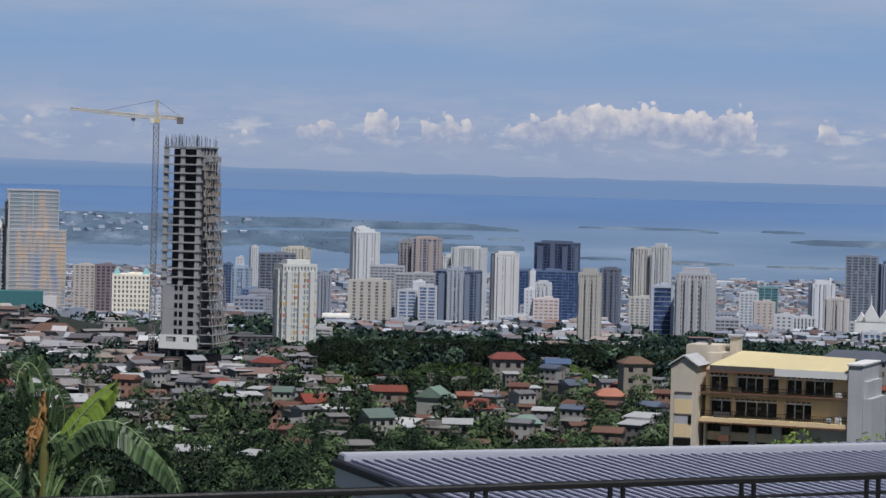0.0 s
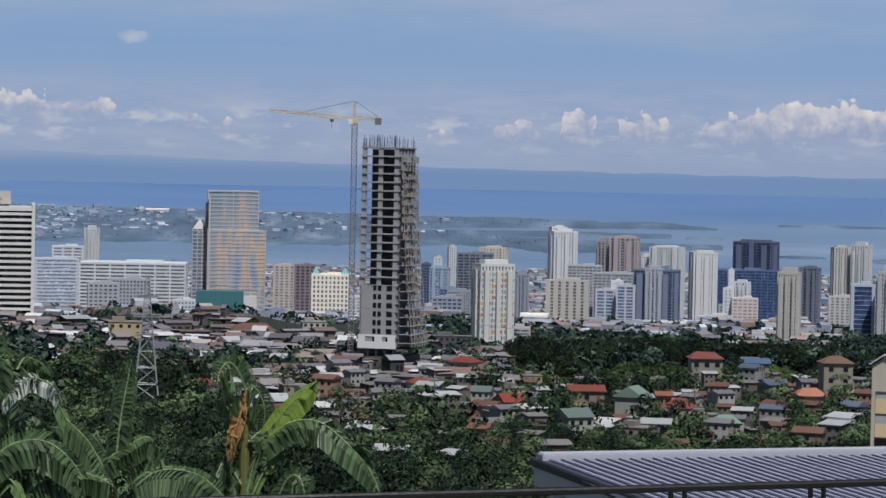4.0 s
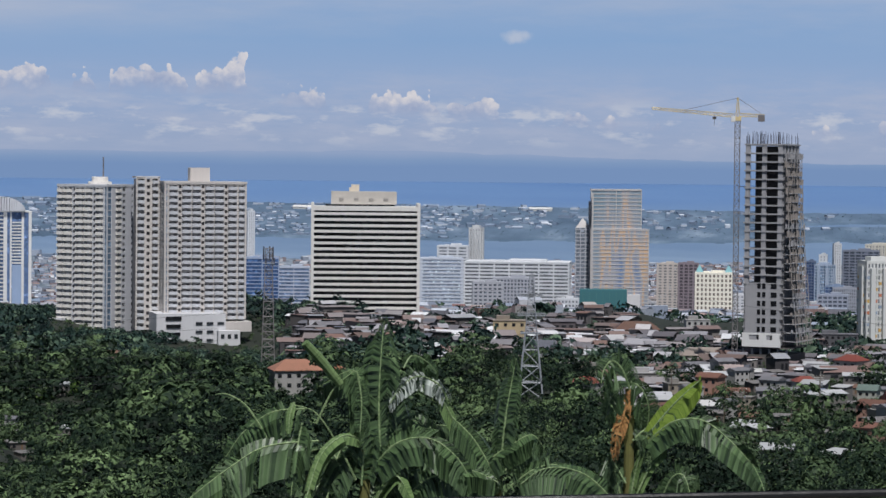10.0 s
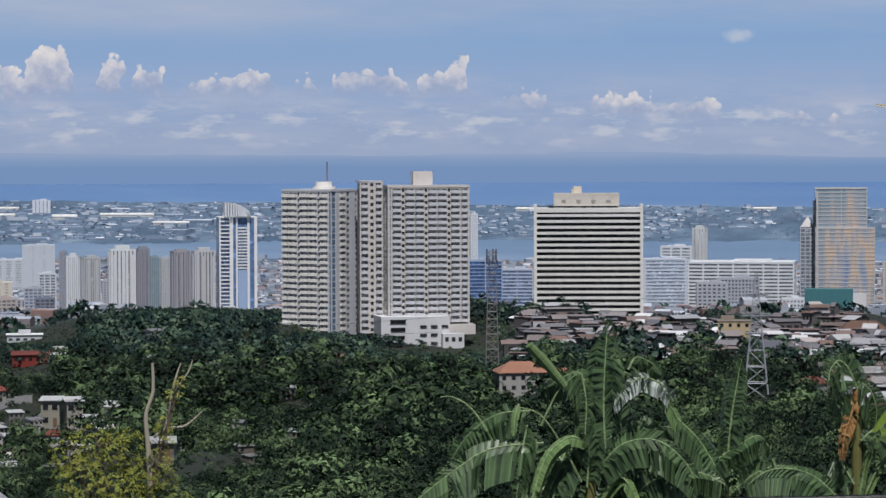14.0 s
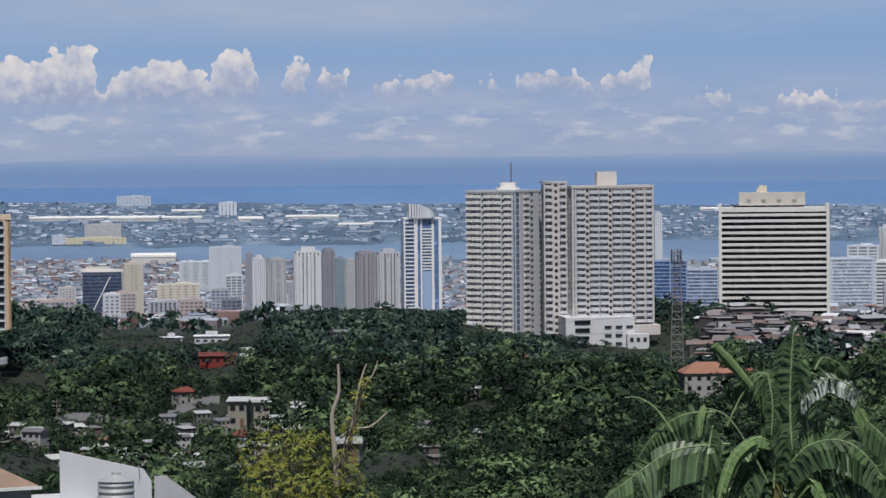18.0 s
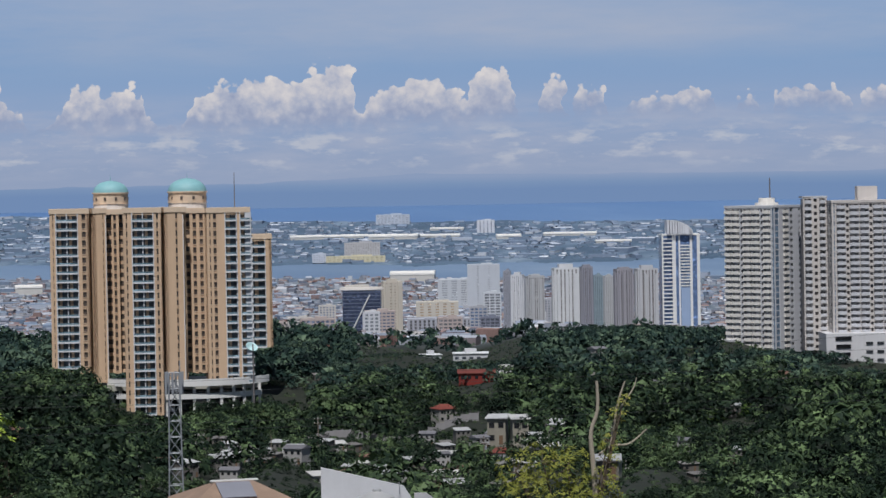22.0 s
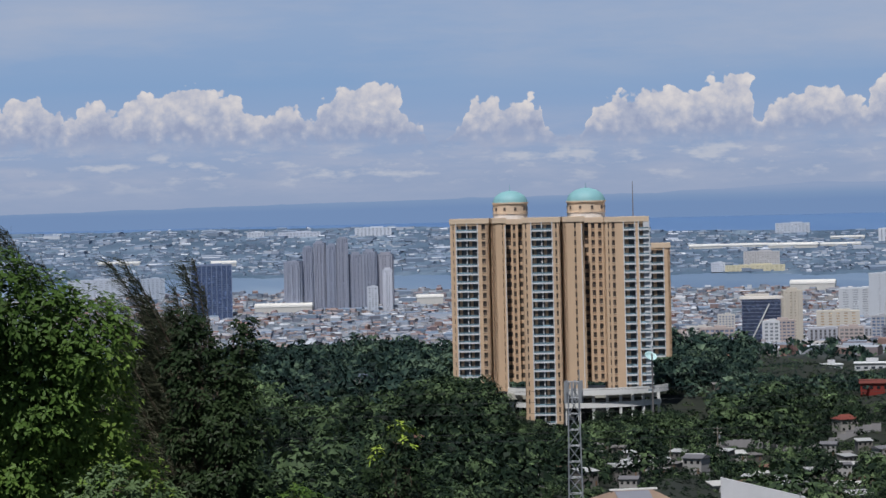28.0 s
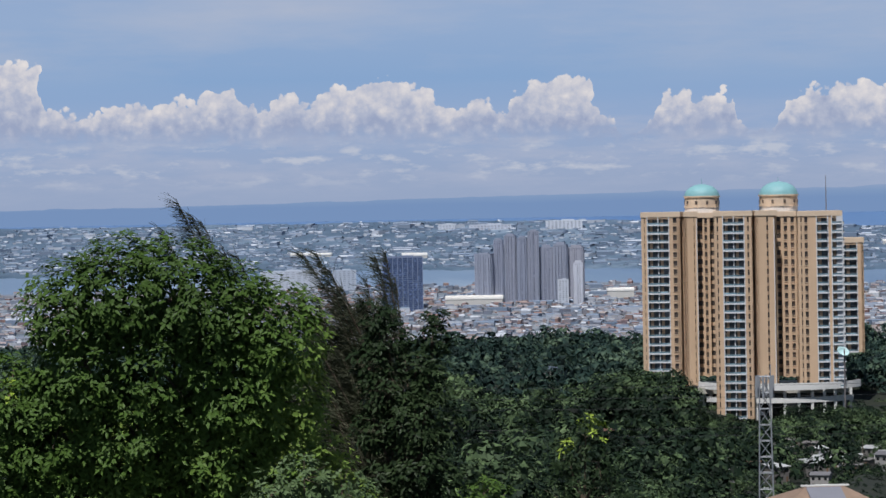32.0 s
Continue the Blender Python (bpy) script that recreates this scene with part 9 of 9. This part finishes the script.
# ---- trees close by ----
def near_tree(name, label, az, d, lobes, n, leaf, material, trunk=0.12, extra=(), back=0.0):
    """A tree near the deck: forked limbs and thousands of single leaves over uneven lobes."""
    e = new(name)
    e.matrix_world = Matrix.Translation(site(az, d, 0)) @ Matrix.Rotation(-radians(az), 4, "Z")
    tagged(e, label, "tree")
    r = random.Random(name + label)
    foot = gz(az, d) - 0.3
    bm = bmesh.new()
    x0 = sum(q[0] for q in lobes) / len(lobes)
    fork = min(q[2] for q in lobes) - 0.2
    tube(bm, (x0, back, foot), (x0, back, fork), trunk, trunk * 0.8, 9)
    for q in lobes:
        mid = Vector((x0 + (q[0] - x0) * 0.5, back + (q[1] - back) * 0.5, fork + (q[2] - fork) * 0.35))
        tube(bm, (x0, back, fork - 0.05), mid, trunk * 0.6, trunk * 0.4, 6)
        tube(bm, mid, q[:3], trunk * 0.4, trunk * 0.15, 6)
        for k in range(5):
            w = Vector((r.gauss(0, 1), r.gauss(0, 1), r.gauss(0.3, 1))).normalized() * q[3] * 0.85
            tube(bm, q[:3], Vector(q[:3]) + w, trunk * 0.14, trunk * 0.04, 5)
    part("trunk", bm, paint((92, 80, 66), 0.9), e)

    def crown(nm, n, lobes, material, seed, lab=""):
        g = np.random.default_rng(seed)
        L = np.asarray(lobes, float)
        pick = g.choice(len(L), n, p=L[:, 3] ** 2 / np.sum(L[:, 3] ** 2))
        way = g.normal(size=(n, 3))
        way /= np.linalg.norm(way, axis=1)[:, None]
        c = L[pick, :3] + way * (L[pick, 3] * (0.6 + 0.45 * g.random(n) ** 0.6))[:, None]
        m = max(1, n // 7)
        sprig = np.repeat(np.arange(m), 7)[:n]
        n = len(sprig)
        axis = way[:m] * 0.7 + g.normal(size=(m, 3)) * 0.25 + np.array([0, -0.1, 0.65])
        axis /= np.linalg.norm(axis, axis=1)[:, None]
        u = np.cross(axis, g.normal(size=(m, 3)))
        u /= np.linalg.norm(u, axis=1)[:, None]
        w = np.cross(axis, u)
        phi = (np.arange(n) * 0.8976 + g.uniform(-0.35, 0.35, n))[:, None]
        run = u[sprig] * np.cos(phi) + w[sprig] * np.sin(phi) + axis[sprig] * g.uniform(-0.15, 0.45, n)[:, None]
        run /= np.linalg.norm(run, axis=1)[:, None]
        side = np.cross(axis[sprig], run)
        side /= np.linalg.norm(side, axis=1)[:, None]
        s = leaf * g.uniform(0.65, 1.2, n)[:, None] * 1.75
        root = c[sprig] + g.normal(size=(n, 3)) * leaf * 0.25
        sag = np.array([0, 0, -0.14]) * s
        v = np.stack([root + run * s * 0.1, root + run * s * 0.55 - side * s * 0.21, root + run * s + sag, root + run * s * 0.55 + side * s * 0.21], 1).reshape(-1, 3)
        ob = fast_mesh(nm, v, np.arange(len(v)).reshape(-1, 4), material)
        ob.parent = e
        if lab:
            tagged(ob, lab)
    crown("crown", n, lobes, material, 3)
    for k, (nm, lb, m, q, lab) in enumerate(extra):
        crown(nm, q, lb, m, 11 + k, lab)
    return e


m_broad = leaves("broad_leaves", lin(32, 52, 24), lin(80, 106, 48), lin(160, 182, 88), 0.5, 0.14, 0.12)
m_young = leaves("young_leaves", lin(104, 128, 46), lin(134, 156, 62), lin(164, 182, 86), 0.5)
m_darkleaf = leaves("dark_leaves", lin(18, 28, 18), lin(36, 50, 31), lin(74, 90, 56), 0.45)
BIG = [(-1.55, 0.2, 168.35, 0.75), (-0.7, 0.1, 168.65, 0.85), (0.15, 0.0, 168.5, 0.9), (1.0, 0.0, 168.1, 0.9), (1.7, 0.1, 167.85, 0.85), (-1.3, -0.4, 167.4, 0.85), (-0.2, -0.6, 167.4, 0.95), (1.0, -0.5, 167.1, 0.95), (1.7, -0.2, 166.7, 0.85), (-1.8, -0.3, 166.4, 0.95),
       (-0.6, -0.8, 166.3, 1.0), (0.7, -0.8, 166.0, 1.0), (1.9, -0.7, 165.6, 1.0), (-1.7, -0.7, 165.2, 1.0), (-0.4, -1.0, 165.0, 1.1), (1.0, -1.0, 164.8, 1.1), (2.4, -0.9, 164.7, 1.0), (-2.6, 0.0, 166.9, 0.7), (-2.9, -0.2, 165.9, 0.9), (0.2, 0.2, 163.8, 1.2), (-2.2, 0, 163.8, 1.2), (2.2, 0, 163.6, 1.2)]
near_tree("broadleaf_tree", "large broadleaf tree with glossy green leaves beside the deck", -44.54, 45, [(x, (167.6 - z) * 0.44 - 0.7 + y * 0.3, z + 0.08, r * 1.08) for x, y, z, r in BIG] + [(x, 2.2, z, 1.3) for x in (-2, -0.4, 1.2) for z in (164.2, 165.6)], 120000, 0.085, m_broad, 0.16,
          [("young_shoot", [q], m_young, 70, "fresh yellow-green shoot") for q in ((-1.75, -0.9, 167.75, 0.28), (-1.25, -0.8, 168.1, 0.2), (-2.45, -0.7, 167.1, 0.26), (0.2, -0.9, 168.1, 0.15), (-1.35, -0.7, 167.1, 0.15), (1.8, -0.8, 167.1, 0.13), (-0.45, -0.9, 167.95, 0.12))], 4.5)
DARKT = [(-1.05, 0, 167.95, 0.34), (-0.85, 0, 167.55, 0.4), (-1.15, 0, 167.1, 0.42), (0.02, 0, 167.9, 0.24), (0.0, 0, 167.5, 0.32), (-0.35, 0, 167.05, 0.42), (-0.85, -0.1, 166.6, 0.52), (-0.1, -0.1, 166.7, 0.42), (-0.4, -0.2, 166.0, 0.6), (-1.1, 0, 165.9, 0.45), (0.15, 0, 165.9, 0.35), (-0.4, -0.2, 165.2, 0.6), (-0.9, 0, 164.8, 0.6), (0.1, 0, 164.9, 0.5)]
near_tree("dark_tree", "dark-leaved tree with two narrow heads", -38.95, 50, [(x, y, z, r) for x, y, z, r in DARKT], 9500, 0.085, m_darkleaf, 0.1)
near_tree("slope_tree", "round green tree with yellowish top on the slope", -35.9, 150, [(0.3, 0, 157.0, 1.0), (-0.7, 0, 155.9, 1.1), (1.0, 0, 155.6, 1.3), (0, 0, 154.2, 1.6), (1.6, 0, 153.9, 1.4), (-1.2, 0, 153.6, 1.4)], 2600, 0.2, m_darkleaf, 0.18,
          [("young_shoot", [q], m_young, 50, "yellowish new leaves") for q in ((0.4, -0.6, 157.8, 0.5), (1.0, -0.7, 157.4, 0.5), (-0.9, -0.8, 156.6, 0.4))])
near_tree("slope_tree", "low bright green tree on the slope", -37.95, 150, [(0, 0, 154.0, 1.0), (0.9, 0, 153.7, 0.9), (-0.8, 0, 153.5, 0.9), (0.2, 0, 152.6, 1.3)], 1500, 0.2, m_broad, 0.15)
for az, d, z, s in ((7.6, 215, 150.6, 1.35), (9.1, 210, 150.9, 1.45), (8.3, 220, 149.3, 1.2)):
    near_tree("garden_tree", "leafy garden tree before the yellow house", az, d, [(0, 0, z - 0.6 * s, s), (s, 0.2, z - 0.9 * s, s * 0.8), (-s, 0, z - s, s * 0.8), (0, 0, z - 2 * s, s * 1.2)], 1300, 0.22, m_broad, 0.15)
m_shrub = leaves("shrub_leaves", lin(26, 38, 25), lin(64, 84, 54), lin(120, 138, 96), 0.45)
near_tree("shrub", "leafy green shrub under the large tree", -41.75, 40, [(0, 0, 166.0, 0.45), (0.55, 0, 165.8, 0.4), (-0.5, 0, 165.75, 0.4), (0.95, 0.1, 165.5, 0.4), (0.2, 0, 165.1, 0.7), (-0.8, 0, 165.2, 0.5), (0.1, 0.1, 164.2, 0.9)], 5200, 0.075, m_shrub, 0.06)
VINE = [(-1.2, 0, 162.7, 0.55), (-0.5, 0, 162.9, 0.6), (0.15, 0, 162.8, 0.6), (-0.9, -0.2, 162.0, 0.75), (0, -0.2, 161.9, 0.8), (0.6, -0.1, 162.1, 0.5), (-0.6, -0.2, 161.0, 0.9), (0.5, -0.2, 161.0, 0.9), (-1.3, -0.1, 160.6, 0.9), (1.15, 0, 162.9, 0.32), (1.2, 0, 163.5, 0.3), (1.45, 0, 164.1, 0.24), (1.6, 0, 164.5, 0.16), (1.0, 0, 162.2, 0.5), (1.2, 0, 161.4, 0.7)]
m_vine = leaves("vine_leaves", lin(72, 80, 34), lin(126, 130, 60), lin(186, 180, 110), 0.5)
vt = near_tree("vine_covered_tree", "yellow-green vine-covered tree with bare grey limbs", -23.85, 70, VINE, 12000, 0.055, m_vine, 0.1)
m_bark = paint((168, 158, 142), 0.9, 0.8, 0.3)
for pts, r in (([(0.86, 0, 161.5), (0.8, 0, 162.8), (0.75, 0, 163.68), (0.93, 0, 164.26), (0.92, 0, 165.02)], 0.075), ([(0.95, 0.1, 163.1), (1.3, 0.1, 163.33), (1.74, 0.1, 163.38), (2.19, 0.1, 163.75)], 0.04), ([(1.2, 0.1, 163.0), (1.46, 0.1, 164.4), (1.65, 0.1, 165.0)], 0.04), ([(1.5, 0, 164.3), (1.85, 0, 164.8), (1.95, 0, 165.1)], 0.025)):
    bm = bmesh.new()
    ps = [Vector(p) for p in pts]
    for i in range(16):
        tube(bm, bend(ps, i / 16), bend(ps, (i + 1) / 16), r * (1 - 0.55 * i / 16), r * (1 - 0.55 * (i + 1) / 16), 8)
    part("bare_limb", bm, m_bark, vt, "bare grey limb")

# feathery pine-like tree behind
ca = new("casuarina_tree")
ca.matrix_world = Matrix.Translation(site(-40.74, 52, 0)) @ Matrix.Rotation(radians(40.74), 4, "Z")
tagged(ca, "feathery brown-green casuarina tree with drooping plumes", "tree")
m_needle = leaves("casuarina_needles", lin(46, 50, 40), lin(76, 80, 64), lin(112, 114, 92), 0.7)
g = np.random.default_rng(5)
bm = bmesh.new()
tube(bm, (0, 0.3, gz(-40.74, 52) - 0.3), (-0.1, 0.3, 166.0), 0.12, 0.06)
quads = []
PLUMES = [(-3.27, 170.2), (-3.0, 169.9), (-2.8, 169.75), (-2.4, 169.3), (-2.1, 169.1), (-3.5, 169.6), (-0.85, 169.1), (-0.6, 169.15), (-0.35, 168.8), (-0.1, 168.4), (0.55, 169.0), (0.72, 169.12), (0.9, 168.6), (0.35, 168.6), (0.1, 168.0)]
PLUMES += [(float(g.uniform(-1.0, 1.1)), float(g.uniform(164.8, 168.3))) for _ in range(110)]
for x, z in PLUMES:
    depth = float(g.uniform(-0.4, 0.6))
    tip, foot = np.array([x, depth, z]), np.array([x * 0.6 + 0.5 + g.uniform(-0.2, 0.2) * 0.6, depth * 0.5, z - g.uniform(1.4, 2.2)])
    if x < -2:
        foot = np.array([x + 0.9, depth + 1.0, z - 2.0])
    tube(bm, Vector(foot), Vector(tip), 0.022, 0.006, 4)
    stem = (tip - foot) / np.linalg.norm(tip - foot)
    for k in range(230):
        f = g.random() ** 0.7
        c = foot + (tip - foot) * f + g.normal(size=3) * 0.05 * (1.2 - f)
        w = stem * 0.75 + np.array([g.normal(-0.3, 0.3), g.normal(0, 0.35), g.normal(0.0, 0.3)])
        w = w / np.linalg.norm(w) * g.uniform(0.16, 0.4)
        s = np.cross(w, g.normal(size=3))
        s = s / np.linalg.norm(s) * 0.006
        quads.append((c - s, c + s, c + w + s * 0.5 + [-0.04, 0, -0.09], c + w - s * 0.5 + [-0.04, 0, -0.09]))
part("limb", bm, paint((92, 80, 68), 0.9), ca)
v = np.asarray(quads).reshape(-1, 3)
nd = fast_mesh("needles", v, np.arange(len(v)).reshape(-1, 4), m_needle)
nd.parent = ca
